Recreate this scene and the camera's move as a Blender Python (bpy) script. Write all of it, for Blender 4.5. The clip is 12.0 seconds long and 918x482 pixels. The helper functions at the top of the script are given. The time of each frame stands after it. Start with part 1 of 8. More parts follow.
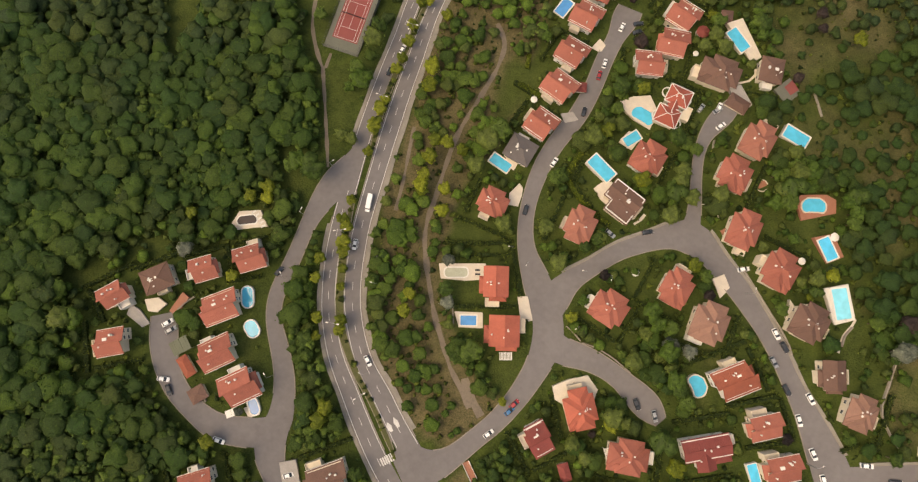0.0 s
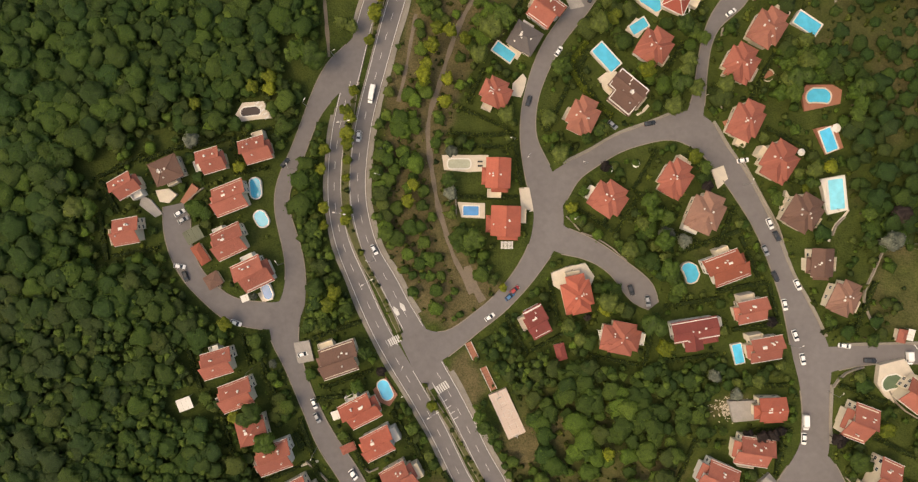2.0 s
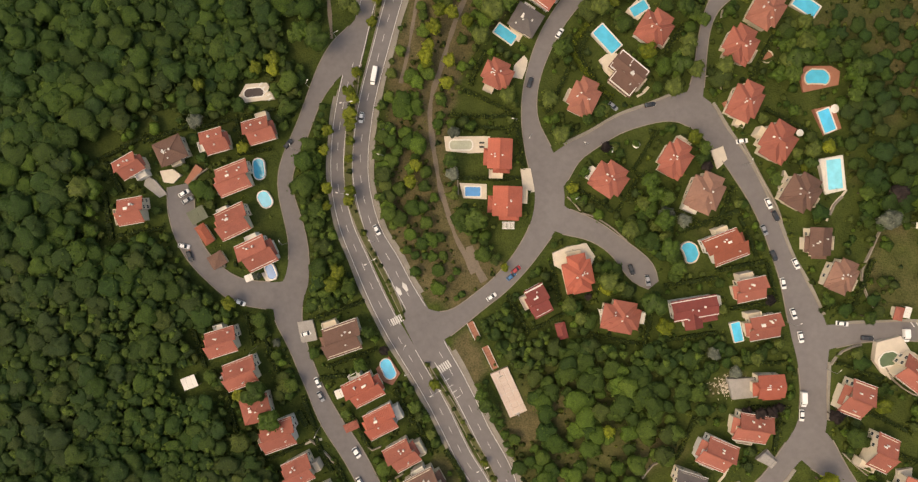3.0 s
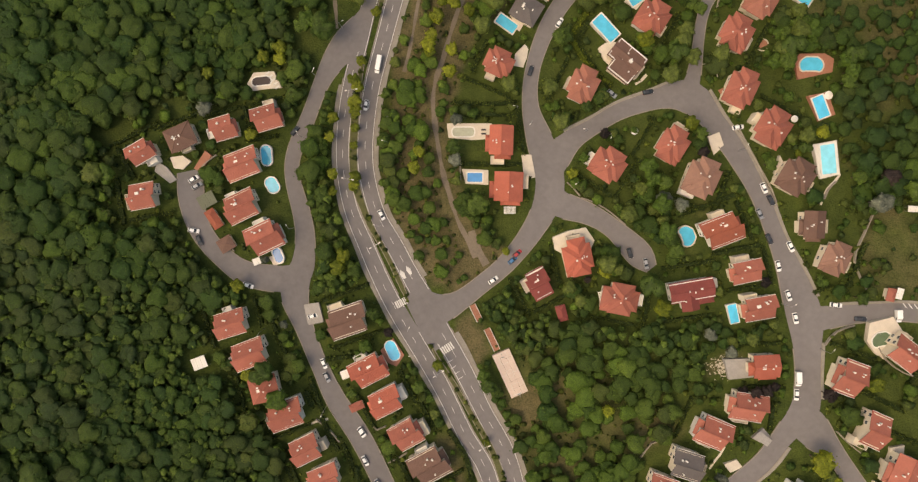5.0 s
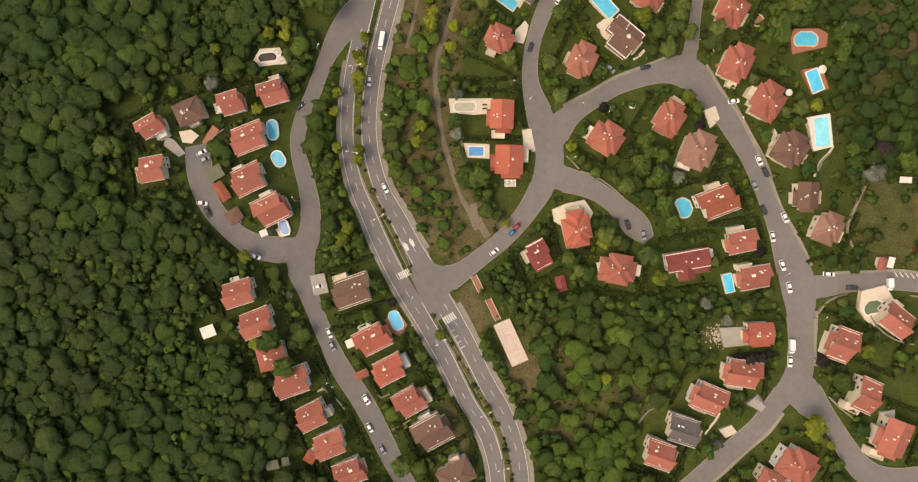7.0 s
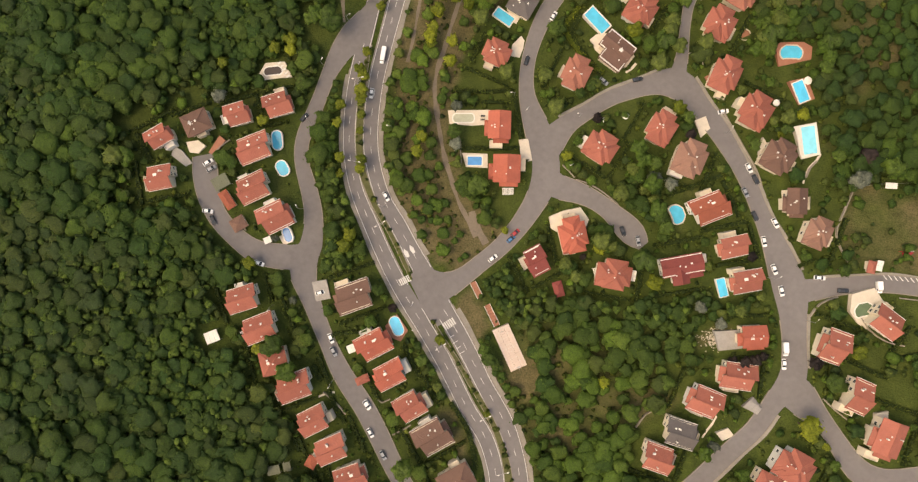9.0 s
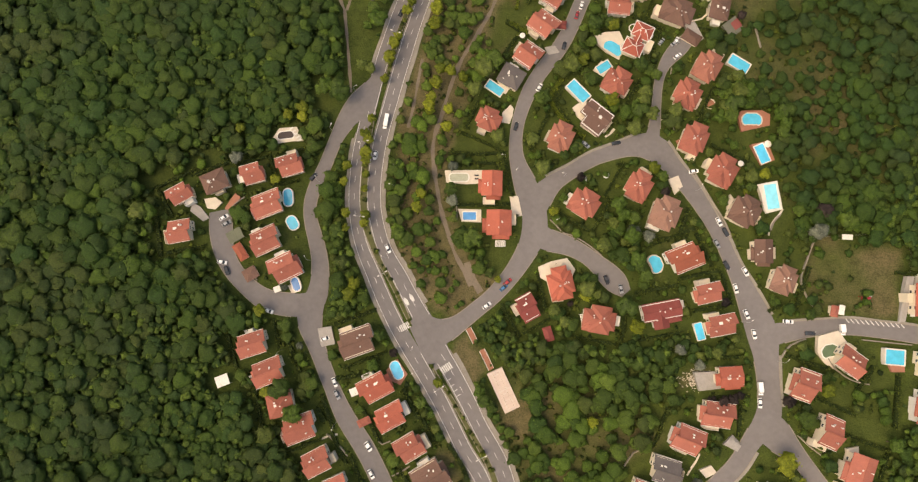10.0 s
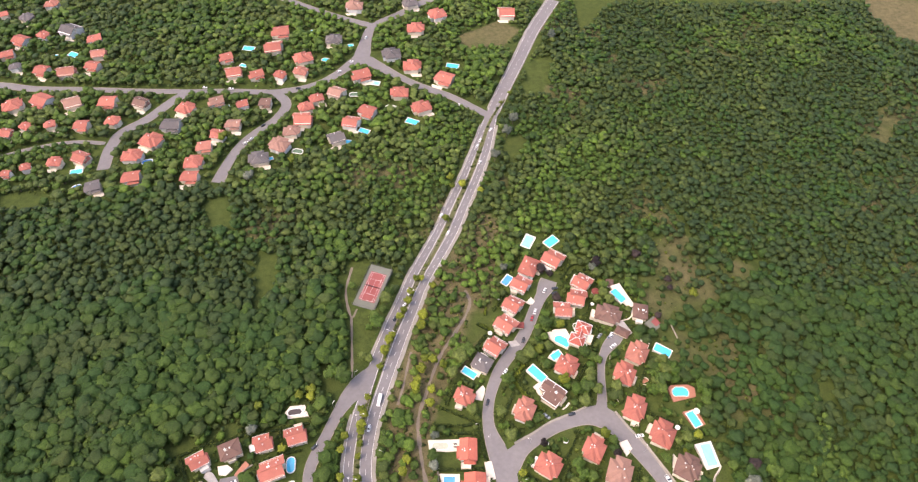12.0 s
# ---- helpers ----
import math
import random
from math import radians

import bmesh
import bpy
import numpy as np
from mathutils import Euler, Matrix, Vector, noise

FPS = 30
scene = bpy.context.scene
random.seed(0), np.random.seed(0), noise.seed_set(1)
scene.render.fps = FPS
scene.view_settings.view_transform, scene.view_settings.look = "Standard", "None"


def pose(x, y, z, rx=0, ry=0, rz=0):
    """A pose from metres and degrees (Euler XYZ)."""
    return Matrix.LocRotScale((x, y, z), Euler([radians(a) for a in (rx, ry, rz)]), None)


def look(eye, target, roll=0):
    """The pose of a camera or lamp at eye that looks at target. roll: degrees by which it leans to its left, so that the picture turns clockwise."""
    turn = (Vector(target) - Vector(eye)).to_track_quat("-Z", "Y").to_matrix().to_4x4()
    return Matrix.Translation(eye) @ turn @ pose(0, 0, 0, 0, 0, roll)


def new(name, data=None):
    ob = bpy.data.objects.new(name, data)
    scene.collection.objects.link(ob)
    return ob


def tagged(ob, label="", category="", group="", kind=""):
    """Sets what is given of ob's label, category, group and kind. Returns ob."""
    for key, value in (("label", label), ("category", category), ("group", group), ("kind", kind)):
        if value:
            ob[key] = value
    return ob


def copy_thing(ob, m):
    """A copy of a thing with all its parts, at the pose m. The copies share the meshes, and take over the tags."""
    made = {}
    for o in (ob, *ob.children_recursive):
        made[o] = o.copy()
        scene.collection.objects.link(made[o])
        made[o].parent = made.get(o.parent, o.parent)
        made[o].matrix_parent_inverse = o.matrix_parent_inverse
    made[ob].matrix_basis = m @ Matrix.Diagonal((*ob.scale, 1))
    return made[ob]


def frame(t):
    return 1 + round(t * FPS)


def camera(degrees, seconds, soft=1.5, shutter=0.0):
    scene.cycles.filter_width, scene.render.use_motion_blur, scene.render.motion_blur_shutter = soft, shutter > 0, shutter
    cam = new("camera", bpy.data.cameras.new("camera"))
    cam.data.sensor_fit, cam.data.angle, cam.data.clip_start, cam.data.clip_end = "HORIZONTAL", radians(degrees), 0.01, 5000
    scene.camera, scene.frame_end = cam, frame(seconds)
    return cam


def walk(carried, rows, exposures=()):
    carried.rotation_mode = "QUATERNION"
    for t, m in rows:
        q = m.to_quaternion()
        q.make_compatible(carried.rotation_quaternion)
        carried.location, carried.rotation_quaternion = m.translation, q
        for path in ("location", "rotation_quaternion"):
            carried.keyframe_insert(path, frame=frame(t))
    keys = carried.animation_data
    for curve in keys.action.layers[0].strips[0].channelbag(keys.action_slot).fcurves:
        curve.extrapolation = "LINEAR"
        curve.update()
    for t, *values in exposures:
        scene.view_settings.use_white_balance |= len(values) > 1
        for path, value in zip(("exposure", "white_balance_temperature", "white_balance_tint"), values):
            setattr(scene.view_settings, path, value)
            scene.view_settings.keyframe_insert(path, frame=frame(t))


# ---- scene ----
cam = camera(73.24, 12.0, soft=1.25)
# Seconds, metres, degrees.
PATH = [
    (0, 0.62, 17.78, 242.25, 5.684, 0.269, -0.152),
    (0.5, 1.08, 15.76, 243.32, 4.273, 0.374, -0.15),
    (1, 1.21, 15.24, 244.78, 1.576, 0.468, -0.136),
    (1.5, 0.66, 13.82, 246.01, -1.112, 0.442, -0.127),
    (2, 0.84, 15.33, 247.21, -3.813, 0.584, -0.195),
    (2.5, -0.29, 10.95, 248.22, -4.064, 0.413, -0.214),
    (3, -0.68, 9.18, 249.8, -4.112, 0.398, -0.223),
    (5, -0.63, 3.6, 256.06, -4.132, 0.63, -0.302),
    (5.5, -0.37, 1.72, 257.72, -4.282, 0.732, -0.337),
    (6, -0.22, -0.7, 259.35, -4.382, 0.8, -0.334),
    (6.5, -0.75, -3.18, 260.93, -4.492, 0.725, -0.368),
    (7, -0.6, -5.11, 262.61, -4.592, 0.792, -0.387),
    (9, -0.71, -13.28, 269.03, -2.025, 0.683, -0.545),
    (9.5, 0.08, -17.25, 271.44, -0.495, 0.835, -0.551),
    (9.6, -0.66, -17.76, 275.09, 0.402, 0.608, -0.581),
    (9.7, -1.4, -18.28, 278.73, 1.298, 0.381, -0.614),
    (9.8, -2.14, -18.79, 282.37, 2.194, 0.155, -0.652),
    (9.9, -2.88, -19.3, 286.02, 3.091, -0.07, -0.693),
    (10, -3.62, -19.82, 289.66, 3.988, -0.295, -0.737),
    (10.1, -2.81, -22.2, 292.44, 5.467, -0.207, -0.772),
    (10.2, -1.99, -24.59, 295.22, 6.946, -0.118, -0.805),
    (10.3, -1.18, -26.97, 297.99, 8.425, -0.028, -0.836),
    (10.4, -0.37, -29.36, 300.77, 9.903, 0.062, -0.865),
    (10.5, 0.45, -31.74, 303.55, 11.382, 0.153, -0.891),
    (10.6, 0.97, -34.35, 306.13, 12.919, 0.159, -0.928),
    (10.7, 1.49, -36.95, 308.71, 14.456, 0.166, -0.964),
    (10.8, 2.01, -39.55, 311.29, 15.993, 0.174, -1.001),
    (10.9, 2.53, -42.15, 313.87, 17.53, 0.183, -1.037),
    (11, 3.05, -44.76, 316.45, 19.067, 0.193, -1.073),
    (11.1, 2.96, -47.61, 318.89, 20.674, 0.109, -1.142),
    (11.2, 2.88, -50.46, 321.32, 22.28, 0.027, -1.212),
    (11.3, 2.8, -53.3, 323.76, 23.887, -0.053, -1.285),
    (11.4, 2.71, -56.15, 326.2, 25.493, -0.13, -1.36),
    (11.5, 2.63, -59, 328.64, 27.1, -0.205, -1.437),
    (11.6, 2.67, -61.94, 330.97, 28.786, -0.253, -1.518),
    (11.7, 2.7, -64.88, 333.3, 30.472, -0.297, -1.599),
    (11.8, 2.74, -67.82, 335.63, 32.158, -0.339, -1.682),
    (11.9, 2.78, -70.76, 337.96, 33.844, -0.379, -1.766),
    (12, 2.81, -73.69, 340.29, 35.53, -0.415, -1.852),
]
walk(cam, [(t, pose(x, y, z, rx, ry, rz)) for t, x, y, z, rx, ry, rz in PATH],
     exposures=[(0, 0.45, 9200, 11), (2.5, 0.36, 9200, 11), (5, 0.36, 9200, 11), (6, 0.41, 9200, 11), (7, 0.47, 9200, 11), (9, 0.61, 9200, 11), (10, 0.58, 9200, 11), (10.5, 0.47, 9200, 11), (11, 0.51, 9200, 11), (11.5, 0.94, 7900, 15), (12, 1.37, 7150, 20)])

# ---- light: a bright overcast afternoon ----
world = bpy.data.worlds.new("overcast_sky")
scene.world = world
world.use_nodes = True
wn = world.node_tree
sky = wn.nodes.new("ShaderNodeTexSky")
sky.sky_type = "NISHITA"
sky.sun_disc = False
sky.sun_elevation = radians(60)
sky.sun_rotation = radians(250)
sky.dust_density = 4.0
wn.links.new(sky.outputs[0], wn.nodes["Background"].inputs[0])
wn.nodes["Background"].inputs[1].default_value = 0.185
sun_data = bpy.data.lights.new("sun", "SUN")
sun_data.energy, sun_data.angle, sun_data.color = 0.55, radians(35), (1.0, 0.94, 0.84)
sun = new("sun", sun_data)
sun.matrix_world = look((-70, -30, 130), (0, 0, 0))

rng = np.random.default_rng(7)

# ---- ground height: a shallow valley that falls to the north ----
COEF = (9.66, -11.37, -5.48, -7.93, -1.06, -1.22, -1.87, 19.74, -16.07, 0.14)


def gz(x, y):
    u = np.asarray(x, float) / 150 / np.sqrt(1 + (np.asarray(x, float) / 220) ** 2)
    v = np.asarray(y, float) / 150 / np.sqrt(1 + (np.asarray(y, float) / 220) ** 2)
    terms = [u**i * v**j for i in range(4) for j in range(4 - i)]
    return sum(c * b for c, b in zip(COEF, terms))


def hz(x, y):
    return float(gz(x, y))


# ---- materials ----
def nodes(name, rough=0.8, metal=0.0, spec=0.3):
    m = bpy.data.materials.new(name)
    m.use_nodes = True
    b = m.node_tree.nodes["Principled BSDF"]
    b.inputs["Roughness"].default_value = rough
    b.inputs["Metallic"].default_value = metal
    b.inputs["Specular IOR Level"].default_value = spec
    return m, m.node_tree, b


def noise_tex(nt, scale, detail=4.0, coord="Object", rough=0.55):
    tc = nt.nodes.new("ShaderNodeTexCoord")
    n = nt.nodes.new("ShaderNodeTexNoise")
    n.inputs["Scale"].default_value = scale
    n.inputs["Detail"].default_value = detail
    n.inputs["Roughness"].default_value = rough
    nt.links.new(tc.outputs[coord], n.inputs["Vector"])
    return n.outputs["Fac"]


def ramp(nt, fac, stops):
    r = nt.nodes.new("ShaderNodeValToRGB")
    while len(r.color_ramp.elements) < len(stops):
        r.color_ramp.elements.new(0.5)
    for e, (p, c) in zip(r.color_ramp.elements, stops):
        e.position, e.color = p, (*c, 1)
    nt.links.new(fac, r.inputs[0])
    return r.outputs[0]


def mixed(nt, fac, a, b, kind="MIX"):
    m = nt.nodes.new("ShaderNodeMix")
    m.data_type, m.blend_type = "RGBA", kind
    for sock, val in ((m.inputs[0], fac), (m.inputs[6], a), (m.inputs[7], b)):
        if isinstance(val, (int, float)):
            sock.default_value = val
        elif isinstance(val, tuple):
            sock.default_value = (*val, 1)
        else:
            nt.links.new(val, sock)
    return m.outputs[2]


def bump(nt, b, fac, strength, distance):
    n = nt.nodes.new("ShaderNodeBump")
    n.inputs["Strength"].default_value, n.inputs["Distance"].default_value = strength, distance
    nt.links.new(fac, n.inputs["Height"])
    nt.links.new(n.outputs[0], b.inputs["Normal"])


def weathered(name, base, rough=0.8, vary=0.25, coarse=0.25, fine=3.0, relief=0.02, spec=0.3, per_object=0.0):
    """Plain matter with stains at two scales."""
    m, nt, b = nodes(name, rough, 0.0, spec)
    lo = tuple(c * (1 - vary) for c in base)
    hi = tuple(min(1, c * (1 + vary)) for c in base)
    col = ramp(nt, noise_tex(nt, coarse, 5), [(0.3, lo), (0.7, hi)])
    f = noise_tex(nt, fine, 6)
    col = mixed(nt, 0.5, col, ramp(nt, f, [(0.3, lo), (0.7, hi)]))
    if per_object:
        info = nt.nodes.new("ShaderNodeObjectInfo")
        col = mixed(nt, per_object, col, ramp(nt, info.outputs["Random"], [(0.0, tuple(c * 0.55 for c in base)), (1.0, tuple(min(1, c * 1.3) for c in base))]))
    nt.links.new(col, b.inputs["Base Color"])
    bump(nt, b, f, 0.4, relief)
    return m


def roof_tiles(name, base):
    """Clay pantiles: courses and rolls in relief, lichen and faded patches."""
    m, nt, b = nodes(name, 0.75, 0.0, 0.25)
    lo, hi = tuple(c * 0.82 for c in base), tuple(min(1, c * 1.18) for c in base)
    col = ramp(nt, noise_tex(nt, 0.35, 5), [(0.3, lo), (0.72, hi)])
    col = mixed(nt, 0.45, col, ramp(nt, noise_tex(nt, 2.2, 6), [(0.3, lo), (0.7, hi)]))
    stain = ramp(nt, noise_tex(nt, 0.8, 3), [(0.55, (0, 0, 0)), (0.75, (0.35, 0.35, 0.35))])
    col = mixed(nt, stain, col, tuple(0.5 * c + 0.03 for c in base))
    info = nt.nodes.new("ShaderNodeObjectInfo")
    shade = ramp(nt, info.outputs["Random"], [(0.0, (0.84, 0.82, 0.82)), (1.0, (1.12, 1.10, 1.10))])
    col = mixed(nt, 1.0, col, shade, "MULTIPLY")
    nt.links.new(col, b.inputs["Base Color"])
    tc = nt.nodes.new("ShaderNodeTexCoord")
    w = nt.nodes.new("ShaderNodeTexWave")
    w.bands_direction = "X"
    w.inputs["Scale"].default_value = 1.25
    w.inputs["Distortion"].default_value = 0.6
    nt.links.new(tc.outputs["Object"], w.inputs["Vector"])
    bump(nt, b, w.outputs["Fac"], 0.7, 0.06)
    return m


def ground_material():
    m, nt, b = nodes("ground_cover", 0.95, 0.0, 0.1)
    big, mid, small = noise_tex(nt, 0.035, 6), noise_tex(nt, 0.22, 6), noise_tex(nt, 1.6, 5)
    grass = ramp(nt, mid, [(0.25, (0.017, 0.032, 0.007)), (0.5, (0.034, 0.057, 0.011)), (0.75, (0.072, 0.100, 0.020))])
    soil = ramp(nt, mid, [(0.3, (0.105, 0.076, 0.044)), (0.7, (0.205, 0.150, 0.092))])
    dry = nt.nodes.new("ShaderNodeAttribute")
    dry.attribute_name = "dry"
    add = nt.nodes.new("ShaderNodeMath")
    add.operation = "ADD"
    nt.links.new(dry.outputs["Fac"], add.inputs[0])
    nt.links.new(big, add.inputs[1])
    bare = ramp(nt, add.outputs[0], [(0.62, (0, 0, 0)), (1.15, (1, 1, 1))])
    jit = nt.nodes.new("ShaderNodeMath")
    jit.operation = "MULTIPLY"
    nt.links.new(bare, jit.inputs[0])
    nt.links.new(ramp(nt, small, [(0.3, (0.45,) * 3), (0.62, (1.0,) * 3)]), jit.inputs[1])
    col = mixed(nt, jit.outputs[0], grass, soil)
    lawn = nt.nodes.new("ShaderNodeAttribute")
    lawn.attribute_name = "lawn"
    turf = ramp(nt, mid, [(0.3, (0.028, 0.048, 0.010)), (0.7, (0.066, 0.086, 0.020))])
    col = mixed(nt, lawn.outputs["Fac"], col, turf)
    col = mixed(nt, 0.35, col, ramp(nt, small, [(0.3, (0.010, 0.018, 0.005)), (0.75, (0.115, 0.128, 0.040))]))
    nt.links.new(col, b.inputs["Base Color"])
    bump(nt, b, small, 0.9, 0.35)
    return m


def leaf_material(name, dark, light, sheen=0.33):
    m, nt, b = nodes(name, 0.6, 0.0, 0.25)
    geo = nt.nodes.new("ShaderNodeNewGeometry")
    tint = nt.nodes.new("ShaderNodeAttribute")
    tint.attribute_name = "tint"
    mean = nt.nodes.new("ShaderNodeMath")
    mean.operation = "MULTIPLY_ADD"
    mean.inputs[1].default_value = 0.5
    nt.links.new(geo.outputs["Random Per Island"], mean.inputs[0])
    sc = nt.nodes.new("ShaderNodeMath")
    sc.operation = "MULTIPLY"
    sc.inputs[1].default_value = 0.62
    nt.links.new(tint.outputs["Fac"], sc.inputs[0])
    nt.links.new(sc.outputs[0], mean.inputs[2])
    mid = tuple((a + c) / 2 * 0.85 for a, c in zip(dark, light))
    cool = (dark[0] * 0.85, dark[1] * 0.98, dark[2] * 1.25)
    col = ramp(nt, mean.outputs[0], [(0.05, cool), (0.3, dark), (0.6, mid), (0.95, light)])
    tufts, fine = noise_tex(nt, 0.8, 4, rough=0.7), noise_tex(nt, 2.6, 3, rough=0.8)
    col = mixed(nt, 0.55, col, mixed(nt, 1.0, col, ramp(nt, tufts, [(0.32, (0.66, 0.68, 0.66)), (0.68, (1.40, 1.38, 1.28))]), "MULTIPLY"))
    col = mixed(nt, 0.8, col, mixed(nt, 1.0, col, ramp(nt, fine, [(0.34, (0.52, 0.55, 0.53)), (0.66, (1.70, 1.65, 1.42))]), "MULTIPLY"))
    nt.links.new(col, b.inputs["Base Color"])
    both = nt.nodes.new("ShaderNodeMath")
    both.operation = "ADD"
    nt.links.new(tufts, both.inputs[0])
    nt.links.new(fine, both.inputs[1])
    bump(nt, b, both.outputs[0], 0.9, 0.4)
    tr = nt.nodes.new("ShaderNodeBsdfTranslucent")
    nt.links.new(col, tr.inputs[0])
    mix = nt.nodes.new("ShaderNodeMixShader")
    mix.inputs[0].default_value = sheen
    nt.links.new(b.outputs[0], mix.inputs[1])
    nt.links.new(tr.outputs[0], mix.inputs[2])
    nt.links.new(mix.outputs[0], nt.nodes["Material Output"].inputs[0])
    return m


def asphalt_material():
    """Sun-bleached asphalt: faint wheel-worn blotches, fine grit and a few darker repairs."""
    m, nt, b = nodes("worn_asphalt", 0.9, 0.0, 0.2)
    col = ramp(nt, noise_tex(nt, 0.05, 4), [(0.3, (0.144, 0.133, 0.132)), (0.7, (0.180, 0.167, 0.166))])
    col = mixed(nt, 0.35, col, ramp(nt, noise_tex(nt, 0.5, 6), [(0.3, (0.126, 0.116, 0.115)), (0.7, (0.190, 0.177, 0.176))]))
    patch = ramp(nt, noise_tex(nt, 0.16, 2), [(0.70, (0, 0, 0)), (0.72, (0.16, 0.16, 0.16))])
    col = mixed(nt, patch, col, (0.10, 0.092, 0.092))
    nt.links.new(col, b.inputs["Base Color"])
    bump(nt, b, noise_tex(nt, 6, 5), 0.3, 0.02)
    return m


def water_material(name, base):
    m, nt, b = nodes(name, 0.08, 0.0, 0.5)
    col = ramp(nt, noise_tex(nt, 0.35, 3), [(0.3, tuple(c * 0.86 for c in base)), (0.7, tuple(min(1, c * 1.12) for c in base))])
    nt.links.new(col, b.inputs["Base Color"])
    bump(nt, b, noise_tex(nt, 1.5, 3), 0.12, 0.05)
    return m


def gloss_paint(name, base, rough=0.25, metal=0.0):
    m, nt, b = nodes(name, rough, metal, 0.5)
    nt.links.new(ramp(nt, noise_tex(nt, 1.5, 4), [(0.3, tuple(c * 0.93 for c in base)), (0.7, base)]), b.inputs["Base Color"])
    return m


GROUND = ground_material()
ASPHALT = asphalt_material()
KERB = weathered("concrete_kerb", (0.235, 0.205, 0.17), 0.9, 0.25, 0.4, 4)
FOOTWAY = weathered("footway_concrete", (0.235, 0.215, 0.185), 0.9, 0.3, 0.25, 3)
PAINT = weathered("road_paint", (0.56, 0.55, 0.52), 0.7, 0.2, 0.5, 5)
BED = weathered("planted_bed", (0.085, 0.088, 0.035), 0.95, 0.4, 0.5, 3, 0.05)
DIRT = weathered("dirt_track", (0.165, 0.135, 0.105), 0.95, 0.3, 0.15, 1.5, 0.05)
PLASTER = weathered("cream_plaster", (0.66, 0.58, 0.46), 0.85, 0.12, 0.3, 3)
WHITE = weathered("white_render", (0.66, 0.635, 0.59), 0.8, 0.1, 0.4, 4)
PAVING = weathered("cream_paving", (0.55, 0.485, 0.40), 0.85, 0.18, 0.4, 3)
STONE = weathered("pale_stone_wall", (0.34, 0.30, 0.25), 0.9, 0.3, 0.5, 3, 0.05)
DRAINED = weathered("algae_stained_basin", (0.38, 0.39, 0.30), 0.7, 0.2, 0.4, 3)
GREYSTONE = weathered("grey_paving", (0.30, 0.28, 0.26), 0.9, 0.25, 0.4, 3)
TERRA = weathered("terracotta_paving", (0.31, 0.135, 0.09), 0.85, 0.2, 0.4, 3)
PAD = weathered("court_concrete", (0.54, 0.43, 0.37), 0.9, 0.14, 0.2, 2)
BARK = weathered("bark", (0.10, 0.075, 0.055), 0.95, 0.3, 1.0, 8, 0.05)
METAL = gloss_paint("grey_metal", (0.35, 0.36, 0.37), 0.4, 0.8)
DARKMETAL = gloss_paint("dark_metal", (0.04, 0.04, 0.045), 0.5, 0.4)
GLASS = gloss_paint("window_glass", (0.03, 0.04, 0.05), 0.08)
RUBBER = gloss_paint("tyre_rubber", (0.02, 0.02, 0.02), 0.85)
WOOD = weathered("stained_wood", (0.20, 0.12, 0.07), 0.8, 0.25, 0.8, 5)
COURT = weathered("red_court", (0.22, 0.062, 0.058), 0.9, 0.15, 0.15, 2)
COURTGREY = weathered("grey_court", (0.125, 0.13, 0.105), 0.9, 0.2, 0.15, 2)
COPING = weathered("stone_coping", (0.62, 0.58, 0.52), 0.8, 0.12, 0.5, 4)
LINER = weathered("dark_pool_liner", (0.048, 0.036, 0.034), 0.6, 0.2, 0.5, 3)
WATER = water_material("pool_water", (0.045, 0.44, 0.64))
WATERPALE = water_material("pale_pool_water", (0.20, 0.66, 0.80))
WATERBRIGHT = water_material("bright_pool_water", (0.05, 0.50, 0.78))
WATERBLUE = water_material("blue_pool_water", (0.06, 0.27, 0.58))
WATERDEEP = water_material("deep_pool_water", (0.06, 0.20, 0.46))
WATERGREEN = water_material("green_pool_water", (0.10, 0.15, 0.09))
ROOFS = {
    "red": roof_tiles("terracotta_tiles", (0.330, 0.112, 0.081)),
    "bright": roof_tiles("bright_red_tiles", (0.370, 0.105, 0.071)),
    "crested": roof_tiles("crested_red_tiles", (0.317, 0.082, 0.058)),
    "pink": roof_tiles("faded_red_tiles", (0.317, 0.129, 0.093)),
    "rust": roof_tiles("rust_tiles", (0.299, 0.090, 0.056)),
    "maroon": roof_tiles("maroon_tiles", (0.216, 0.055, 0.048)),
    "brown": roof_tiles("brown_tiles", (0.145, 0.084, 0.065)),
    "tan": roof_tiles("tan_brown_tiles", (0.255, 0.142, 0.107)),
    "grey": roof_tiles("slate_grey_tiles", (0.110, 0.099, 0.096)),
}
ROOFWORD = {"red": "terracotta", "bright": "bright orange-red", "crested": "red white-edged", "pink": "faded red", "rust": "rust-red",
            "maroon": "maroon", "brown": "dark brown", "tan": "light brown", "grey": "slate-grey"}
LEAF = leaf_material("broadleaf", (0.034, 0.066, 0.014), (0.106, 0.166, 0.031))
LEAFFRESH = leaf_material("fresh_green_leaves", (0.036, 0.074, 0.014), (0.112, 0.190, 0.030))
LEAFOLIVE = leaf_material("olive_leaves", (0.039, 0.064, 0.017), (0.116, 0.152, 0.037))
# Broadleaf greyed and lightened: haze over the far woods put into the colour.
LEAFHAZE = leaf_material("haze_greyed_broadleaf", (0.036, 0.061, 0.018), (0.130, 0.180, 0.045))
LEAFLIME = leaf_material("lime_leaves", (0.075, 0.105, 0.012), (0.24, 0.27, 0.03))
LEAFBLUE = leaf_material("blue_conifer_needles", (0.055, 0.070, 0.058), (0.19, 0.21, 0.18))
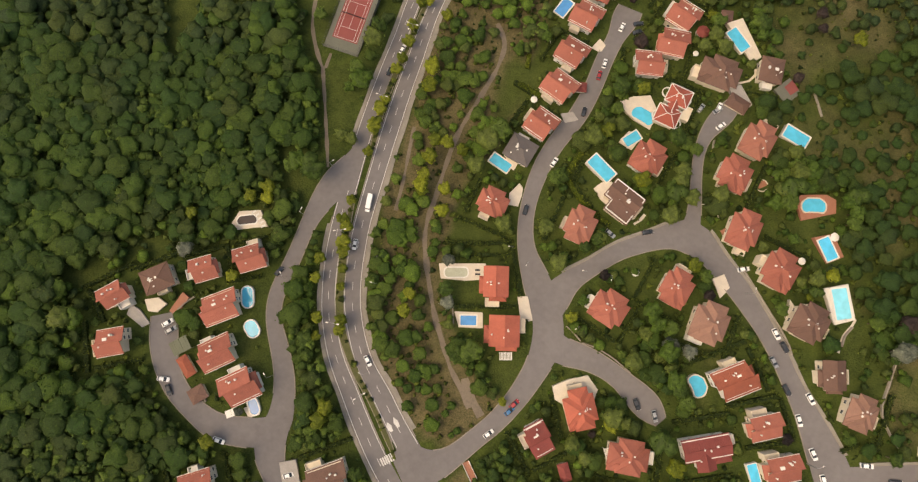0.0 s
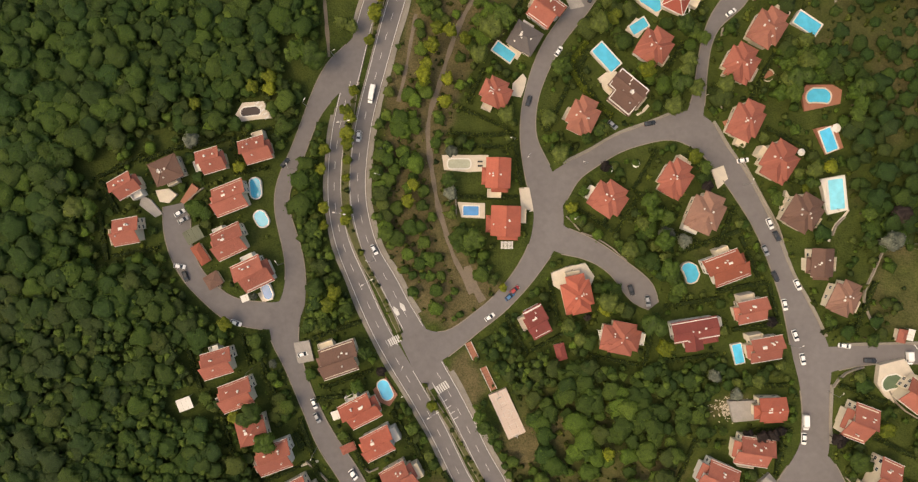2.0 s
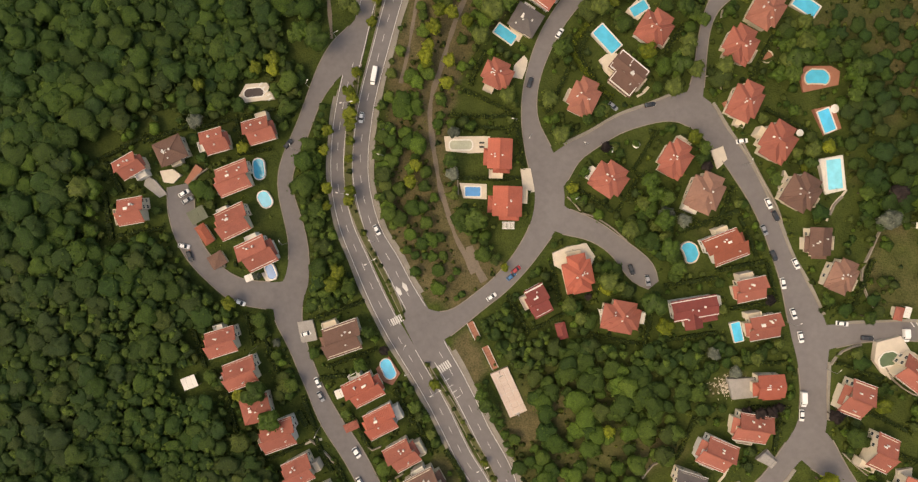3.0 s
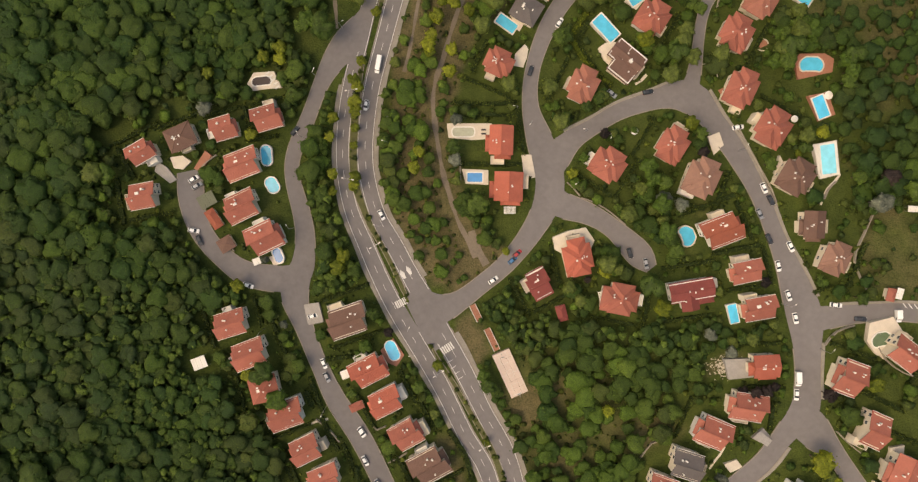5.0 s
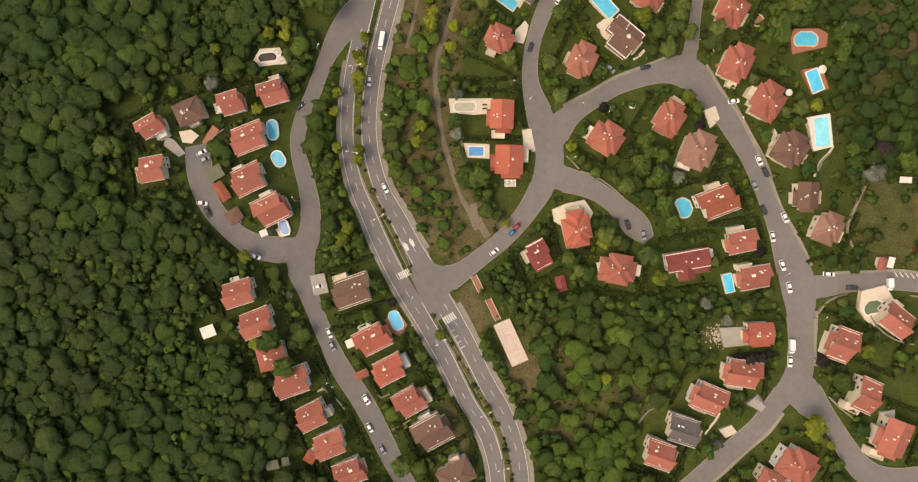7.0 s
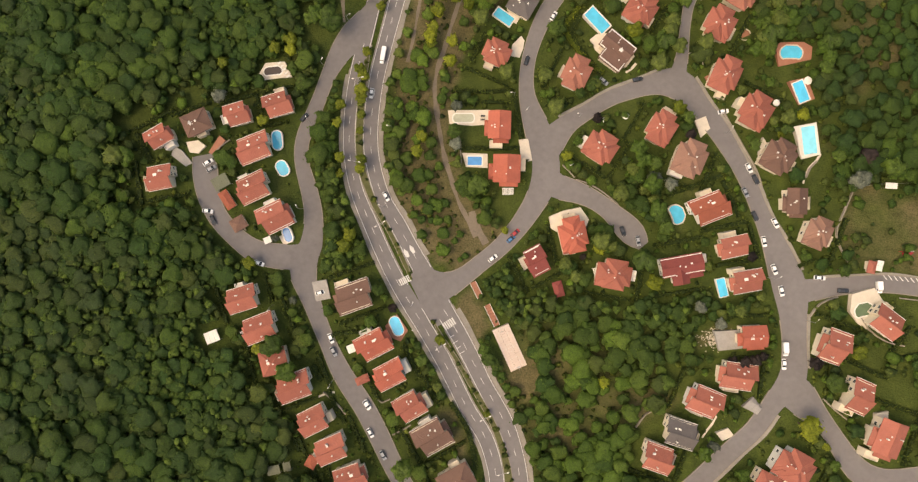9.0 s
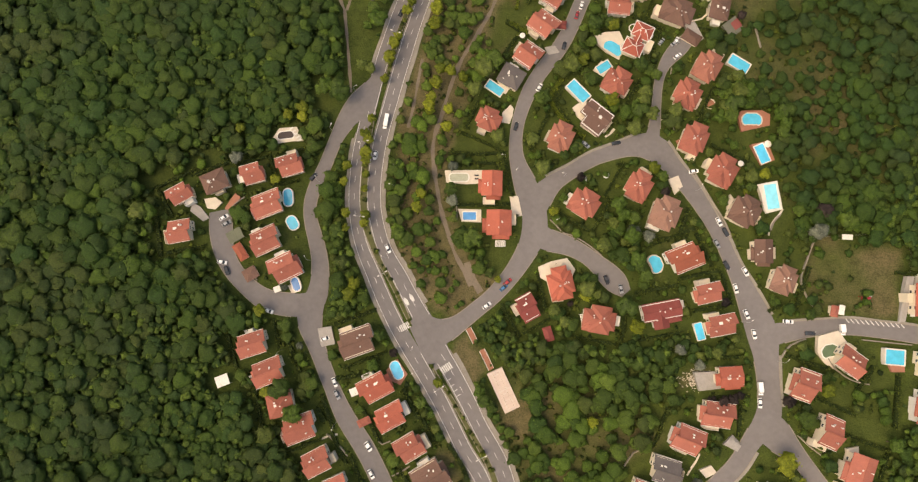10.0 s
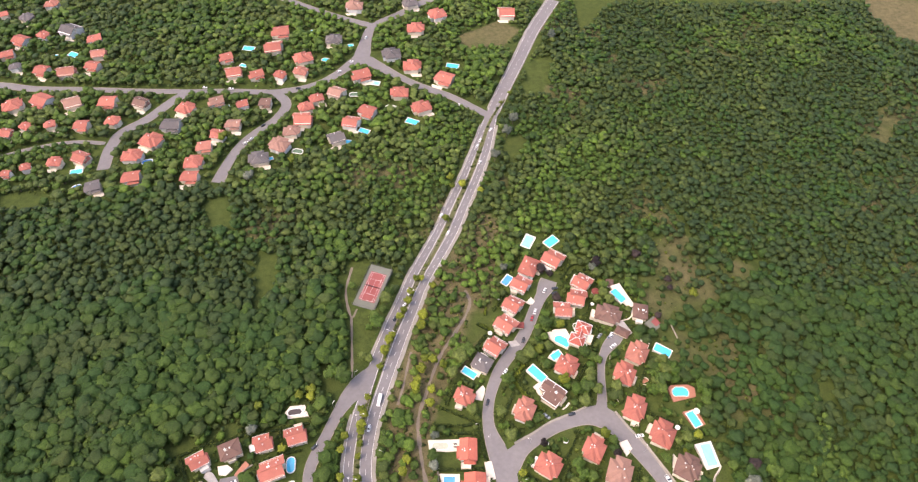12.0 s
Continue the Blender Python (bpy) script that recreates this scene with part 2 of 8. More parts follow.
LEAFDARK = leaf_material("dark_plum_leaves", (0.014, 0.011, 0.012), (0.05, 0.035, 0.035))
HEDGE = leaf_material("hedge_leaves", (0.020, 0.038, 0.009), (0.130, 0.165, 0.032))


# ---- building blocks ----
def mesh_of(name, verts, faces, mat):
    me = bpy.data.meshes.new(name)
    me.from_pydata([tuple(map(float, v)) for v in verts], [], faces)
    me.materials.append(mat)
    me.update()
    return me


def part(name, bm, material, parent, label=""):
    me = bpy.data.meshes.new(name)
    bm.normal_update()
    bm.to_mesh(me)
    bm.free()
    me.materials.append(material)
    ob = new(name, me)
    ob.parent = parent
    if label:
        ob["label"] = label
    return ob


def shared(name, me, parent, m, label=""):
    ob = new(name, me)
    ob.parent = parent
    ob.matrix_basis = m
    if label:
        ob["label"] = label
    return ob


def box(bm, x, y, z, w, d, h, rot=0.0, bevel=0.0):
    """A box with its base centre at x, y, z."""
    m = Matrix.Translation((x, y, z + h / 2)) @ Matrix.Rotation(rot, 4, "Z") @ Matrix.Diagonal((w, d, h, 1))
    got = bmesh.ops.create_cube(bm, size=1, matrix=m)
    if bevel:
        es = {e for v in got["verts"] for e in v.link_edges}
        bmesh.ops.bevel(bm, geom=list(es), offset=bevel, segments=1, affect="EDGES")
    return got["verts"]


def empty_at(name, x, y, z, rot):
    e = new(name)
    e.empty_display_size = 0.5
    e.matrix_basis = pose(x, y, z, 0, 0, rot)
    return e


def smooth_line(pts, step=3.0):
    """Catmull-Rom through the points, at about even steps."""
    p = np.array(pts, float)
    q = np.vstack([2 * p[0] - p[1], p, 2 * p[-1] - p[-2]])
    res = []
    for i in range(1, len(q) - 2):
        n = max(1, int(np.linalg.norm(q[i + 1][:2] - q[i][:2]) / step))
        for t in np.arange(n) / n:
            a, b, c, d = q[i - 1], q[i], q[i + 1], q[i + 2]
            res.append(0.5 * (2 * b + (c - a) * t + (2 * a - 5 * b + 4 * c - d) * t**2 + (3 * b - a - 3 * c + d) * t**3))
    res.append(p[-1])
    return np.array(res)


def across(line):
    d = np.gradient(line[:, :2], axis=0)
    d /= np.linalg.norm(d, axis=1)[:, None] + 1e-9
    return np.stack([-d[:, 1], d[:, 0]], 1)


def ribbon(name, line, left, right, off, mat, cols=5, thick=0.0):
    """A strip draped on the ground from left to right of a line; thick gives it sides."""
    nrm = across(line)
    us = np.linspace(0, 1, cols)
    xy = line[:, None, :2] + nrm[:, None, :] * (left[:, None] + (right - left)[:, None] * us)[..., None]
    z = gz(xy[..., 0], xy[..., 1]) + off
    v = np.concatenate([xy, z[..., None]], -1).reshape(-1, 3)
    n = len(line)
    f = [(i * cols + j, i * cols + j + 1, (i + 1) * cols + j + 1, (i + 1) * cols + j) for i in range(n - 1) for j in range(cols - 1)]
    f = [q[::-1] for q in f]
    if thick:
        low = v.copy()
        low[:, 2] -= thick
        m = len(v)
        v = np.vstack([v, low])
        for i in range(n - 1):
            for j in (0, cols - 1):
                a, b = i * cols + j, (i + 1) * cols + j
                f.append((a, b, b + m, a + m) if j else (b, a, a + m, b + m))
        for i in (0, n - 1):
            for j in range(cols - 1):
                a, b = i * cols + j, i * cols + j + 1
                f.append((a, b, b + m, a + m))
    return mesh_of(name, v, f, mat)


def inside(poly, x, y):
    """Which of the points lie in a polygon."""
    x, y = np.asarray(x, float), np.asarray(y, float)
    hit = np.zeros(x.shape, bool)
    n = len(poly)
    for i in range(n):
        (x1, y1), (x2, y2) = poly[i], poly[(i + 1) % n]
        if y1 == y2:
            continue
        c = (y1 > y) != (y2 > y)
        hit ^= c & (x < (x2 - x1) * (y - y1) / (y2 - y1) + x1)
    return hit


# Where trees may stand: 1 m cells.
X0, Y0, NX, NY = -560, -190, 1140, 800
GX, GY = np.meshgrid(X0 + np.arange(NX) + 0.5, Y0 + np.arange(NY) + 0.5, indexing="ij")
clear = np.zeros((NX, NY), bool)
dry_map = np.zeros((NX, NY))
lawn_map = np.zeros((NX, NY))
water_map = np.zeros((NX, NY), bool)
density = np.ones((NX, NY))
leaf_tone_map = np.zeros((NX, NY))


def clear_disc(x, y, r):
    i0, i1 = int(x - r - X0), int(x + r - X0) + 2
    j0, j1 = int(y - r - Y0), int(y + r - Y0) + 2
    i0, j0 = max(i0, 0), max(j0, 0)
    if i1 <= i0 or j1 <= j0:
        return
    s = np.s_[i0:i1, j0:j1]
    clear[s] |= (GX[s] - x) ** 2 + (GY[s] - y) ** 2 < r * r


def clear_rect(x, y, rot, w, d):
    a = radians(rot)
    for u in np.linspace(-w / 2, w / 2, max(2, int(w / 1.5))):
        for v in np.linspace(-d / 2, d / 2, max(2, int(d / 1.5))):
            clear_disc(x + u * math.cos(a) - v * math.sin(a), y + u * math.sin(a) + v * math.cos(a), 1.3)


def rect_top(x, y, rot, w, d):
    c, s = math.cos(radians(rot)), math.sin(radians(rot))
    return max(hz(x + u * w / 2 * c - v * d / 2 * s, y + u * w / 2 * s + v * d / 2 * c) for u in (-1, 0, 1) for v in (-1, 0, 1))


ROADS = {}


def road(name, off, pts):
    line = smooth_line(pts, 2.5)
    for _ in range(3):
        line[1:-1] = (line[:-2] + 2 * line[1:-1] + line[2:]) / 4
    w = np.maximum(line[:, 2], 2.0)
    ob = new(name, ribbon(name, line, -w / 2, w / 2, off, ASPHALT, 7))
    tagged(ob, "worn grey asphalt road with patched surface", "road", kind="structure")
    ROADS[name] = (line, w, off)
    for p, ww in zip(line, w):
        clear_disc(p[0], p[1], ww / 2 + 1.6)


def on_other(name, x, y, slack=0.3):
    for other, (line, w, _) in ROADS.items():
        if other != name:
            d = np.hypot(line[:, 0] - x, line[:, 1] - y) - w / 2
            if d.min() < slack:
                return True
    return False


def runs(flags):
    """Stretches of true flags as index pairs."""
    res, start = [], None
    for i, f in enumerate(list(flags) + [False]):
        if f and start is None:
            start = i
        if not f and start is not None:
            if i - start > 1:
                res.append((start, i))
            start = None
    return res


def kerbs(name, width=0.34, height=0.13, mat=None, label="low pale concrete kerb along the asphalt road"):
    line, w, off = ROADS[name]
    nrm = across(line)
    for side in (-1, 1):
        edge = line[:, :2] + nrm * (side * w / 2)[:, None]
        free = [not on_other(name, *e, slack=1.8) for e in edge]
        for a, b in runs(free):
            me = ribbon("kerb", line[a:b], side * w[a:b] / 2, side * (w[a:b] / 2 + width), off + height, mat or KERB, 2, height + 0.2)
            if side < 0:
                me.flip_normals()
            tagged(new("kerb", me), label, "kerb", kind="structure")


def pavement(name, side, width):
    """A raised footway beyond the kerb."""
    line, w, off = ROADS[name]
    edge = line[:, :2] + across(line) * (side * (w / 2 + 0.9))[:, None]
    free = [not on_other(name, *e, slack=3.0) for e in edge]
    for a, b in runs(free):
        if b - a < 9:
            continue
        wob = 0.15 * np.sin(np.arange(b - a) * 0.8)
        me = ribbon("pavement", line[a:b], side * (w[a:b] / 2 + 0.36), side * (w[a:b] / 2 + 0.36 + width + wob), off + 0.11, FOOTWAY, 3, 0.5)
        if side < 0:
            me.flip_normals()
        tagged(new("pavement", me), "worn pale concrete footway beside the road", "pavement", kind="structure")
    for p in edge:
        clear_disc(p[0], p[1], width * 0.7)


def stripe(name, shift, width=0.16, dash=0.0, gap=0.0, start=0.0, end=1.0):
    line, w, off = ROADS[name]
    n = len(line)
    seg = np.r_[0, np.cumsum(np.hypot(*np.diff(line[:, :2], axis=0).T))]
    pos = line[:, :2] + across(line) * (shift * w / 2)[:, None]
    keep = [start <= i / n <= end and not on_other(name, *pos[i], slack=-0.2) for i in range(n)]
    verts, faces = [], []
    for a, b in runs(keep):
        s0, s1 = seg[a], seg[b - 1]
        stretches = [(s0, s1)]
        if dash:
            stretches = [(s, min(s + dash, s1)) for s in np.arange(s0, s1, dash + gap)]
        for u, v in stretches:
            ss = np.linspace(u, v, max(2, int((v - u) / 2.5) + 1))
            cx, cy = np.interp(ss, seg, pos[:, 0]), np.interp(ss, seg, pos[:, 1])
            nn = across(np.stack([cx, cy], 1)) * width / 2
            k = len(verts)
            for x, y, (p, q) in zip(cx, cy, nn):
                verts += [(x - p, y - q, hz(x - p, y - q) + off + 0.025), (x + p, y + q, hz(x + p, y + q) + off + 0.025)]
            faces += [(k + 2 * i, k + 2 * i + 2, k + 2 * i + 3, k + 2 * i + 1) for i in range(len(ss) - 1)]
    if faces:
        tagged(new("lane_line", mesh_of("lane_line", verts, faces, PAINT)), "worn white painted line on the asphalt road", "road marking", kind="structure")


MEDIANS = []


def median(pts):
    line = smooth_line(pts, 2.0)
    w = np.maximum(line[:, 2], 0.4)
    e = empty_at("median_strip", line[0, 0], line[0, 1], 0, 0)
    tagged(e, "narrow raised planted median between the two carriageways", "median", kind="structure")
    for nm, half, off, mat in (("kerb", w / 2, 0.26, KERB), ("planting_bed", w / 2 - 0.25, 0.30, BED)):
        half = np.maximum(half, 0.12)
        ob = new(nm, ribbon(nm, line, -half, half, off, mat, 3, 0.25))
        ob.parent = e
        ob.matrix_parent_inverse = e.matrix_basis.inverted()
    for p, ww in zip(line, w):
        clear_disc(p[0], p[1], ww / 2 + 1)
    MEDIANS.append((line, w))


# ---- roads ----
road("southbound_road", 0.10, [(123.5, 506.1, 12.4), (97.2, 452.3, 11.9), (78.0, 403.4, 11.4), (60.5, 358.8, 10.9), (45.2, 317.9, 10.3), (30.7, 280.3, 5.4), (19.4, 245.6, 5.6), (7.8, 213.7, 5.7), (-2.4, 184.3, 5.5), (-19.0, 144.7, 6.1), (-23.1, 130.9, 6.0), (-27.7, 117.5, 6.4), (-32.1, 104.5, 6.3), (-36.0, 91.7, 6.3), (-39.3, 79.3, 6.3), (-41.8, 67.2, 6.0), (-45.3, 53.2, 6.1), (-47.7, 41.8, 5.7), (-49.0, 30.6, 5.5), (-49.4, 19.3, 5.5), (-48.3, 8.1, 5.7), (-45.6, -3.1, 5.9), (-40.8, -14.3, 6.6), (-36.1, -25.6, 6.9), (-30.8, -36.9, 7.1), (-23.9, -49.0, 7.4), (-17.6, -59.7, 7.0), (-11.1, -71.1, 7.2), (-5.5, -82.5, 6.9), (0.1, -93.9, 7.0), (6.5, -103.3, 7.0), (10.0, -115.2, 6.9), (10.9, -120.7, 6.6), (11.3, -131.9, 6.7)])
road("northbound_road", 0.13, [(45.2, 317.9, 10.9), (39.8, 280.3, 6.6), (29.9, 245.6, 6.5), (18.6, 213.6, 6.6), (8.7, 184.2, 6.5), (-8.9, 144.8, 5.8), (-14.1, 131.0, 6.5), (-18.1, 117.6, 6.9), (-22.4, 104.5, 7.0), (-26.1, 91.8, 7.2), (-29.6, 79.4, 7.1), (-32.7, 67.3, 6.8), (-37.2, 49.8, 6.6), (-39.0, 39.6, 6.7), (-40.3, 28.3, 6.7), (-40.5, 17.1, 6.7), (-38.5, 5.8, 6.5), (-35.0, -5.4, 6.8), (-29.6, -14.5, 7.5), (-23.8, -25.8, 7.5), (-17.5, -37.1, 8.4), (-11.7, -48.5, 8.3), (-5.0, -59.9, 7.9), (0.9, -71.2, 7.7), (6.3, -82.5, 7.2), (12.6, -93.8, 8.1), (16.7, -103.2, 7.4), (19.7, -115.1, 7.2), (20.4, -120.6, 7.3), (21.1, -131.7, 7.3)])
road("service_road", 0.16, [(-38.4, 81.8, 3.2), (-41.5, 73.8, 7.1), (-45.2, 67.9, 11.7), (-51.4, 59.7, 10.0), (-55.6, 53.0, 6.8), (-59.1, 45.2, 5.2), (-61.4, 38.2, 5.3), (-63.8, 31.9, 5.6), (-66.5, 26.0, 5.6), (-68.6, 20.3, 5.3), (-69.2, 14.6, 5.0), (-68.5, 9.4, 5.3), (-66.8, 3.6, 6.0), (-65.0, -2.6, 6.4), (-63.8, -9.4, 6.8), (-63.9, -17.4, 7.8), (-66.4, -27.8, 10.4), (-78.2, -27.7, 9.8), (-86.7, -25.8, 8.8), (-93.0, -21.0, 7.1), (-100.0, -13.9, 7.2), (-104.8, -5.0, 7.8), (-106.8, 4.0, 9.4), (-106.8, 10.6, 10.0), (-108.1, 13.9, 7.5)])
road("lower_lane", 0.19, [(-66.5, -24.0, 11.0), (-68.5, -35.5, 10.9), (-66.8, -39.9, 8.4), (-65.0, -44.9, 6.7), (-63.4, -49.5, 6.0), (-60.9, -56.2, 6.1), (-58.0, -63.3, 5.8), (-52.1, -76.4, 7.4), (-44.1, -88.7, 7.8), (-37.9, -100.7, 7.8), (-32.4, -112.7, 7.5), (-28.6, -120.1, 7.0), (-23.4, -129.1, 7.0)])
road("village_road", 0.22, [(-16.2, -41.7, 17.2), (-11.0, -41.3, 12.2), (-4.9, -39.3, 7.7), (0.8, -35.0, 6.8), (7.1, -30.0, 6.6), (13.2, -25.3, 6.8), (21.8, -15.8, 7.4), (23.8, -12.9, 7.9), (28.1, -6.3, 8.6), (32.5, 3.1, 11.6), (32.8, 12.2, 11.1), (30.4, 21.0, 11.4), (27.6, 29.8, 9.1), (25.1, 38.2, 6.0), (25.2, 48.0, 5.4), (27.2, 58.0, 5.4), (31.4, 69.1, 6.3), (37.2, 79.4, 6.4), (46.9, 91.6, 7.0), (54.1, 104.3, 6.6), (59.7, 117.4, 6.7), (66.2, 129.4, 6.8), (68.7, 134.3, 11.6), (71.7, 140.3, 10.3)])
road("median_opening", 0.115, [(-24.1, -35.9, 3.1), (-22.1, -39.3, 4.1), (-19.8, -43.9, 4.1), (-17.6, -48.4, 4.5), (-15.1, -53.0, 4.1), (-12.6, -57.5, 2.7)])
road("crescent_road", 0.25, [(31.6, 14.0, 12.0), (35.0, 18.9, 12.2), (41.0, 25.8, 8.1), (48.6, 30.0, 6.1), (58.9, 36.5, 6.3), (69.2, 39.8, 6.6), (78.2, 42.5, 8.5), (87.8, 42.8, 14.5), (93.8, 35.1, 8.3), (97.9, 29.4, 8.5), (102.3, 22.7, 8.1), (106.1, 15.7, 7.3), (109.6, 8.9, 6.6), (112.2, 2.9, 6.2), (114.5, -3.3, 6.1), (116.8, -10.9, 6.1), (119.6, -18.2, 7.2), (122.2, -26.1, 9.3), (126.5, -41.5, 13.0), (127.1, -54.1, 9.4), (127.0, -66.6, 8.5), (125.8, -77.2, 10.1), (118.6, -86.0, 7.0), (112.0, -96.3, 6.6), (105.7, -102.3, 6.7), (97.2, -110.8, 7.0), (91.8, -116.5, 7.1), (79.9, -128.2, 7.2)])
road("hill_lane", 0.28, [(123.0, -75.7, 8.2), (126.0, -81.0, 14.5), (129.8, -86.4, 12.2), (134.4, -90.6, 7.0), (137.8, -95.5, 6.0), (141.1, -101.2, 6.7), (144.0, -106.9, 7.8), (148.4, -112.2, 9.4), (155.6, -114.0, 9.2), (165.1, -112.4, 9.1), (176.0, -110.0, 9.0)])
road("east_road", 0.31, [(124.4, -44.7, 11.8), (129.4, -43.1, 9.4), (137.2, -41.7, 7.8), (144.9, -40.5, 6.5), (160.5, -39.6, 6.5), (173.2, -41.1, 6.6), (184.5, -42.8, 6.8), (199.3, -46.0, 7.3), (214.5, -49.6, 7.2), (237.2, -54.6, 7.1)])
road("spur_lane", 0.34, [(87.4, 45.5, 7.0), (89.2, 51.0, 5.0), (90.2, 56.8, 4.0), (91.5, 66.4, 3.6), (93.4, 76.0, 3.6), (96.2, 82.3, 4.4), (101.1, 88.1, 7.4), (106.6, 93.4, 7.4), (110.6, 98.0, 4.2)])
road("cul_de_sac", 0.37, [(30.9, 5.6, 11.2), (36.5, -0.1, 10.3), (44.2, -1.9, 8.9), (53.0, -6.1, 7.0), (60.7, -12.3, 7.4), (65.6, -17.8, 11.2), (69.9, -22.6, 9.4), (71.6, -24.8, 4.3)])
road("far_road", 0.12, [(-445.0, 369.6, 8.1), (-381.7, 363.0, 8.1), (-349.3, 357.3, 7.1), (-303.6, 355.6, 6.0), (-252.5, 352.2, 6.0), (-212.2, 351.6, 5.5), (-176.9, 351.3, 6.1), (-141.4, 350.3, 6.6), (-111.9, 357.8, 7.2), (-92.8, 373.1, 7.3), (-78.5, 390.7, 10.7), (-70.1, 401.6, 15.1), (-67.4, 427.6, 10.0), (-62.0, 451.9, 8.0), (-37.9, 472.7, 7.6), (-14.6, 494.4, 7.8), (9.8, 511.7, 8.0)])
road("far_access_road", 0.15, [(-70.1, 401.6, 14.1), (-35.2, 373.9, 7.4), (-14.0, 359.0, 7.3), (11.8, 345.4, 6.7), (36.6, 325.7, 7.1), (46.2, 318.7, 8.0)])
road("far_east_lane", 0.18, [(-141.4, 350.3, 8.1), (-128.8, 333.3, 7.9), (-135.5, 312.3, 7.2), (-147.3, 297.2, 7.1), (-157.8, 279.1, 6.9), (-163.5, 256.2, 7.6), (-165.8, 236.9, 9.5)])
road("far_west_lane", 0.21, [(-217.0, 350.9, 9.1), (-229.6, 332.4, 8.8), (-241.1, 313.0, 8.6), (-256.1, 295.9, 8.9), (-258.3, 276.4, 9.1), (-255.2, 252.1, 8.8)])
road("far_north_lane", 0.24, [(-60.2, 451.9, 7.4), (-83.8, 461.6, 6.3), (-114.0, 476.7, 5.8), (-145.4, 494.5, 5.9), (-184.0, 514.4, 6.0)])
road("far_back_lane", 0.27, [(-339.4, 268.6, 3.1), (-317.1, 278.8, 3.2), (-290.2, 285.5, 3.2), (-264.4, 283.6, 3.7)])
median([(59.2, 342.1, 1.9), (44.9, 314.0, 2.8), (35.0, 280.3, 3.7), (24.4, 245.6, 3.5), (13.0, 213.7, 3.7), (2.9, 184.2, 3.4), (-14.5, 141.4, 2.1), (-19.0, 129.6, 2.3), (-23.4, 118.1, 2.5), (-27.9, 105.8, 2.5), (-31.6, 93.8, 2.7), (-33.8, 83.0, 2.5), (-35.3, 76.4, 0.9)])
median([(-40.6, 58.9, 0.7), (-42.1, 53.2, 1.8), (-43.9, 41.9, 3.1), (-44.7, 30.6, 3.3), (-45.2, 19.3, 3.3), (-44.1, 8.1, 3.3), (-41.2, -0.9, 2.9), (-37.9, -8.8, 2.6), (-34.1, -15.5, 2.2), (-30.1, -23.5, 2.0), (-26.5, -31.4, 2.1), (-23.8, -37.7, 1.2)])
median([(-14.7, -55.7, 0.8), (-11.1, -62.5, 1.7), (-5.5, -71.2, 1.9), (0.6, -81.9, 2.2), (6.9, -92.7, 2.5), (11.2, -102.1, 2.7), (14.5, -112.8, 3.2), (15.7, -120.7, 3.5), (16.1, -131.9, 3.6)])
for nm in list(ROADS):
    kerbs(nm)
pavement("southbound_road", -1, 1.0)
pavement("northbound_road", 1, 1.6)
pavement("crescent_road", 1, 0.8)
pavement("east_road", 1, 0.6)
for nm in ("southbound_road", "northbound_road"):
    stripe(nm, -0.88, 0.22)
    stripe(nm, 0.88, 0.22)
    stripe(nm, 0.0, 0.16, 3.0, 5.0)


def bar(bm, p, q, w, h):
    """A rod of square section between two points."""
    p, q = Vector(p), Vector(q)
    d = q - p
    m = Matrix.Translation((p + q) / 2) @ d.to_track_quat("X", "Z").to_matrix().to_4x4() @ Matrix.Diagonal((d.length, w, h, 1))
    bmesh.ops.create_cube(bm, size=1, matrix=m)


# ---- terraces and pools ----
SLABS = []
POOLSPOTS = []


def mid(poly):
    return sum(p[0] for p in poly) / len(poly), sum(p[1] for p in poly) / len(poly)


def patio(mat, label, poly, lift=0.14):
    """A level paved slab with its edge down to the slope."""
    x, y = mid(poly)
    top = max(hz(*p) for p in poly) + lift
    bm = bmesh.new()
    vs = [bm.verts.new((px - x, py - y, 0)) for px, py in poly]
    f = bm.faces.new(vs)
    if f.normal.z < 0 or sum((a[0] - x) * (b[1] - y) - (b[0] - x) * (a[1] - y) for a, b in zip(poly, poly[1:] + poly[:1])) < 0:
        f.normal_flip()
    got = bmesh.ops.extrude_face_region(bm, geom=[f])
    up = [v for v in got["geom"] if isinstance(v, bmesh.types.BMVert)]
    bmesh.ops.translate(bm, verts=[v for v in bm.verts if v not in up], vec=(0, 0, -2.2))
    bmesh.ops.recalc_face_normals(bm, faces=bm.faces[:])
    me = bpy.data.meshes.new("terrace")
    bm.to_mesh(me)
    bm.free()
    me.materials.append(mat)
    ob = new("terrace", me)
    ob.location = (x, y, top)
    tagged(ob, label, "terrace", kind="structure")
    SLABS.append((poly, top))
    for u in np.linspace(0, 1, 6):
        for p in poly:
            clear_disc(x + (p[0] - x) * u, y + (p[1] - y) * u, 1.6)


def red_key(mat, label, poly):
    x, y = mid(poly)
    top = max(t for p, t in SLABS if inside(p, x, y))
    patio(mat, label, poly, top + 0.02 - max(hz(*p) for p in poly))


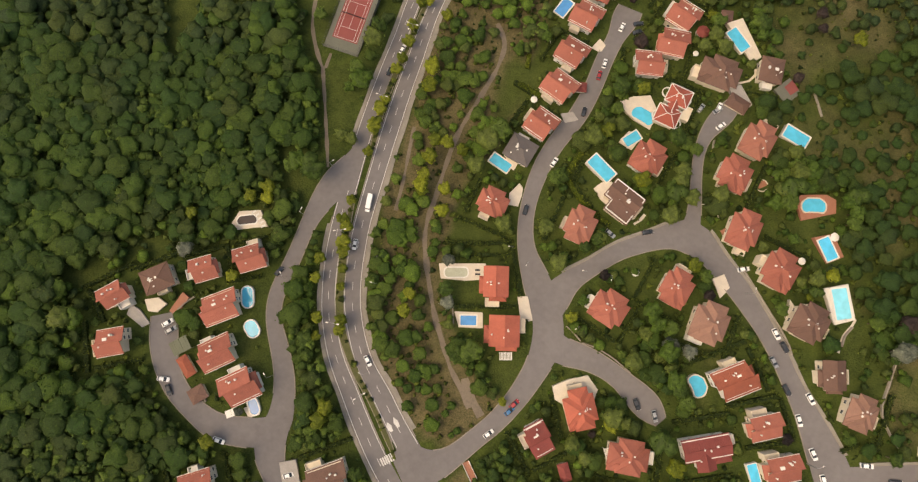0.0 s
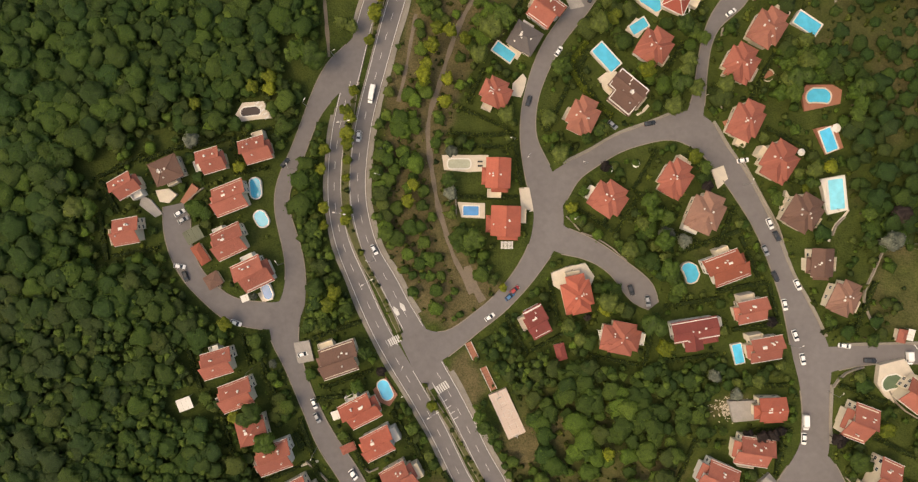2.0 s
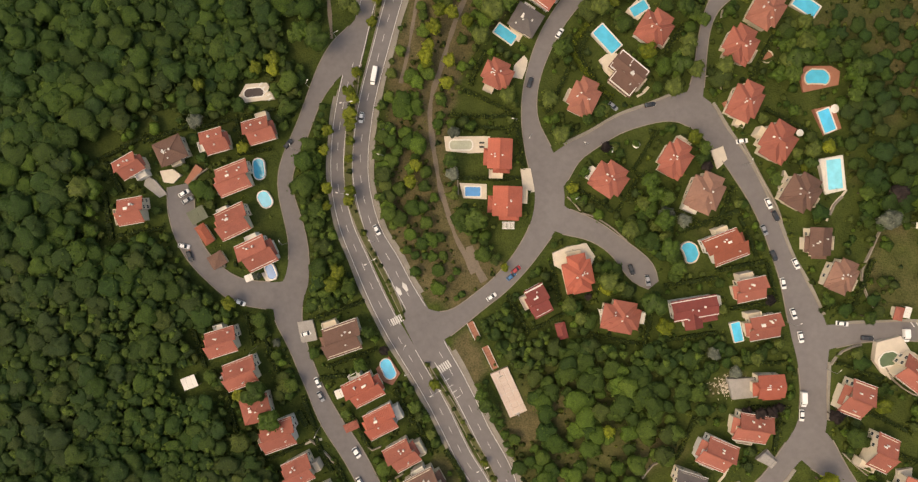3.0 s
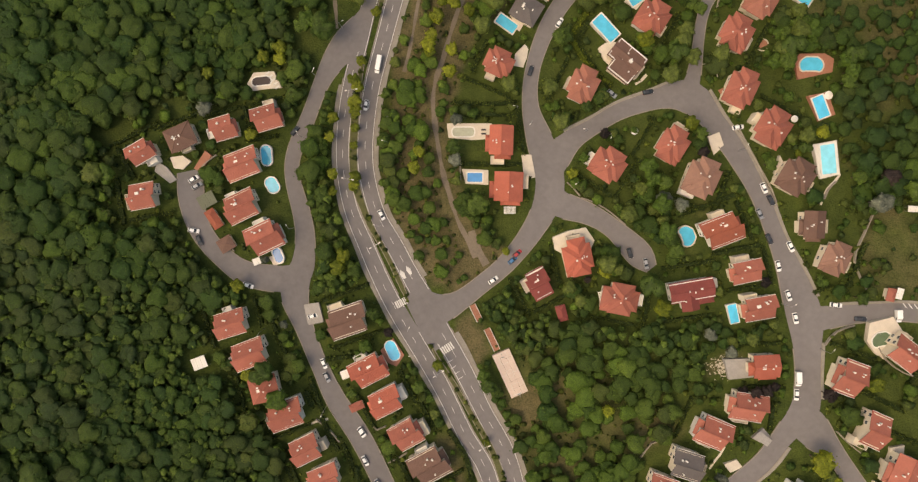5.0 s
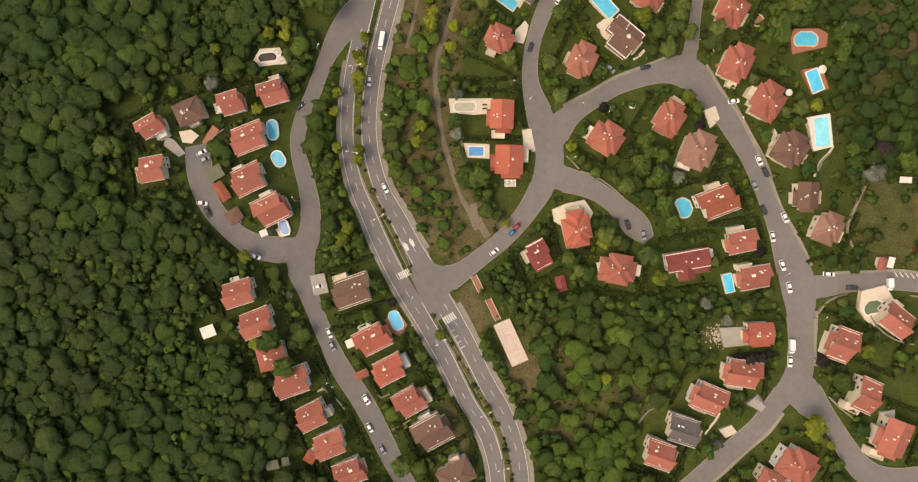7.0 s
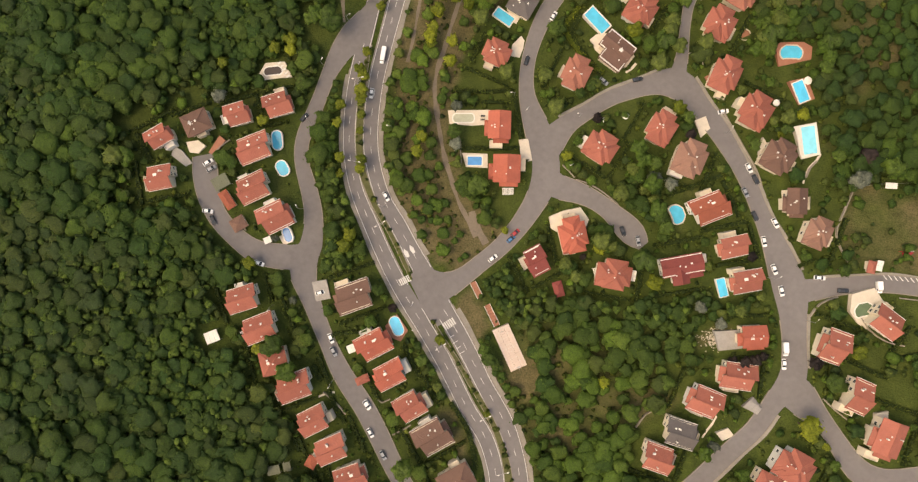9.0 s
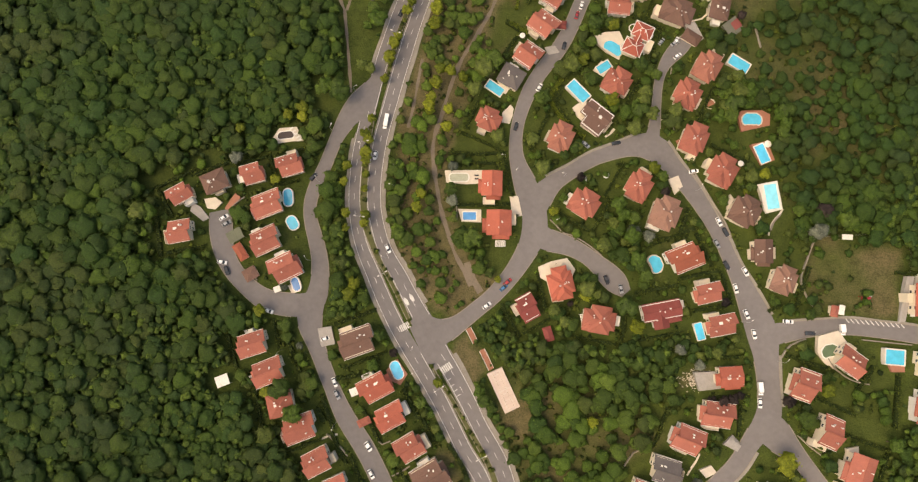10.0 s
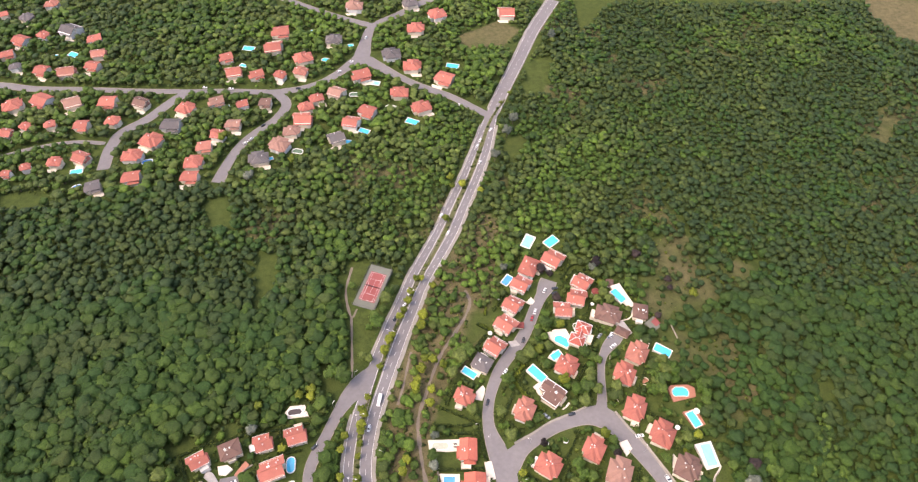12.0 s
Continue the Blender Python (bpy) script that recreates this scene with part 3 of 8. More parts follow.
patio(PAVING, "cream stone pool terrace beside the house", [(-8.1, 32.6), (9.8, 32.5), (9.8, 26.4), (1.7, 26.0), (-7.4, 26.9)])
patio(PAVING, "cream stone pool terrace beside the house", [(-2.2, 14.5), (8.4, 14.0), (8.4, 8.1), (-0.7, 8.6)])
patio(PAVING, "cream stone house terrace with garden", [(33.5, -12.6), (39.3, -10.2), (46.4, -8.8), (49.9, -13.9), (44.1, -28.1), (39.2, -28.5), (37.1, -19.1), (34.2, -17.4)])
patio(PAVING, "pale paved driveway beside the road", [(21.5, 20.0), (25.4, 20.0), (27.1, 11.0), (22.6, 10.1)])
patio(PAVING, "pale paved driveway beside the road", [(93.1, 26.2), (97.6, 27.9), (99.5, 22.6), (95.6, 19.1)])
patio(TERRA, "terracotta paved pool terrace", [(126.1, 55.6), (127.9, 57.6), (137.4, 57.6), (141.0, 55.6), (140.5, 50.5), (127.4, 47.8)])
patio(COPING, "white stone pool terrace of the brown house", [(130.3, 22.4), (139.2, 24.0), (141.0, 11.2), (133.5, 9.4), (132.7, 11.4), (131.7, 17.8)])
patio(TERRA, "terracotta paved pool terrace", [(130.2, 41.2), (137.4, 42.6), (140.6, 34.0), (134.0, 31.4)])
patio(TERRA, "terracotta paved pool terrace", [(-34.7, -57.1), (-29.7, -52.3), (-25.3, -59.1), (-28.4, -63.6), (-32.9, -61.7)])
patio(PAVING, "cream paved terrace round the empty pool", [(-86.4, 47.9), (-83.6, 52.4), (-75.6, 52.9), (-72.7, 46.6), (-77.7, 46.2), (-85.3, 45.2)])
patio(PAVING, "cream stone terrace of the grey house", [(17.2, 77.3), (20.4, 76.8), (22.8, 72.1), (21.2, 69.4), (19.4, 70.8)])
patio(PAVING, "cream paved forecourt by the road", [(19.3, 60.2), (23.2, 64.0), (24.6, 62.0), (24.0, 58.7), (22.5, 54.8), (18.8, 55.6)])
patio(PAVING, "cream stone terrace of the brown house", [(52.0, 61.8), (54.8, 63.9), (58.8, 64.3), (60.6, 61.5), (57.3, 54.4), (54.2, 57.4)])
patio(PAVING, "cream paved pool terrace", [(62.7, 80.6), (66.9, 85.2), (71.3, 81.9), (67.6, 77.3)])
patio(PAVING, "pale paved terrace round the small pool", [(-77.6, -19.6), (-73.6, -18.3), (-71.8, -21.9), (-75.7, -23.1)])
patio(GREYSTONE, "grey concrete slab with building rubble", [(97.1, -58.6), (108.4, -58.1), (108.3, -65.5), (99.0, -66.4)])
patio(GREYSTONE, "grey paved parking bay beside the lane", [(-64.3, -38.4), (-58.4, -37.5), (-56.7, -45.3), (-62.8, -46.5)])
patio(TERRA, "terracotta paved house terrace", [(98.1, 44.4), (102.4, 46.6), (103.9, 41.2), (100.1, 39.9)])
patio(PAVING, "pale stone terrace of the brown house", [(119.0, 18.5), (121.7, 14.1), (120.2, 7.2), (117.1, 11.9)])
patio(PAVING, "curved cream stone pool terrace", [(62.4, 97.0), (69.1, 99.4), (76.1, 99.8), (78.8, 93.6), (75.4, 85.7), (69.3, 89.8)])
patio(PAVING, "cream paved pool terrace", [(109.4, 131.0), (115.8, 133.1), (122.6, 116.6), (118.5, 114.0)])
patio(COURTGREY, "small grey-green private sports court", [(124.8, 101.6), (131.3, 106.3), (135.4, 100.0), (129.1, 95.4)])
red_key(COURT, "red painted corner of the small court", [(128.9, 102.5), (132.3, 105.3), (134.6, 101.4), (131.2, 99.1)])
patio(PAVING, "cream stone pool terrace with steps", [(147.2, -43.5), (155.7, -41.2), (160.0, -47.5), (152.6, -57.1), (149.4, -54.7), (146.5, -50.3)])
patio(TERRA, "terracotta paved pool terrace", [(171.7, -50.5), (179.1, -52.0), (179.5, -58.1), (174.1, -58.1)])
patio(PAVING, "cream stone terrace of the house", [(153.1, -88.2), (158.0, -87.2), (157.8, -93.2), (152.9, -94.6)])
patio(PAVING, "cream stone terrace of the house", [(143.8, -79.4), (147.4, -77.5), (148.0, -83.1), (144.8, -85.4)])
patio(PAVING, "pale paved forecourt with a parked car", [(96.9, -98.4), (101.6, -96.5), (104.0, -99.5), (99.4, -101.6)])
patio(GREYSTONE, "grey concrete strip beside the red-roofed house", [(184.7, -19.0), (187.9, -19.1), (182.7, -38.1), (179.6, -38.8)])
patio(WHITE, "white terrace of the red-roofed house", [(190.0, -17.9), (192.0, -19.3), (186.7, -35.8), (184.9, -35.7)])


patio(GREYSTONE, "grey paved drive between two red-roofed houses", [(-119.2, 17.5), (-115.9, 15.7), (-111.8, 10.6), (-114.5, 9.2), (-120.3, 13.8)])
patio(PAVING, "cream stone forecourt of the brown-roofed house", [(-114.6, 19.2), (-109.7, 19.9), (-106.6, 17.6), (-109.7, 14.5), (-113.2, 15.0)])
patio(TERRA, "terracotta paved ramp beside a white wall", [(-105.9, 15.0), (-101.3, 21.8), (-98.8, 19.9), (-103.4, 13.4)])


patio(GREYSTONE, "grey paved parking bay below the house", [(40.4, 93.0), (45.4, 93.7), (47.5, 90.4), (42.3, 88.7)])
patio(PAVING, "cream stone steps and terrace above the road", [(54.4, 122.2), (58.0, 126.0), (60.3, 123.2), (58.1, 120.0)])
patio(GREYSTONE, "worn grey paved yard of the brown-roofed house", [(107.0, 103.3), (112.1, 103.7), (116.2, 95.4), (112.5, 92.9), (109.4, 96.5)])
patio(GREYSTONE, "grey paved garage yard beside the lane", [(106.8, -87.9), (111.0, -84.0), (114.3, -87.9), (111.5, -90.3)])


def outline(kind, w, d, grow=0.0):
    """The edge of a basin, counter-clockwise, with rounded corners."""
    a, b = w / 2 + grow, d / 2 + grow
    r = min(b, {"oval": b * 0.95, "lagoon": b * 0.95, "drained": b * 0.8, "round": b * 0.98, "kidney": b * 0.92, "empty": b, "green": b * 0.9}.get(kind, 0.35))
    pts = []
    for cx, cy, a0 in ((a - r, b - r, 0), (-a + r, b - r, 90), (-a + r, -b + r, 180), (a - r, -b + r, 270)):
        for k in range(7):
            q = radians(a0 + k * 15)
            pts.append((cx + r * math.cos(q), cy + r * math.sin(q)))
    p = np.array(pts)
    if kind in ("kidney", "empty", "green"):
        p[:, 1] += 0.12 * d * np.cos(2.2 * p[:, 0] / w * np.pi) - 0.06 * d
    return p


def pool(x, y, rot, w, d, kind):
    rim = {"wide": 0.7, "bright": 0.45, "bare": 0.3, "oval": 0.45, "lagoon": 0.35, "round": 0.5}.get(kind, 0.5)
    z = rect_top(x, y, rot, w + 2 * rim, d + 2 * rim) + 0.24
    for poly, top in SLABS:
        c, s = math.cos(radians(rot)), math.sin(radians(rot))
        hw, hd = w / 2 + rim, d / 2 + rim
        if any(inside(poly, x + u * hw * c - v * hd * s, y + u * hw * s + v * hd * c) for u in (-1, -0.5, 0, 0.5, 1) for v in (-1, 0, 1)):
            z = max(z, top + 0.24)
    e = empty_at("swimming_pool", x, y, z, rot)
    word = {"empty": "empty dark kidney-shaped garden pool with cream paving", "drained": "long drained pool with pale cream surround",
            "green": "murky green pool with cream paving"}.get(kind, "blue garden swimming pool with pale stone coping")
    tagged(e, word, "swimming pool", "garden pools")
    clear_rect(x, y, rot, w + 3.5, d + 3.5)
    POOLSPOTS.append((x, y, max(w, d) / 2 + 1.5))
    c, s = math.cos(radians(rot)), math.sin(radians(rot))
    u, v = (GX - x) * c + (GY - y) * s, (GY - y) * c - (GX - x) * s
    water_map[:] |= (np.abs(u) < w / 2 + 0.6) & (np.abs(v) < d / 2 + 0.6)
    inn, out = outline(kind, w, d), outline(kind, w, d, rim)
    n = len(inn)
    v = [(*p, 0.0) for p in inn] + [(*p, 0.02) for p in out] + [(*p, -0.6) for p in inn] + [(*p, -2.5) for p in out]
    fc = []
    for i in range(n):
        j = (i + 1) % n
        fc += [(i, n + i, n + j, j), (i, j, 2 * n + j, 2 * n + i), (n + i, 3 * n + i, 3 * n + j, n + j)]
    cop = new("coping", mesh_of("coping", v, fc, {"drained": WHITE, "box": COPING}.get(kind, WHITE if kind != "kidney" else PAVING)))
    cop.parent = e
    mat = {"empty": LINER, "drained": DRAINED, "green": WATERGREEN, "wide": WATERPALE, "oval": WATER, "lagoon": WATERBRIGHT, "bright": WATERBRIGHT, "deep": WATERBLUE, "round": WATERDEEP, "bare": WATERBRIGHT}.get(kind, WATER)
    lvl = -0.17 if kind in ("empty", "drained") else -0.14
    wt = new("floor" if kind in ("empty", "drained") else "water", mesh_of("water", [(*(p * 1.01), lvl) for p in inn] + [(0, 0, lvl)], [(i, (i + 1) % n, n) for i in range(n)], mat))
    wt.parent = e
    if kind in ("box", "wide", "oval", "bare"):
        bm = bmesh.new()
        for s in (-0.25, 0.25):
            bar(bm, (w / 2 - 0.3, s, -0.15), (w / 2 - 0.2, s, 0.75), 0.06, 0.06)
            bar(bm, (w / 2 - 0.2, s, 0.75), (w / 2 + 0.5, s, 0.5), 0.06, 0.06)
            bar(bm, (w / 2 + 0.5, s, 0.5), (w / 2 + 0.5, s, 0.0), 0.06, 0.06)
        part("ladder", bm, METAL, e, "chrome pool ladder")


def far_pool(x, y, length, kind):
    pool(x, y, (int(x * 7) % 5 - 2) * 12, length, length * 0.52, kind)


pool(-78.5, 20.0, -86, 7.6, 3.9, "oval")
pool(-76.3, 8.4, -61, 6.2, 4.4, "oval")
pool(-80.6, 49.5, 6, 7.4, 3.1, "empty")
pool(-74.0, -19.0, -71, 5.8, 3.2, "round")
pool(-30.0, -57.2, -66, 8.0, 4.3, "lagoon")
pool(16.0, 72.5, -36, 8.4, 3.9, "box")
pool(-1.5, 29.2, -0, 8.6, 3.4, "drained")
pool(3.0, 11.1, -1, 5.9, 3.5, "deep")
pool(55.0, 69.6, -47, 10.8, 4.9, "box")
pool(67.9, 81.9, 32, 6.5, 3.8, "box")
pool(85.4, -11.9, -68, 7.6, 4.9, "kidney")
pool(132.4, 54.0, -2, 8.8, 4.9, "kidney")
pool(134.9, 36.9, -68, 8.3, 4.3, "bright")
pool(136.3, 16.9, -83, 11.0, 5.4, "wide")
pool(101.2, -41.6, -77, 7.2, 3.3, "bare")
pool(130.3, 81.4, -33, 9.6, 4.9, "box")
pool(73.2, 92.0, -33, 9.3, 5.0, "kidney")
pool(113.5, 123.8, -56, 9.9, 4.6, "box")
pool(43.9, 140.9, 52, 7.6, 4.4, "deep")
pool(61.6, 175.3, 62, 10.0, 6.0, "wide")
pool(77.8, 174.8, 39, 9.2, 6.1, "box")
pool(175.7, -52.0, -6, 7.6, 5.8, "box")
pool(151.8, -49.2, 10, 7.2, 4.7, "green")
far_pool(-351.1, 406.1, 5.7, "box")
far_pool(-333.7, 407.6, 10.5, "box")
far_pool(-121.7, 442.5, 6.5, "kidney")
far_pool(-175.7, 415.2, 10.6, "box")
far_pool(-175.8, 388.9, 6.1, "box")
far_pool(-102.1, 397.7, 7.6, "kidney")
far_pool(-81.8, 419.8, 5.9, "box")
far_pool(-55.7, 363.3, 8.3, "wide")
far_pool(14.5, 389.9, 11, "box")
far_pool(-21.5, 310.9, 10.5, "box")
far_pool(-72.6, 347.3, 8.1, "green")
far_pool(-39.9, 329.3, 8.9, "drained")
far_pool(-273.9, 249.7, 8.5, "box")
far_pool(-267.3, 232.5, 6.0, "round")
far_pool(-224.6, 260.6, 7.9, "round")
far_pool(-179.6, 330.3, 5.2, "box")
far_pool(-60.8, 298.4, 8.5, "box")
far_pool(-72.1, 284.4, 7.5, "box")
far_pool(-111.4, 273.5, 8.2, "green")
far_pool(-131.7, 263.7, 5, "box")


# ---- houses ----
def roof_block(cx, cy, w, d, ze, rise, form, over=0.55, thick=0.22):
    """A roof over a w by d block, ridge along its longer side. form: hip, gable, north or south (one slope). Verts, faces, ridge edges."""
    turn = d > w and form in ("hip", "gable")
    a, b = (d / 2 + over, w / 2 + over) if turn else (w / 2 + over, d / 2 + over)
    top = ze + rise
    low = ze - over * rise / max(b, 0.1)
    if form == "hip":
        ins = min(b, a * 0.96)
        v = [(-a, -b, low), (a, -b, low), (a, b, low), (-a, b, low), (-a + ins, 0, top), (a - ins, 0, top)]
        f = [(0, 1, 5, 4), (1, 2, 5), (2, 3, 4, 5), (3, 0, 4)]
        r = [(4, 5), (0, 4), (3, 4), (1, 5), (2, 5)]
    elif form == "gable":
        v = [(-a, -b, low), (a, -b, low), (a, b, low), (-a, b, low), (-a, 0, top), (a, 0, top)]
        f = [(0, 1, 5, 4), (2, 3, 4, 5)]
        r = [(4, 5)]
    else:
        s = 1 if form == "south" else -1
        v = [(-a, -s * b, low), (a, -s * b, low), (a, s * (b - over), top), (-a, s * (b - over), top)]
        f = [(0, 1, 2, 3) if s > 0 else (3, 2, 1, 0)]
        r = [(3, 2)]
    if turn:
        v = [(-y, x, z) for x, y, z in v]
    v = [(x + cx, y + cy, z) for x, y, z in v]
    n = len(v)
    edges = {}
    for q in f:
        for i in range(len(q)):
            e = (q[i], q[(i + 1) % len(q)])
            edges[tuple(sorted(e))] = None if tuple(sorted(e)) in edges else e
    f2 = list(f) + [tuple(i + n for i in reversed(q)) for q in f]
    f2 += [(e[1], e[0], e[0] + n, e[1] + n) for e in edges.values() if e]
    v2 = v + [(x, y, z - thick) for x, y, z in v]
    return v2, f2, [(v[i], v[j]) for i, j in r]


def window_mesh():
    bm = bmesh.new()
    for x, z, w, h in ((0, 0.68, 1.3, 0.08), (0, -0.68, 1.4, 0.1), (-0.61, 0, 0.08, 1.3), (0.61, 0, 0.08, 1.3), (0, 0, 0.06, 1.3)):
        box(bm, x, 0, z - h / 2, w, 0.14, h)
    me = bpy.data.meshes.new("window")
    bm.to_mesh(me)
    bm.free()
    me.materials.append(WHITE)
    return me


WINDOW = window_mesh()
PANE = mesh_of("pane", [(-0.6, 0.02, -0.65), (0.6, 0.02, -0.65), (0.6, 0.02, 0.65), (-0.6, 0.02, 0.65)] + [(-0.6, -0.02, -0.65), (0.6, -0.02, -0.65), (0.6, -0.02, 0.65), (-0.6, -0.02, 0.65)],
               [(0, 3, 2, 1), (4, 5, 6, 7), (0, 1, 5, 4), (2, 3, 7, 6), (1, 2, 6, 5), (3, 0, 4, 7)], GLASS)


def chimney_mesh():
    bm = bmesh.new()
    box(bm, 0, 0, -1.2, 0.75, 0.55, 2.0, bevel=0.04)
    box(bm, 0, 0, 0.8, 0.95, 0.75, 0.14)
    for s in (-0.3, 0.3):
        box(bm, s, 0, 0.94, 0.12, 0.5, 0.18)
    box(bm, 0, 0, 1.12, 0.9, 0.7, 0.1)
    me = bpy.data.meshes.new("chimney")
    bm.to_mesh(me)
    bm.free()
    me.materials.append(WHITE)
    return me


CHIMNEY = chimney_mesh()


def vent_mesh():
    """A stub pipe with a rain cap."""
    bm = bmesh.new()
    bmesh.ops.create_cone(bm, cap_ends=True, segments=8, radius1=0.16, radius2=0.16, depth=2.2)
    bmesh.ops.create_cone(bm, cap_ends=True, segments=8, radius1=0.34, radius2=0.12, depth=0.25, matrix=Matrix.Translation((0, 0, 1.2)))
    me = bpy.data.meshes.new("vent")
    bm.to_mesh(me)
    bm.free()
    me.materials.append(WHITE)
    return me


VENT = vent_mesh()


VILLAS = []


def villa(x, y, rot, w, d, colour, style, rich=True):
    """A two-storey plastered house of w by d metres over its eaves, with tiled roofs over its blocks."""
    if d < 1 or w < 1:
        return
    w, d = w - 0.7, d - 0.7
    base = min(hz(x + sx * 5, y + sy * 5) for sx in (-1, 1) for sy in (-1, 1)) - 0.4
    top = hz(x, y)
    e = empty_at("villa", x, y, base, rot)
    tagged(e, f"two-storey cream plastered house with {ROOFWORD[colour]} tiled roof", "house", "village houses")
    clear_rect(x, y, rot, w + 1.2, d + 1.2)
    h = top - base + 5.6
    rnd = random.Random(int(x * 13 + y * 7))
    f = rnd.choice((-1, 1))
    k = rnd.uniform(0.9, 1.1)
    if style == "split":
        blocks = [(-0.06 * w * f, d * 0.24, w * 0.88, d * 0.52, h, d * 0.235 * k, "north"), (0.05 * w * f, -d * 0.24, w * 0.88, d * 0.50, h, d * 0.235 * k, "south"),
                  (w * 0.40 * f, -d * 0.02, w * 0.24, d * 0.52, h - 1.1, d * 0.12, "gable")]
    elif style == "cross":
        blocks = [(0, 0, w, d * 0.62, h, d * 0.17, "hip"), (0.04 * w * f, 0, w * 0.60, d, h + 0.05, w * 0.165, "hip"), (-0.27 * w * f, -d * 0.27, w * 0.42, d * 0.40, h - 0.6, w * 0.085, "hip")]
    elif style == "wing":
        blocks = [(w * 0.07, d * 0.05, w * 0.84, d * 0.86, h, min(w, d) * 0.17, "gable"), (-w * 0.35, -d * 0.06, w * 0.30, d * 0.45, h - 0.9, w * 0.06, "hip"),
                  (w * 0.15, -d * 0.40, w * 0.55, d * 0.22, h - 1.6, d * 0.05, "hip")]
    elif style == "tee":
        blocks = [(0, d * 0.14, w, d * 0.62, h, d * 0.12, "gable"), (-w * 0.08, -d * 0.20, w * 0.36, d * 0.60, h - 0.25, w * 0.07, "gable"), (w * 0.30, -d * 0.16, w * 0.34, d * 0.36, h - 0.6, d * 0.05, "hip")]
    elif style == "twin":
        blocks = [(0.05 * w, d * 0.29, w * 0.78, d * 0.40, h, d * 0.14, "hip"), (-0.05 * w, -d * 0.29, w * 0.78, d * 0.40, h, d * 0.14, "hip"), (0, 0, w * 0.34, d * 0.40, h - 0.3, d * 0.07, "gable")]
    elif style == "parapet":
        blocks = [(0, d * 0.17, w, d * 0.64, h, d * 0.10, "gable"), (w * 0.12, -d * 0.27, w * 0.76, d * 0.46, h - 0.3, d * 0.10, "south")]
    elif style == "flat":
        blocks = [(0, 0, w, d, h, min(w, d) * 0.12, "hip"), (w * 0.1, -d * 0.36, w * 0.6, d * 0.3, h - 0.4, d * 0.05, "hip")]
    else:
        blocks = [(0, 0, w, d, h, min(w, d) * 0.2, "hip"), (w * 0.12 * f, -d * 0.3, w * 0.5, d * 0.44, h - 0.5, d * 0.07, "hip")]
    wall = bmesh.new()
    for cx, cy, bw, bd, bh, rise, form in blocks:
        box(wall, cx, cy, 0, bw - 0.5, bd - 0.3, bh - 0.05)
        if form in ("north", "south", "gable"):
            s = 1 if form == "south" else -1
            hw = bw / 2 - 0.25
            if form == "gable":
                aw, bdp = (bd / 2 - 0.15, bw / 2 - 0.25) if bd > bw else (bw / 2 - 0.25, bd / 2 - 0.15)
                tri = [(-bdp, 0), (bdp, 0), (0, rise - 0.35)]
            else:
                aw, bdp = hw, bd / 2 - 0.15
                tri = [(-bdp * s, 0), (bdp * s, 0), (bdp * s, rise - 0.5)]
            vs = []
            for u in (-aw, aw):
                for p, z in tri:
                    px, py = (-p, u) if form == "gable" and bd > bw else (u, p)
                    vs.append(wall.verts.new((cx + px, cy + py, bh - 0.06 + z)))
            wall.faces.new(vs[0:3])
            wall.faces.new(vs[5:2:-1])
            for i in range(3):
                wall.faces.new((vs[i], vs[i + 3], vs[(i + 1) % 3 + 3], vs[(i + 1) % 3]))
    bmesh.ops.recalc_face_normals(wall, faces=wall.faces[:])
    part("wall", wall, rnd.choice((PLASTER, WHITE, PLASTER)), e)
    for cx, cy, bw, bd, bh, rise, form in blocks:
        v, fc, ridges = roof_block(cx, cy, bw, bd, bh, rise, form)
        r = new("roof", mesh_of("roof", v, fc, ROOFS[colour]))
        r.parent = e
        if rich:
            bm = bmesh.new()
            pale = colour in ("crested",) or style == "flat"
            for p, q in ridges:
                p, q = Vector(p) + Vector((0, 0, 0.06)), Vector(q) + Vector((0, 0, 0.06))
                if (p - q).length > 0.3:
                    bar(bm, p, q, 0.2, 0.16)
            if len(bm.verts):
                part("ridge_cap", bm, WHITE if pale else ROOFS[colour], r)
            else:
                bm.free()
    if style == "twin":
        for cx, cy, bw, bd, bh, rise, form in blocks[:2]:
            bm = bmesh.new()
            u, g = bw / 2 + 0.6, bd / 2 + 0.6
            for sx in (-1, 1):
                bar(bm, (cx - u, cy + sx * g, bh - 0.3), (cx + u, cy + sx * g, bh - 0.3), 0.3, 0.35)
                bar(bm, (cx + sx * u, cy - g, bh - 0.3), (cx + sx * u, cy + g, bh - 0.3), 0.3, 0.35)
            part("fascia", bm, WHITE, e, "white rendered roof edge")
        for sx in (-1, 1):
            for sy in (-1, 1):
                bm = bmesh.new()
                for i in range(9):
                    a, b = radians(-90 + i * 20), radians(-70 + i * 20)
                    bar(bm, (sx * (w * 0.36 + 2.2 * math.cos(a)), sy * d * 0.32 + 2.0 * math.sin(a), h - 2.4), (sx * (w * 0.36 + 2.2 * math.cos(b)), sy * d * 0.32 + 2.0 * math.sin(b), h - 2.4), 0.25, 1.0)
                part("balcony", bm, WHITE, e, "curved white balcony parapet")
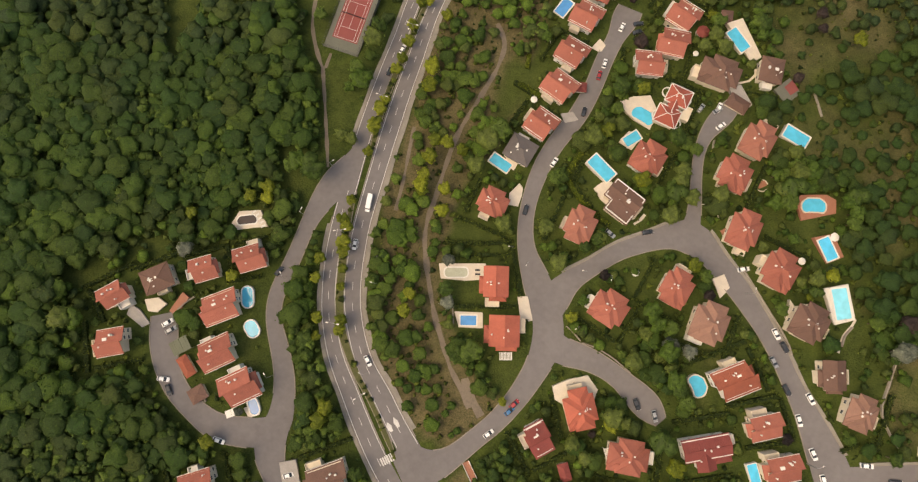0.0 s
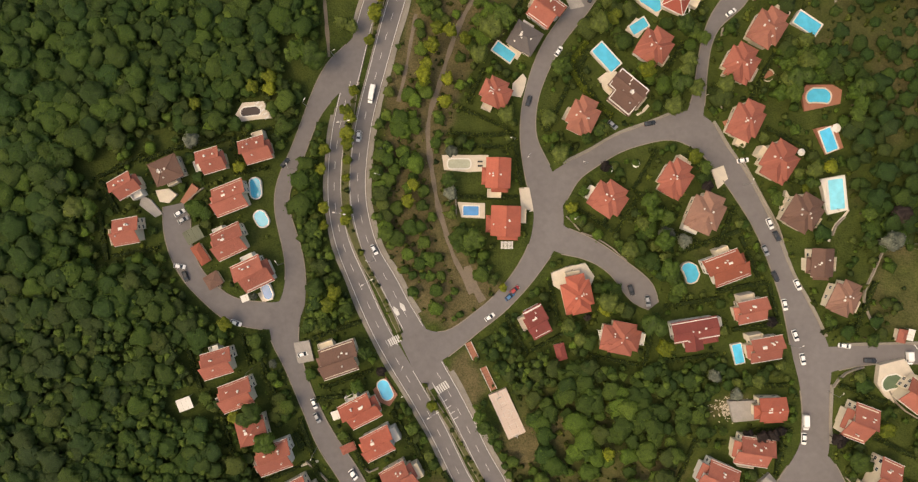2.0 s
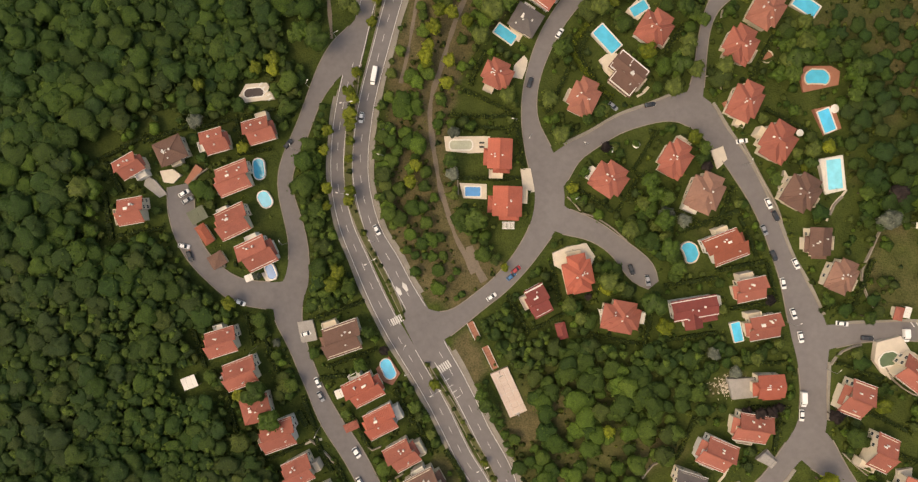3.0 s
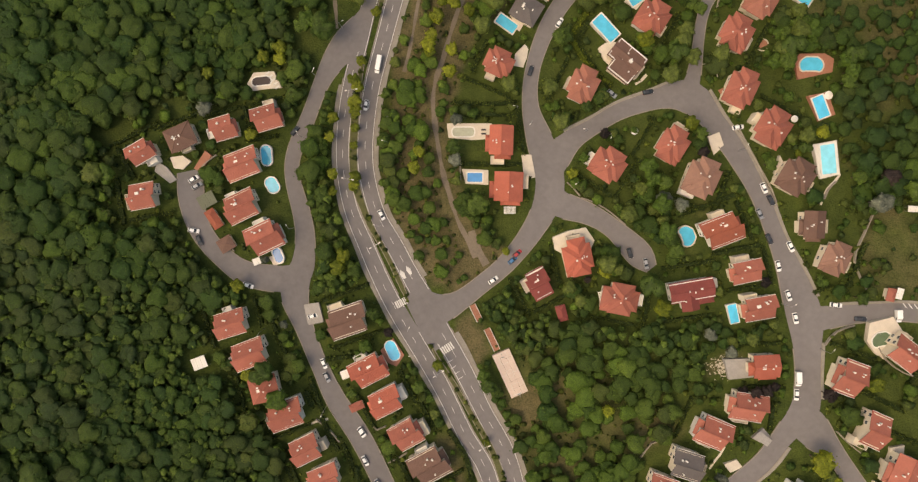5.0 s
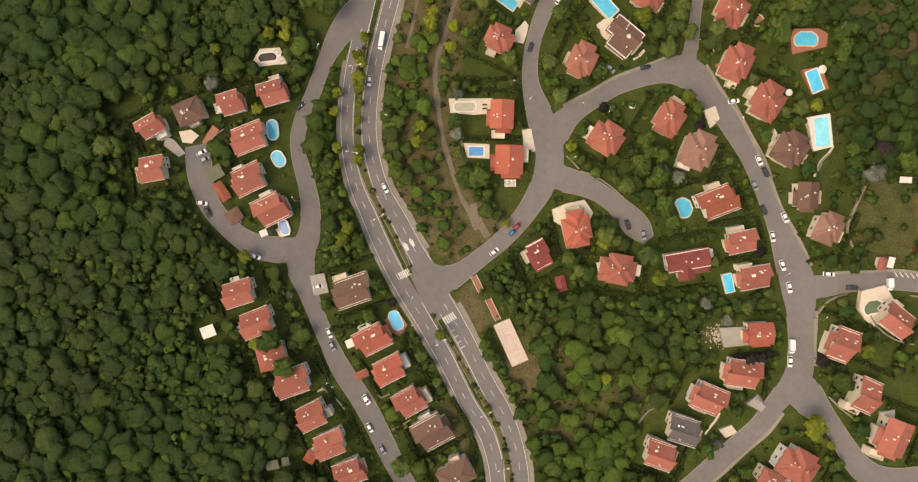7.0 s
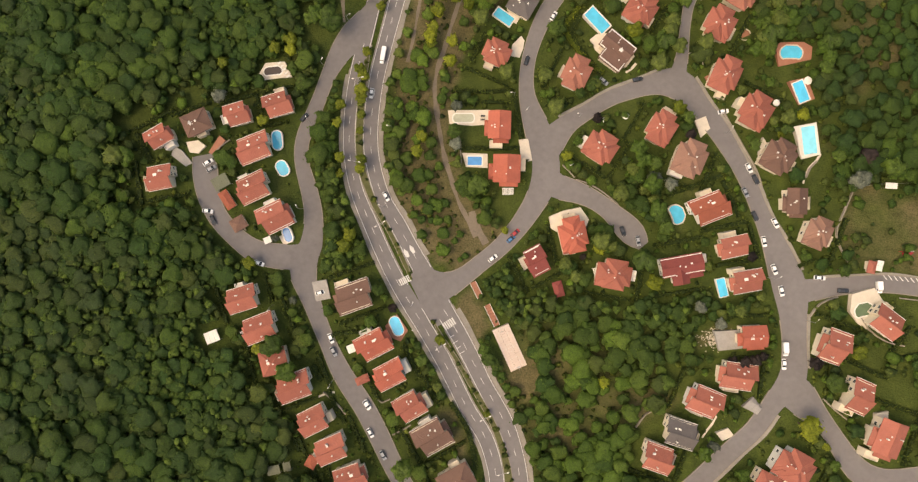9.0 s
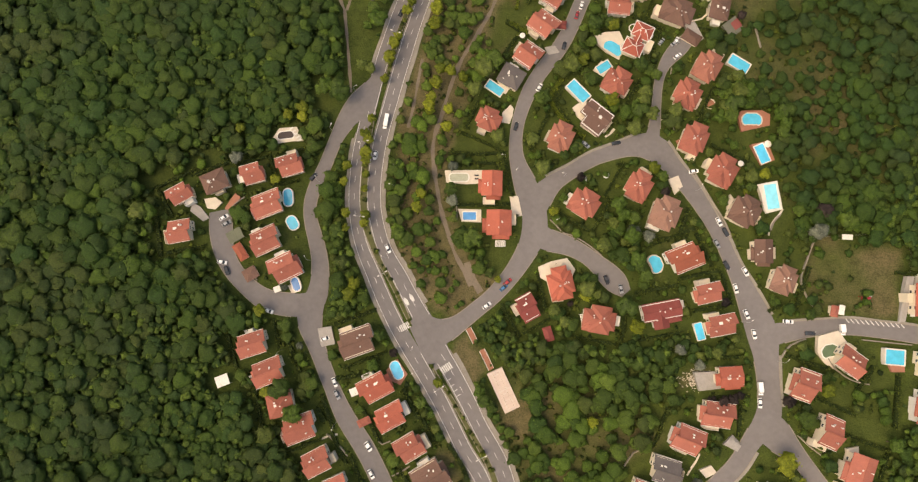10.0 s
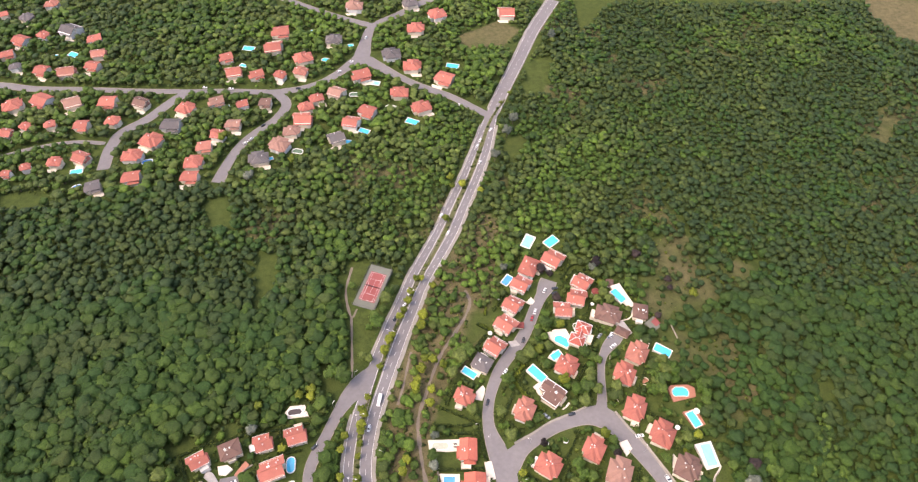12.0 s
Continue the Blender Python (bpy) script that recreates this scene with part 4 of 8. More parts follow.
    if style == "parapet":
        bm = bmesh.new()
        z = h + 0.1
        for p, q in (((-w / 2, d / 2), (w / 2, d / 2)), ((-w / 2, -d * 0.15), (-w / 2, d / 2)), ((w / 2, -d * 0.5), (w / 2, d / 2)), ((-w * 0.26, -d / 2), (w / 2, -d / 2)),
                     ((-w * 0.26, -d / 2), (-w * 0.26, -d * 0.15)), ((-w / 2, -d * 0.15), (-w * 0.26, -d * 0.15)), ((-w * 0.08, -d * 0.15), (-w * 0.08, d / 2))):
            bar(bm, (p[0], p[1], z), (q[0], q[1], z), 0.30, 0.9)
        part("parapet", bm, WHITE, e, "white rendered roof parapet")
    if rich and colour not in ("maroon", "crested") and style in ("split", "wing"):
        for b0 in blocks[:2]:
            bm = bmesh.new()
            s = {"north": 1, "south": -1}.get(b0[6], f)
            u, g = b0[2] / 2 + 0.5, b0[3] / 2 + 0.52
            if b0[6] in ("north", "south"):
                bar(bm, (b0[0] - u, b0[1] + s * g, b0[4] - 0.02), (b0[0] + u, b0[1] + s * g, b0[4] - 0.02), 0.16, 0.16)
                part("gutter", bm, WHITE, e, "white eaves gutter")
            else:
                bm.free()
    if colour == "maroon":
        bm = bmesh.new()
        b0 = blocks[0]
        for sy in (-1, 1):
            bar(bm, (b0[0] - b0[2] / 2 - 0.5, b0[1] + sy * b0[3] / 2, b0[4] - 0.05), (b0[0] + b0[2] / 2 + 0.5, b0[1] + sy * b0[3] / 2, b0[4] - 0.05), 0.3, 0.3)
        part("fascia", bm, WHITE, e, "white painted eaves board")
    if rich:
        VILLAS.append((x, y, rot, w, d))
        order = rnd.sample(range(4), 4)
        reach = {}
        for q in order:
            ax, ay = ((0, -d / 2 - 2), (w / 2 + 2, 0), (0, d / 2 + 2), (-w / 2 - 2, 0))[q]
            gx, gy = (e.matrix_basis @ Vector((ax, ay, 0)))[:2]
            near_pool = min([math.hypot(gx - u, gy - v) - r for u, v, r in POOLSPOTS] or [99])
            reach[q] = min(near_pool, 3) + (0 if not on_other("", gx, gy, 2.0) else -5)
        side = max(order, key=lambda q: reach[q])
        bw, bd = rnd.uniform(3.5, 6.0), rnd.uniform(2.0, 3.4)
        px, py, a = ((0, -d / 2 - bd / 2 + 0.6, 0), (w / 2 + bd / 2 - 0.6, 0, 90), (0, d / 2 + bd / 2 - 0.6, 180), (-w / 2 - bd / 2 + 0.6, 0, -90))[side]
        shift = rnd.uniform(-0.22, 0.22) * (w if side in (0, 2) else d)
        px, py = (px + shift, py) if side in (0, 2) else (px, py + shift)
        bm = bmesh.new()
        z = h - 2.7
        box(bm, 0, 0, 0, bw, bd, z)
        for qx, qy, lw, ld in ((0, -bd / 2 + 0.1, bw, 0.2), (-bw / 2 + 0.1, 0.1, 0.2, bd - 0.2), (bw / 2 - 0.1, 0.1, 0.2, bd - 0.2)):
            box(bm, qx, qy, z, lw, ld, 0.9)
        ob = part("balcony", bm, rnd.choice((WHITE, PAVING, PLASTER)), e, "pale rendered balcony with parapet")
        ob.matrix_basis = pose(px, py, 0, 0, 0, a)
        if rnd.random() < 0.45:
            bm = bmesh.new()
            box(bm, blocks[0][0] + 0.15 * w * f, blocks[0][1] * 0.6, h + blocks[0][5] * 0.35, 1.5, 1.1, 0.9, bevel=0.05)
            part("skylight", bm, WHITE, e, "white framed roof light")
    main = blocks[0]
    for i in range(2 if rich else 1):
        cx = main[0] + rnd.uniform(-0.3, 0.3) * main[2]
        cy = main[1] + rnd.uniform(-0.15, 0.15) * main[3]
        shared("chimney", CHIMNEY, e, pose(cx, cy, main[4] + main[5] * 0.55, 0, 0, rnd.choice((0, 90))) @ Matrix.Scale(rnd.uniform(0.6, 0.85), 4), "small white rendered chimney")
    if rich:
        for cx, cy, bw, bd, bh, rise, form in blocks[:2]:
            u, v = rnd.uniform(-0.36, 0.36) * bw, rnd.uniform(-0.25, 0.25) * bd
            shared("vent", VENT, e, pose(cx + u, cy + v, bh + rise * 0.45), "small white roof vent")
    cx, cy, bw, bd, bh, rise, form = blocks[0]
    sides = [(cx, cy - bd / 2 + 0.14, 0, bw), (cx, cy + bd / 2 - 0.14, 180, bw), (cx - bw / 2 + 0.24, cy, -90, bd), (cx + bw / 2 - 0.24, cy, 90, bd)]
    if style == "split":
        sides[0] = (blocks[1][0], blocks[1][1] - blocks[1][3] / 2 + 0.14, 0, blocks[1][2])
    for px, py, turn, length in sides:
        a = radians(turn)
        for s in (-0.26, 0.26):
            for level in ((1.35, 4.2) if rich else (1.6, 4.3)):
                z = h - 5.6 + level
                shared("window", WINDOW, e, pose(px + s * length * math.cos(a), py + s * length * math.sin(a), z, 0, 0, turn))
                if rich:
                    pn = e.children[-1]
                    shared("pane", PANE, pn, Matrix())


villa(-123.2, 20.8, 29, 10.0, 7.6, "red", "split")
villa(-108.9, 26.6, 23, 10.6, 8.6, "brown", "hip")
villa(-93.2, 30.1, 16, 9.5, 8.7, "red", "split")
villa(-77.3, 34.1, 16, 11.0, 9.1, "red", "split")
villa(-122.1, 4.3, 10, 10.3, 9.3, "red", "split")
villa(-86.3, 16.3, 21, 13.7, 10.3, "red", "split")
villa(-86.4, 0.2, 25, 12.8, 10.3, "red", "split")
villa(-77.8, -11.7, 25, 12.9, 11.2, "red", "split")
villa(-90.2, -44.1, 17, 12.5, 9.4, "red", "split")
villa(-83.4, -55.8, 21, 13.3, 9.9, "red", "split")
villa(-77.9, -69.1, 13, 10.5, 9.9, "red", "hip")
villa(-70.0, -79.3, 20, 13.9, 10.4, "red", "split")
villa(-62.8, -93.1, 26, 11.8, 9.7, "red", "split")
villa(-55.8, -104.7, 23, 12.7, 9.7, "red", "split")
villa(-48.0, -116.1, 19, 12.0, 9.3, "red", "split")
villa(-46.7, -44.2, 19, 15.4, 11.4, "brown", "split")
villa(-38.8, -63.6, 27, 13.7, 10.2, "bright", "split")
villa(-32.4, -75.9, 27, 12.9, 9.7, "bright", "split")
villa(-24.3, -88.9, 29, 11.5, 10.3, "red", "split")
villa(-15.3, -101.2, 29, 14.3, 12.2, "brown", "split")
villa(-5.9, -118.6, 29, 13.9, 9.3, "brown", "hip")
villa(12.6, 55.9, -25, 11.1, 10.2, "red", "cross")
villa(23.6, 76.7, -31, 10.7, 9.4, "grey", "hip")
villa(12.6, 24.9, -2, 10.6, 12.8, "bright", "wing")
villa(15.2, 6.8, -2, 12.8, 12.8, "bright", "wing")
villa(45.3, 46.7, -26, 10.5, 13.7, "pink", "cross")
villa(61.1, 55.6, -39, 13.5, 12.3, "brown", "parapet")
villa(72.5, 73.0, -32, 11.8, 12.9, "red", "cross")
villa(78.8, 22.9, -31, 10.5, 13.4, "red", "cross")
villa(54.5, 15.7, -33, 12.5, 12.2, "red", "cross")
villa(89.4, 10.3, -23, 12.0, 14.6, "tan", "cross")
villa(42.6, -20.1, 12, 10.8, 14.4, "bright", "cross")
villa(27.8, -30.5, 28, 8.3, 11.4, "maroon", "split")
villa(58.4, -36.0, -11, 13.9, 11.7, "red", "cross")
villa(85.0, -33.9, 10, 16.4, 11.8, "maroon", "tee")
villa(96.1, -9.8, 21, 14.8, 10.9, "rust", "split")
villa(104.6, -25.1, 12, 11.6, 7.9, "red", "split")
villa(108.9, -38.6, 10, 12.3, 8.3, "red", "split")
villa(110.0, -60.4, 3, 10.9, 9.5, "bright", "wing")
villa(104.3, -75.2, -9, 13.5, 10.1, "red", "split")
villa(92.0, -85.4, -23, 12.8, 10.7, "red", "split")
villa(82.7, -98.1, -18, 12.5, 10.4, "grey", "split")
villa(73.9, -108.1, -20, 11.8, 10.5, "red", "split")
villa(127.9, -8.0, -2, 8.9, 11.3, "brown", "wing")
villa(135.5, -19.9, -23, 9.5, 12.0, "tan", "cross")
villa(138.7, -63.0, -21, 9.8, 12.7, "red", "split")
villa(146.3, -81.2, -25, 8.7, 12.4, "red", "split")
villa(154.4, -96.3, -21, 11.4, 14.8, "red", "wing")
villa(122.9, -108.4, -30, 14.2, 12.2, "red", "cross")
clear_disc(89.5, -114.2, 5.0)
villa(113.6, -114.6, -28, 9.0, 6.4, "red", "hip")
villa(157.1, -53.6, -38, 12.0, 9.1, "red", "split")
villa(103.8, 65.9, -28, 11.4, 13.3, "red", "cross")
villa(104.8, 44.3, -24, 10.8, 14.4, "red", "cross")
villa(115.5, 29.0, -31, 11.8, 14.1, "red", "cross")
villa(123.1, 10.4, -30, 11.9, 13.1, "brown", "cross")
villa(114.2, 79.2, -30, 11.3, 14.2, "pink", "cross")
villa(39.7, 103.3, -37, 12.7, 11.0, "red", "split")
villa(31.9, 87.4, -36, 11.1, 11.1, "red", "split")
villa(45.4, 118.1, -32, 11.8, 10.8, "red", "split")
villa(52.2, 134.7, -29, 12.0, 11.2, "red", "split")
villa(86.3, 121.6, -13, 11.9, 11.2, "red", "split")
villa(75.8, 112.7, -7, 11.5, 9.9, "red", "split")
villa(91.7, 134.0, -34, 11.7, 11.4, "red", "split")
villa(83.5, 94.0, -26, 11.1, 16.5, "crested", "twin")
villa(103.3, 108.2, -22, 15.5, 12.5, "brown", "cross")
villa(123.2, 108.7, -13, 8.8, 9.9, "brown", "hip")
villa(75.8, 155.4, -34, 13.5, 13.1, "red", "split")
villa(59.2, 149.3, -27, 11.2, 13.8, "red", "hip")
villa(190.9, -29.2, -5, 13.3, 13.2, "bright", "hip")
villa(187.8, -55.6, -14, 11.6, 10.7, "red", "split")
villa(184.4, -71.6, -12, 12.0, 13.7, "red", "split")


def far_villa(x, y, w, colour):
    """A house across the valley, in the style of the near ones."""
    rnd = random.Random(int(x * 3 + y * 5))
    w *= 0.9
    turn, deep = rnd.choice((-24, -12, 0, 10, 22)), w * rnd.uniform(0.78, 0.95)
    villa(x, y, turn, w, deep, colour, rnd.choice(("cross", "cross", "split", "wing")), False)
    if rnd.random() < 0.6:
        c, sn = math.cos(radians(turn)), math.sin(radians(turn))
        side, near, out = rnd.choice((-0.2, 0.2)) * w, -deep * 0.46, -deep * 0.46 - rnd.uniform(3.0, 4.5)
        corners = [(side - w * 0.32, near), (side + w * 0.32, near), (side + w * 0.32, out), (side - w * 0.20, out)]
        patio(PAVING, "cream stone terrace before a hillside house", [(x + u * c - v * sn, y + u * sn + v * c) for u, v in corners])


far_villa(-421.1, 469.8, 9.8, "red")
far_villa(-381.1, 487.5, 14.4, "pink")
far_villa(-396.5, 464.2, 14.0, "grey")
far_villa(-387.8, 425.9, 17.6, "red")
far_villa(-369.5, 434.1, 12.6, "red")
far_villa(-346.6, 441.3, 19, "grey")
far_villa(-319.8, 426.4, 14.7, "red")
far_villa(-308.3, 403.0, 15.3, "pink")
far_villa(-390.4, 402.9, 14.1, "red")
far_villa(-375.1, 384.8, 10.9, "grey")
far_villa(-350.0, 378.1, 14.8, "red")
far_villa(-327.3, 376.0, 17.8, "pink")
far_villa(-307.8, 384.3, 14.8, "red")
far_villa(-354.1, 329.4, 17.5, "red")
far_villa(-333.6, 335.4, 19, "red")
far_villa(-306.1, 331.7, 16.8, "tan")
far_villa(-277.3, 331.9, 16.8, "red")
far_villa(-248.9, 330.7, 14.9, "brown")
far_villa(-264.3, 306.9, 12.6, "red")
far_villa(-209.7, 323.1, 15.8, "red")
far_villa(-187.0, 331.6, 15.1, "tan")
far_villa(-191.7, 394.9, 14.1, "red")
far_villa(-180.6, 372.8, 15.8, "red")
far_villa(-159.9, 369.3, 14.8, "red")
far_villa(-138.9, 369.2, 11.9, "red")
far_villa(-148.6, 435.4, 19, "red")
far_villa(-151.0, 410.9, 19, "red")
far_villa(-122.1, 394.5, 19, "red")
far_villa(-121.6, 374.3, 14.0, "pink")
far_villa(-96.7, 424.0, 16.7, "grey")
far_villa(-42.0, 401.7, 19, "grey")
far_villa(-67.8, 368.8, 19, "red")
far_villa(-86.8, 344.4, 15.4, "tan")
far_villa(-32.9, 345.1, 17.5, "red")
far_villa(-14.0, 325.5, 18.1, "red")
far_villa(6.1, 365.9, 19, "red")
far_villa(-22.4, 384.3, 18.3, "red")
far_villa(-19.8, 443.8, 18.5, "red")
far_villa(0.9, 468.5, 19, "red")
far_villa(70.4, 473.6, 19, "red")
far_villa(-164.0, 328.3, 11.3, "red")
far_villa(-145.7, 329.8, 12.1, "brown")
far_villa(-103.4, 336.2, 13.3, "red")
far_villa(-110.8, 324.4, 14.0, "red")
far_villa(-111.6, 308.2, 17.5, "red")
far_villa(-59.6, 319.4, 16.9, "red")
far_villa(-71.1, 304.8, 15.5, "red")
far_villa(-81.7, 284.8, 15.2, "grey")
far_villa(-342.7, 292.7, 11.5, "red")
far_villa(-331.8, 301.3, 9.8, "red")
far_villa(-313.2, 303.2, 9.8, "red")
far_villa(-287.9, 301.3, 13.4, "red")
far_villa(-226.1, 282.1, 18.3, "red")
far_villa(-216.7, 301.0, 18.0, "grey")
far_villa(-235.3, 263.9, 17.1, "red")
far_villa(-228.4, 238.3, 15.5, "red")
far_villa(-252.6, 228.3, 12.9, "grey")
far_villa(-291.0, 257.1, 11.8, "red")
far_villa(-310.2, 251.3, 8.5, "red")
far_villa(-273.2, 261.6, 14.4, "red")
far_villa(-321.1, 243.5, 8.5, "red")
far_villa(-183.7, 273.9, 13.8, "pink")
far_villa(-186.9, 256.0, 15.2, "red")
far_villa(-185.9, 238.7, 14.9, "red")
far_villa(-166.8, 301.4, 14.4, "tan")
far_villa(-176.2, 288.9, 13.2, "red")
far_villa(-125.3, 276.7, 17.7, "tan")
far_villa(-138.8, 260.7, 17.1, "grey")
far_villa(-118.1, 293.3, 15.3, "tan")
far_villa(-26.1, 486.3, 17.0, "grey")
far_villa(-81.5, 480.7, 19, "tan")


# ---- trees ----
def cube_sphere(n):
    """A welded sphere of 6 n n quads."""
    at, v, f = {}, [], []
    for ax in range(3):
        for s in (-1, 1):
            ids = []
            for a in range(n + 1):
                for b in range(n + 1):
                    p = np.zeros(3)
                    p[ax], p[(ax + 1) % 3], p[(ax + 2) % 3] = s, math.tan((2 * a / n - 1) * math.pi / 4), math.tan((2 * b / n - 1) * math.pi / 4) * s
                    key = tuple(np.round(p, 4) + 0.0)
                    if key not in at:
                        at[key] = len(v)
                        v.append(p / np.linalg.norm(p))
                    ids.append(at[key])
            m = n + 1
            f += [(ids[i * m + j], ids[(i + 1) * m + j], ids[(i + 1) * m + j + 1], ids[i * m + j + 1]) for i in range(n) for j in range(n)]
    return np.array(v), np.array(f)


def crown_shape(seed, cells, quads, size, lobes=9, tall=0.8):
    """A crown of a few large lobes beset with small tufts, open below, with leaf clumps standing out of it, in a unit crown: verts and quads."""
    r = np.random.default_rng(seed)
    cs, rad = [(0.0, 0.0, 0.1)], [0.52]
    for i in range(1, lobes):
        a = i * 2.399 + r.uniform(-0.4, 0.4)
        q = r.uniform(0.40, 0.64)
        cs.append((q * math.cos(a), q * math.sin(a), r.uniform(-0.2, 0.55) * tall))
        rad.append(r.uniform(0.26, 0.40))
    for i in range(lobes * 4):
        k = r.integers(lobes)
        o = r.normal(size=3)
        o[2] = abs(o[2]) - 0.3
        o /= np.linalg.norm(o)
        cs.append(tuple(np.array(cs[k]) + o * rad[k] * 0.92))
        rad.append(r.uniform(0.13, 0.22))
    cs, rad = np.array(cs), np.array(rad)
    d, f = cube_sphere(cells)
    f = f[d[f][:, :, 2].mean(1) > -0.62]
    used = np.unique(f)
    back = np.zeros(len(d), int)
    back[used] = np.arange(len(used))
    d, f = d[used], back[f]
    dots = d @ cs.T
    disc = rad**2 - (cs**2).sum(1) + dots**2
    reach = np.where(disc > 0, dots + np.sqrt(np.maximum(disc, 0)), 0).max(1)
    body = d * (np.maximum(reach, 0.42) * r.uniform(0.91, 1.07, len(d)))[:, None]
    v, n = [], 0
    while n < quads:
        k = r.integers(len(d))
        if d[k, 2] < -0.1:
            continue
        p = body[k] * r.uniform(0.92, 1.08) + r.normal(size=3) * 0.10
        o = d[k] + np.array((0, 0, 0.4)) + r.normal(size=3) * 0.5
        o /= np.linalg.norm(o)
        t = np.cross(o, r.normal(size=3))
        t /= np.linalg.norm(t)
        b = np.cross(o, t)
        s, e = size * r.uniform(0.6, 1.3), size * r.uniform(0.5, 1.1)
        v += [p + t * s, p + b * e * 0.8, p - t * s * 0.9, p - b * e]
        n += 1
    if not n:
        return body, f
    return np.vstack([body, v]), np.vstack([f, np.arange(4 * n).reshape(-1, 4) + len(body)])


def trunk_shape():
    v, f = [], []
    for z, r in ((-1.75, 0.085), (-0.9, 0.06), (0.0, 0.035)):
        v += [(r * math.cos(a), r * math.sin(a), z) for a in np.arange(5) * 2 * np.pi / 5]
    for k in range(2):
        f += [(5 * k + i, 5 * k + (i + 1) % 5, 5 * k + 5 + (i + 1) % 5, 5 * k + 5 + i) for i in range(5)]
    for i in range(3):
        a = i * 2.1
        o = len(v)
        e = np.array((0.5 * math.cos(a), 0.5 * math.sin(a), 0.1))
        s = np.array((0, 0, -0.6))
        p = np.array((-math.sin(a), math.cos(a), 0)) * 0.025
        q = np.array((0, 0, 0.03))
        v += [s - p, s + q, s + p, e - p * 0.5, e + q * 0.5, e + p * 0.5]
        f += [(o, o + 1, o + 4, o + 3), (o + 1, o + 2, o + 5, o + 4), (o + 2, o, o + 3, o + 5)]
    return np.array(v, float), np.array(f)


def quads_mesh(name, verts, faces, mat, tint=None):
    me = bpy.data.meshes.new(name)
    me.vertices.add(len(verts))
    me.vertices.foreach_set("co", np.ascontiguousarray(verts, np.float32).ravel())
    me.loops.add(faces.size)
    me.loops.foreach_set("vertex_index", np.ascontiguousarray(faces, np.int32).ravel())
    me.polygons.add(len(faces))
    me.polygons.foreach_set("loop_start", np.arange(0, faces.size, 4, dtype=np.int32))
    me.polygons.foreach_set("use_smooth", np.ones(len(faces), bool))
    me.update(calc_edges=True)
    me.materials.append(mat)
    if tint is not None:
        at = me.attributes.new("tint", "FLOAT", "POINT")
        at.data.foreach_set("value", np.ascontiguousarray(tint, np.float32))
    return me


def merged(shape, x, y, z, rad, high, turn):
    """Copies of a shape, joined."""
    v, f = shape
    c, s = np.cos(turn)[:, None], np.sin(turn)[:, None]
    px = (v[None, :, 0] * c - v[None, :, 1] * s) * rad[:, None] + x[:, None]
    py = (v[None, :, 0] * s + v[None, :, 1] * c) * rad[:, None] + y[:, None]
    pz = v[None, :, 2] * high[:, None] + z[:, None]
    verts = np.stack([px, py, pz], -1).reshape(-1, 3)
    faces = (f[None] + (np.arange(len(x)) * len(v))[:, None, None]).reshape(-1, 4)
    return verts, faces


NEAR = [crown_shape(10 + i, 4, 58, 0.11, 9 + i % 4, 0.8) for i in range(9)]
FAR = [crown_shape(30 + i, 2, 7, 0.22, 7, 0.8) for i in range(7)]
LOW = [crown_shape(50 + i, 2, 6, 0.26, 5, 0.8) for i in range(5)]
TRUNK = trunk_shape()


STEM = (np.array([(0.07 * math.cos(a), 0.07 * math.sin(a), z) for z in (-1.75, 0.0) for a in np.arange(3) * 2.094]), np.array([(i, (i + 1) % 3, (i + 1) % 3 + 3, i + 3) for i in range(3)]))


def forest(name, x, y, rad, tint, shapes, mat, label, lift=1.0, flat=0.88):
    pick = rng.integers(len(shapes), size=len(x))
    vs, fs, ts, k = [], [], [], 0
    tv, tf = [], []
    kt = 0
    for s, shape in enumerate(shapes):
        m = pick == s
        if not m.any():
            continue
        high = rad[m] * flat * rng.uniform(0.85, 1.25, m.sum())
        z = gz(x[m], y[m]) + high * 1.55 * lift
        turn = rng.uniform(0, 6.28, m.sum())
        v, f = merged(shape, x[m], y[m], z, rad[m], high, turn)
        vs.append(v), fs.append(f + k), ts.append(np.repeat(tint[m], len(shape[0])))
        k += len(v)
        v, f = merged(STEM, x[m], y[m], z, rad[m], high, turn)
        tv.append(v), tf.append(f + kt)
        kt += len(v)
    ob = new(name, quads_mesh(name, np.vstack(vs), np.vstack(fs), mat, np.concatenate(ts)))
    tagged(ob, label, "trees", kind="stuff")
    if lift < 1:
        return
    tr = new("trunks", quads_mesh("trunks", np.vstack(tv), np.vstack(tf), BARK))
    tr.parent = ob


# ---- paving, walls and garden things ----
def path(width, pts, mat=None, label="narrow trodden dirt path through the scrub", name="dirt_path"):
    line = smooth_line(pts, 2.0)
    w = width * (0.8 + 0.3 * np.sin(np.arange(len(line)) * 0.9) * np.cos(np.arange(len(line)) * 0.37))
    ob = new(name, ribbon(name, line, -w / 2, w / 2, 0.06, mat or DIRT, 3))
    tagged(ob, label, "path", kind="structure")
    for p in line:
        clear_disc(p[0], p[1], width / 2 + 0.9)


def garden_path(width, pts):
    path(width, pts, PAVING, "narrow pale stone garden path across the lawn", "garden_path")


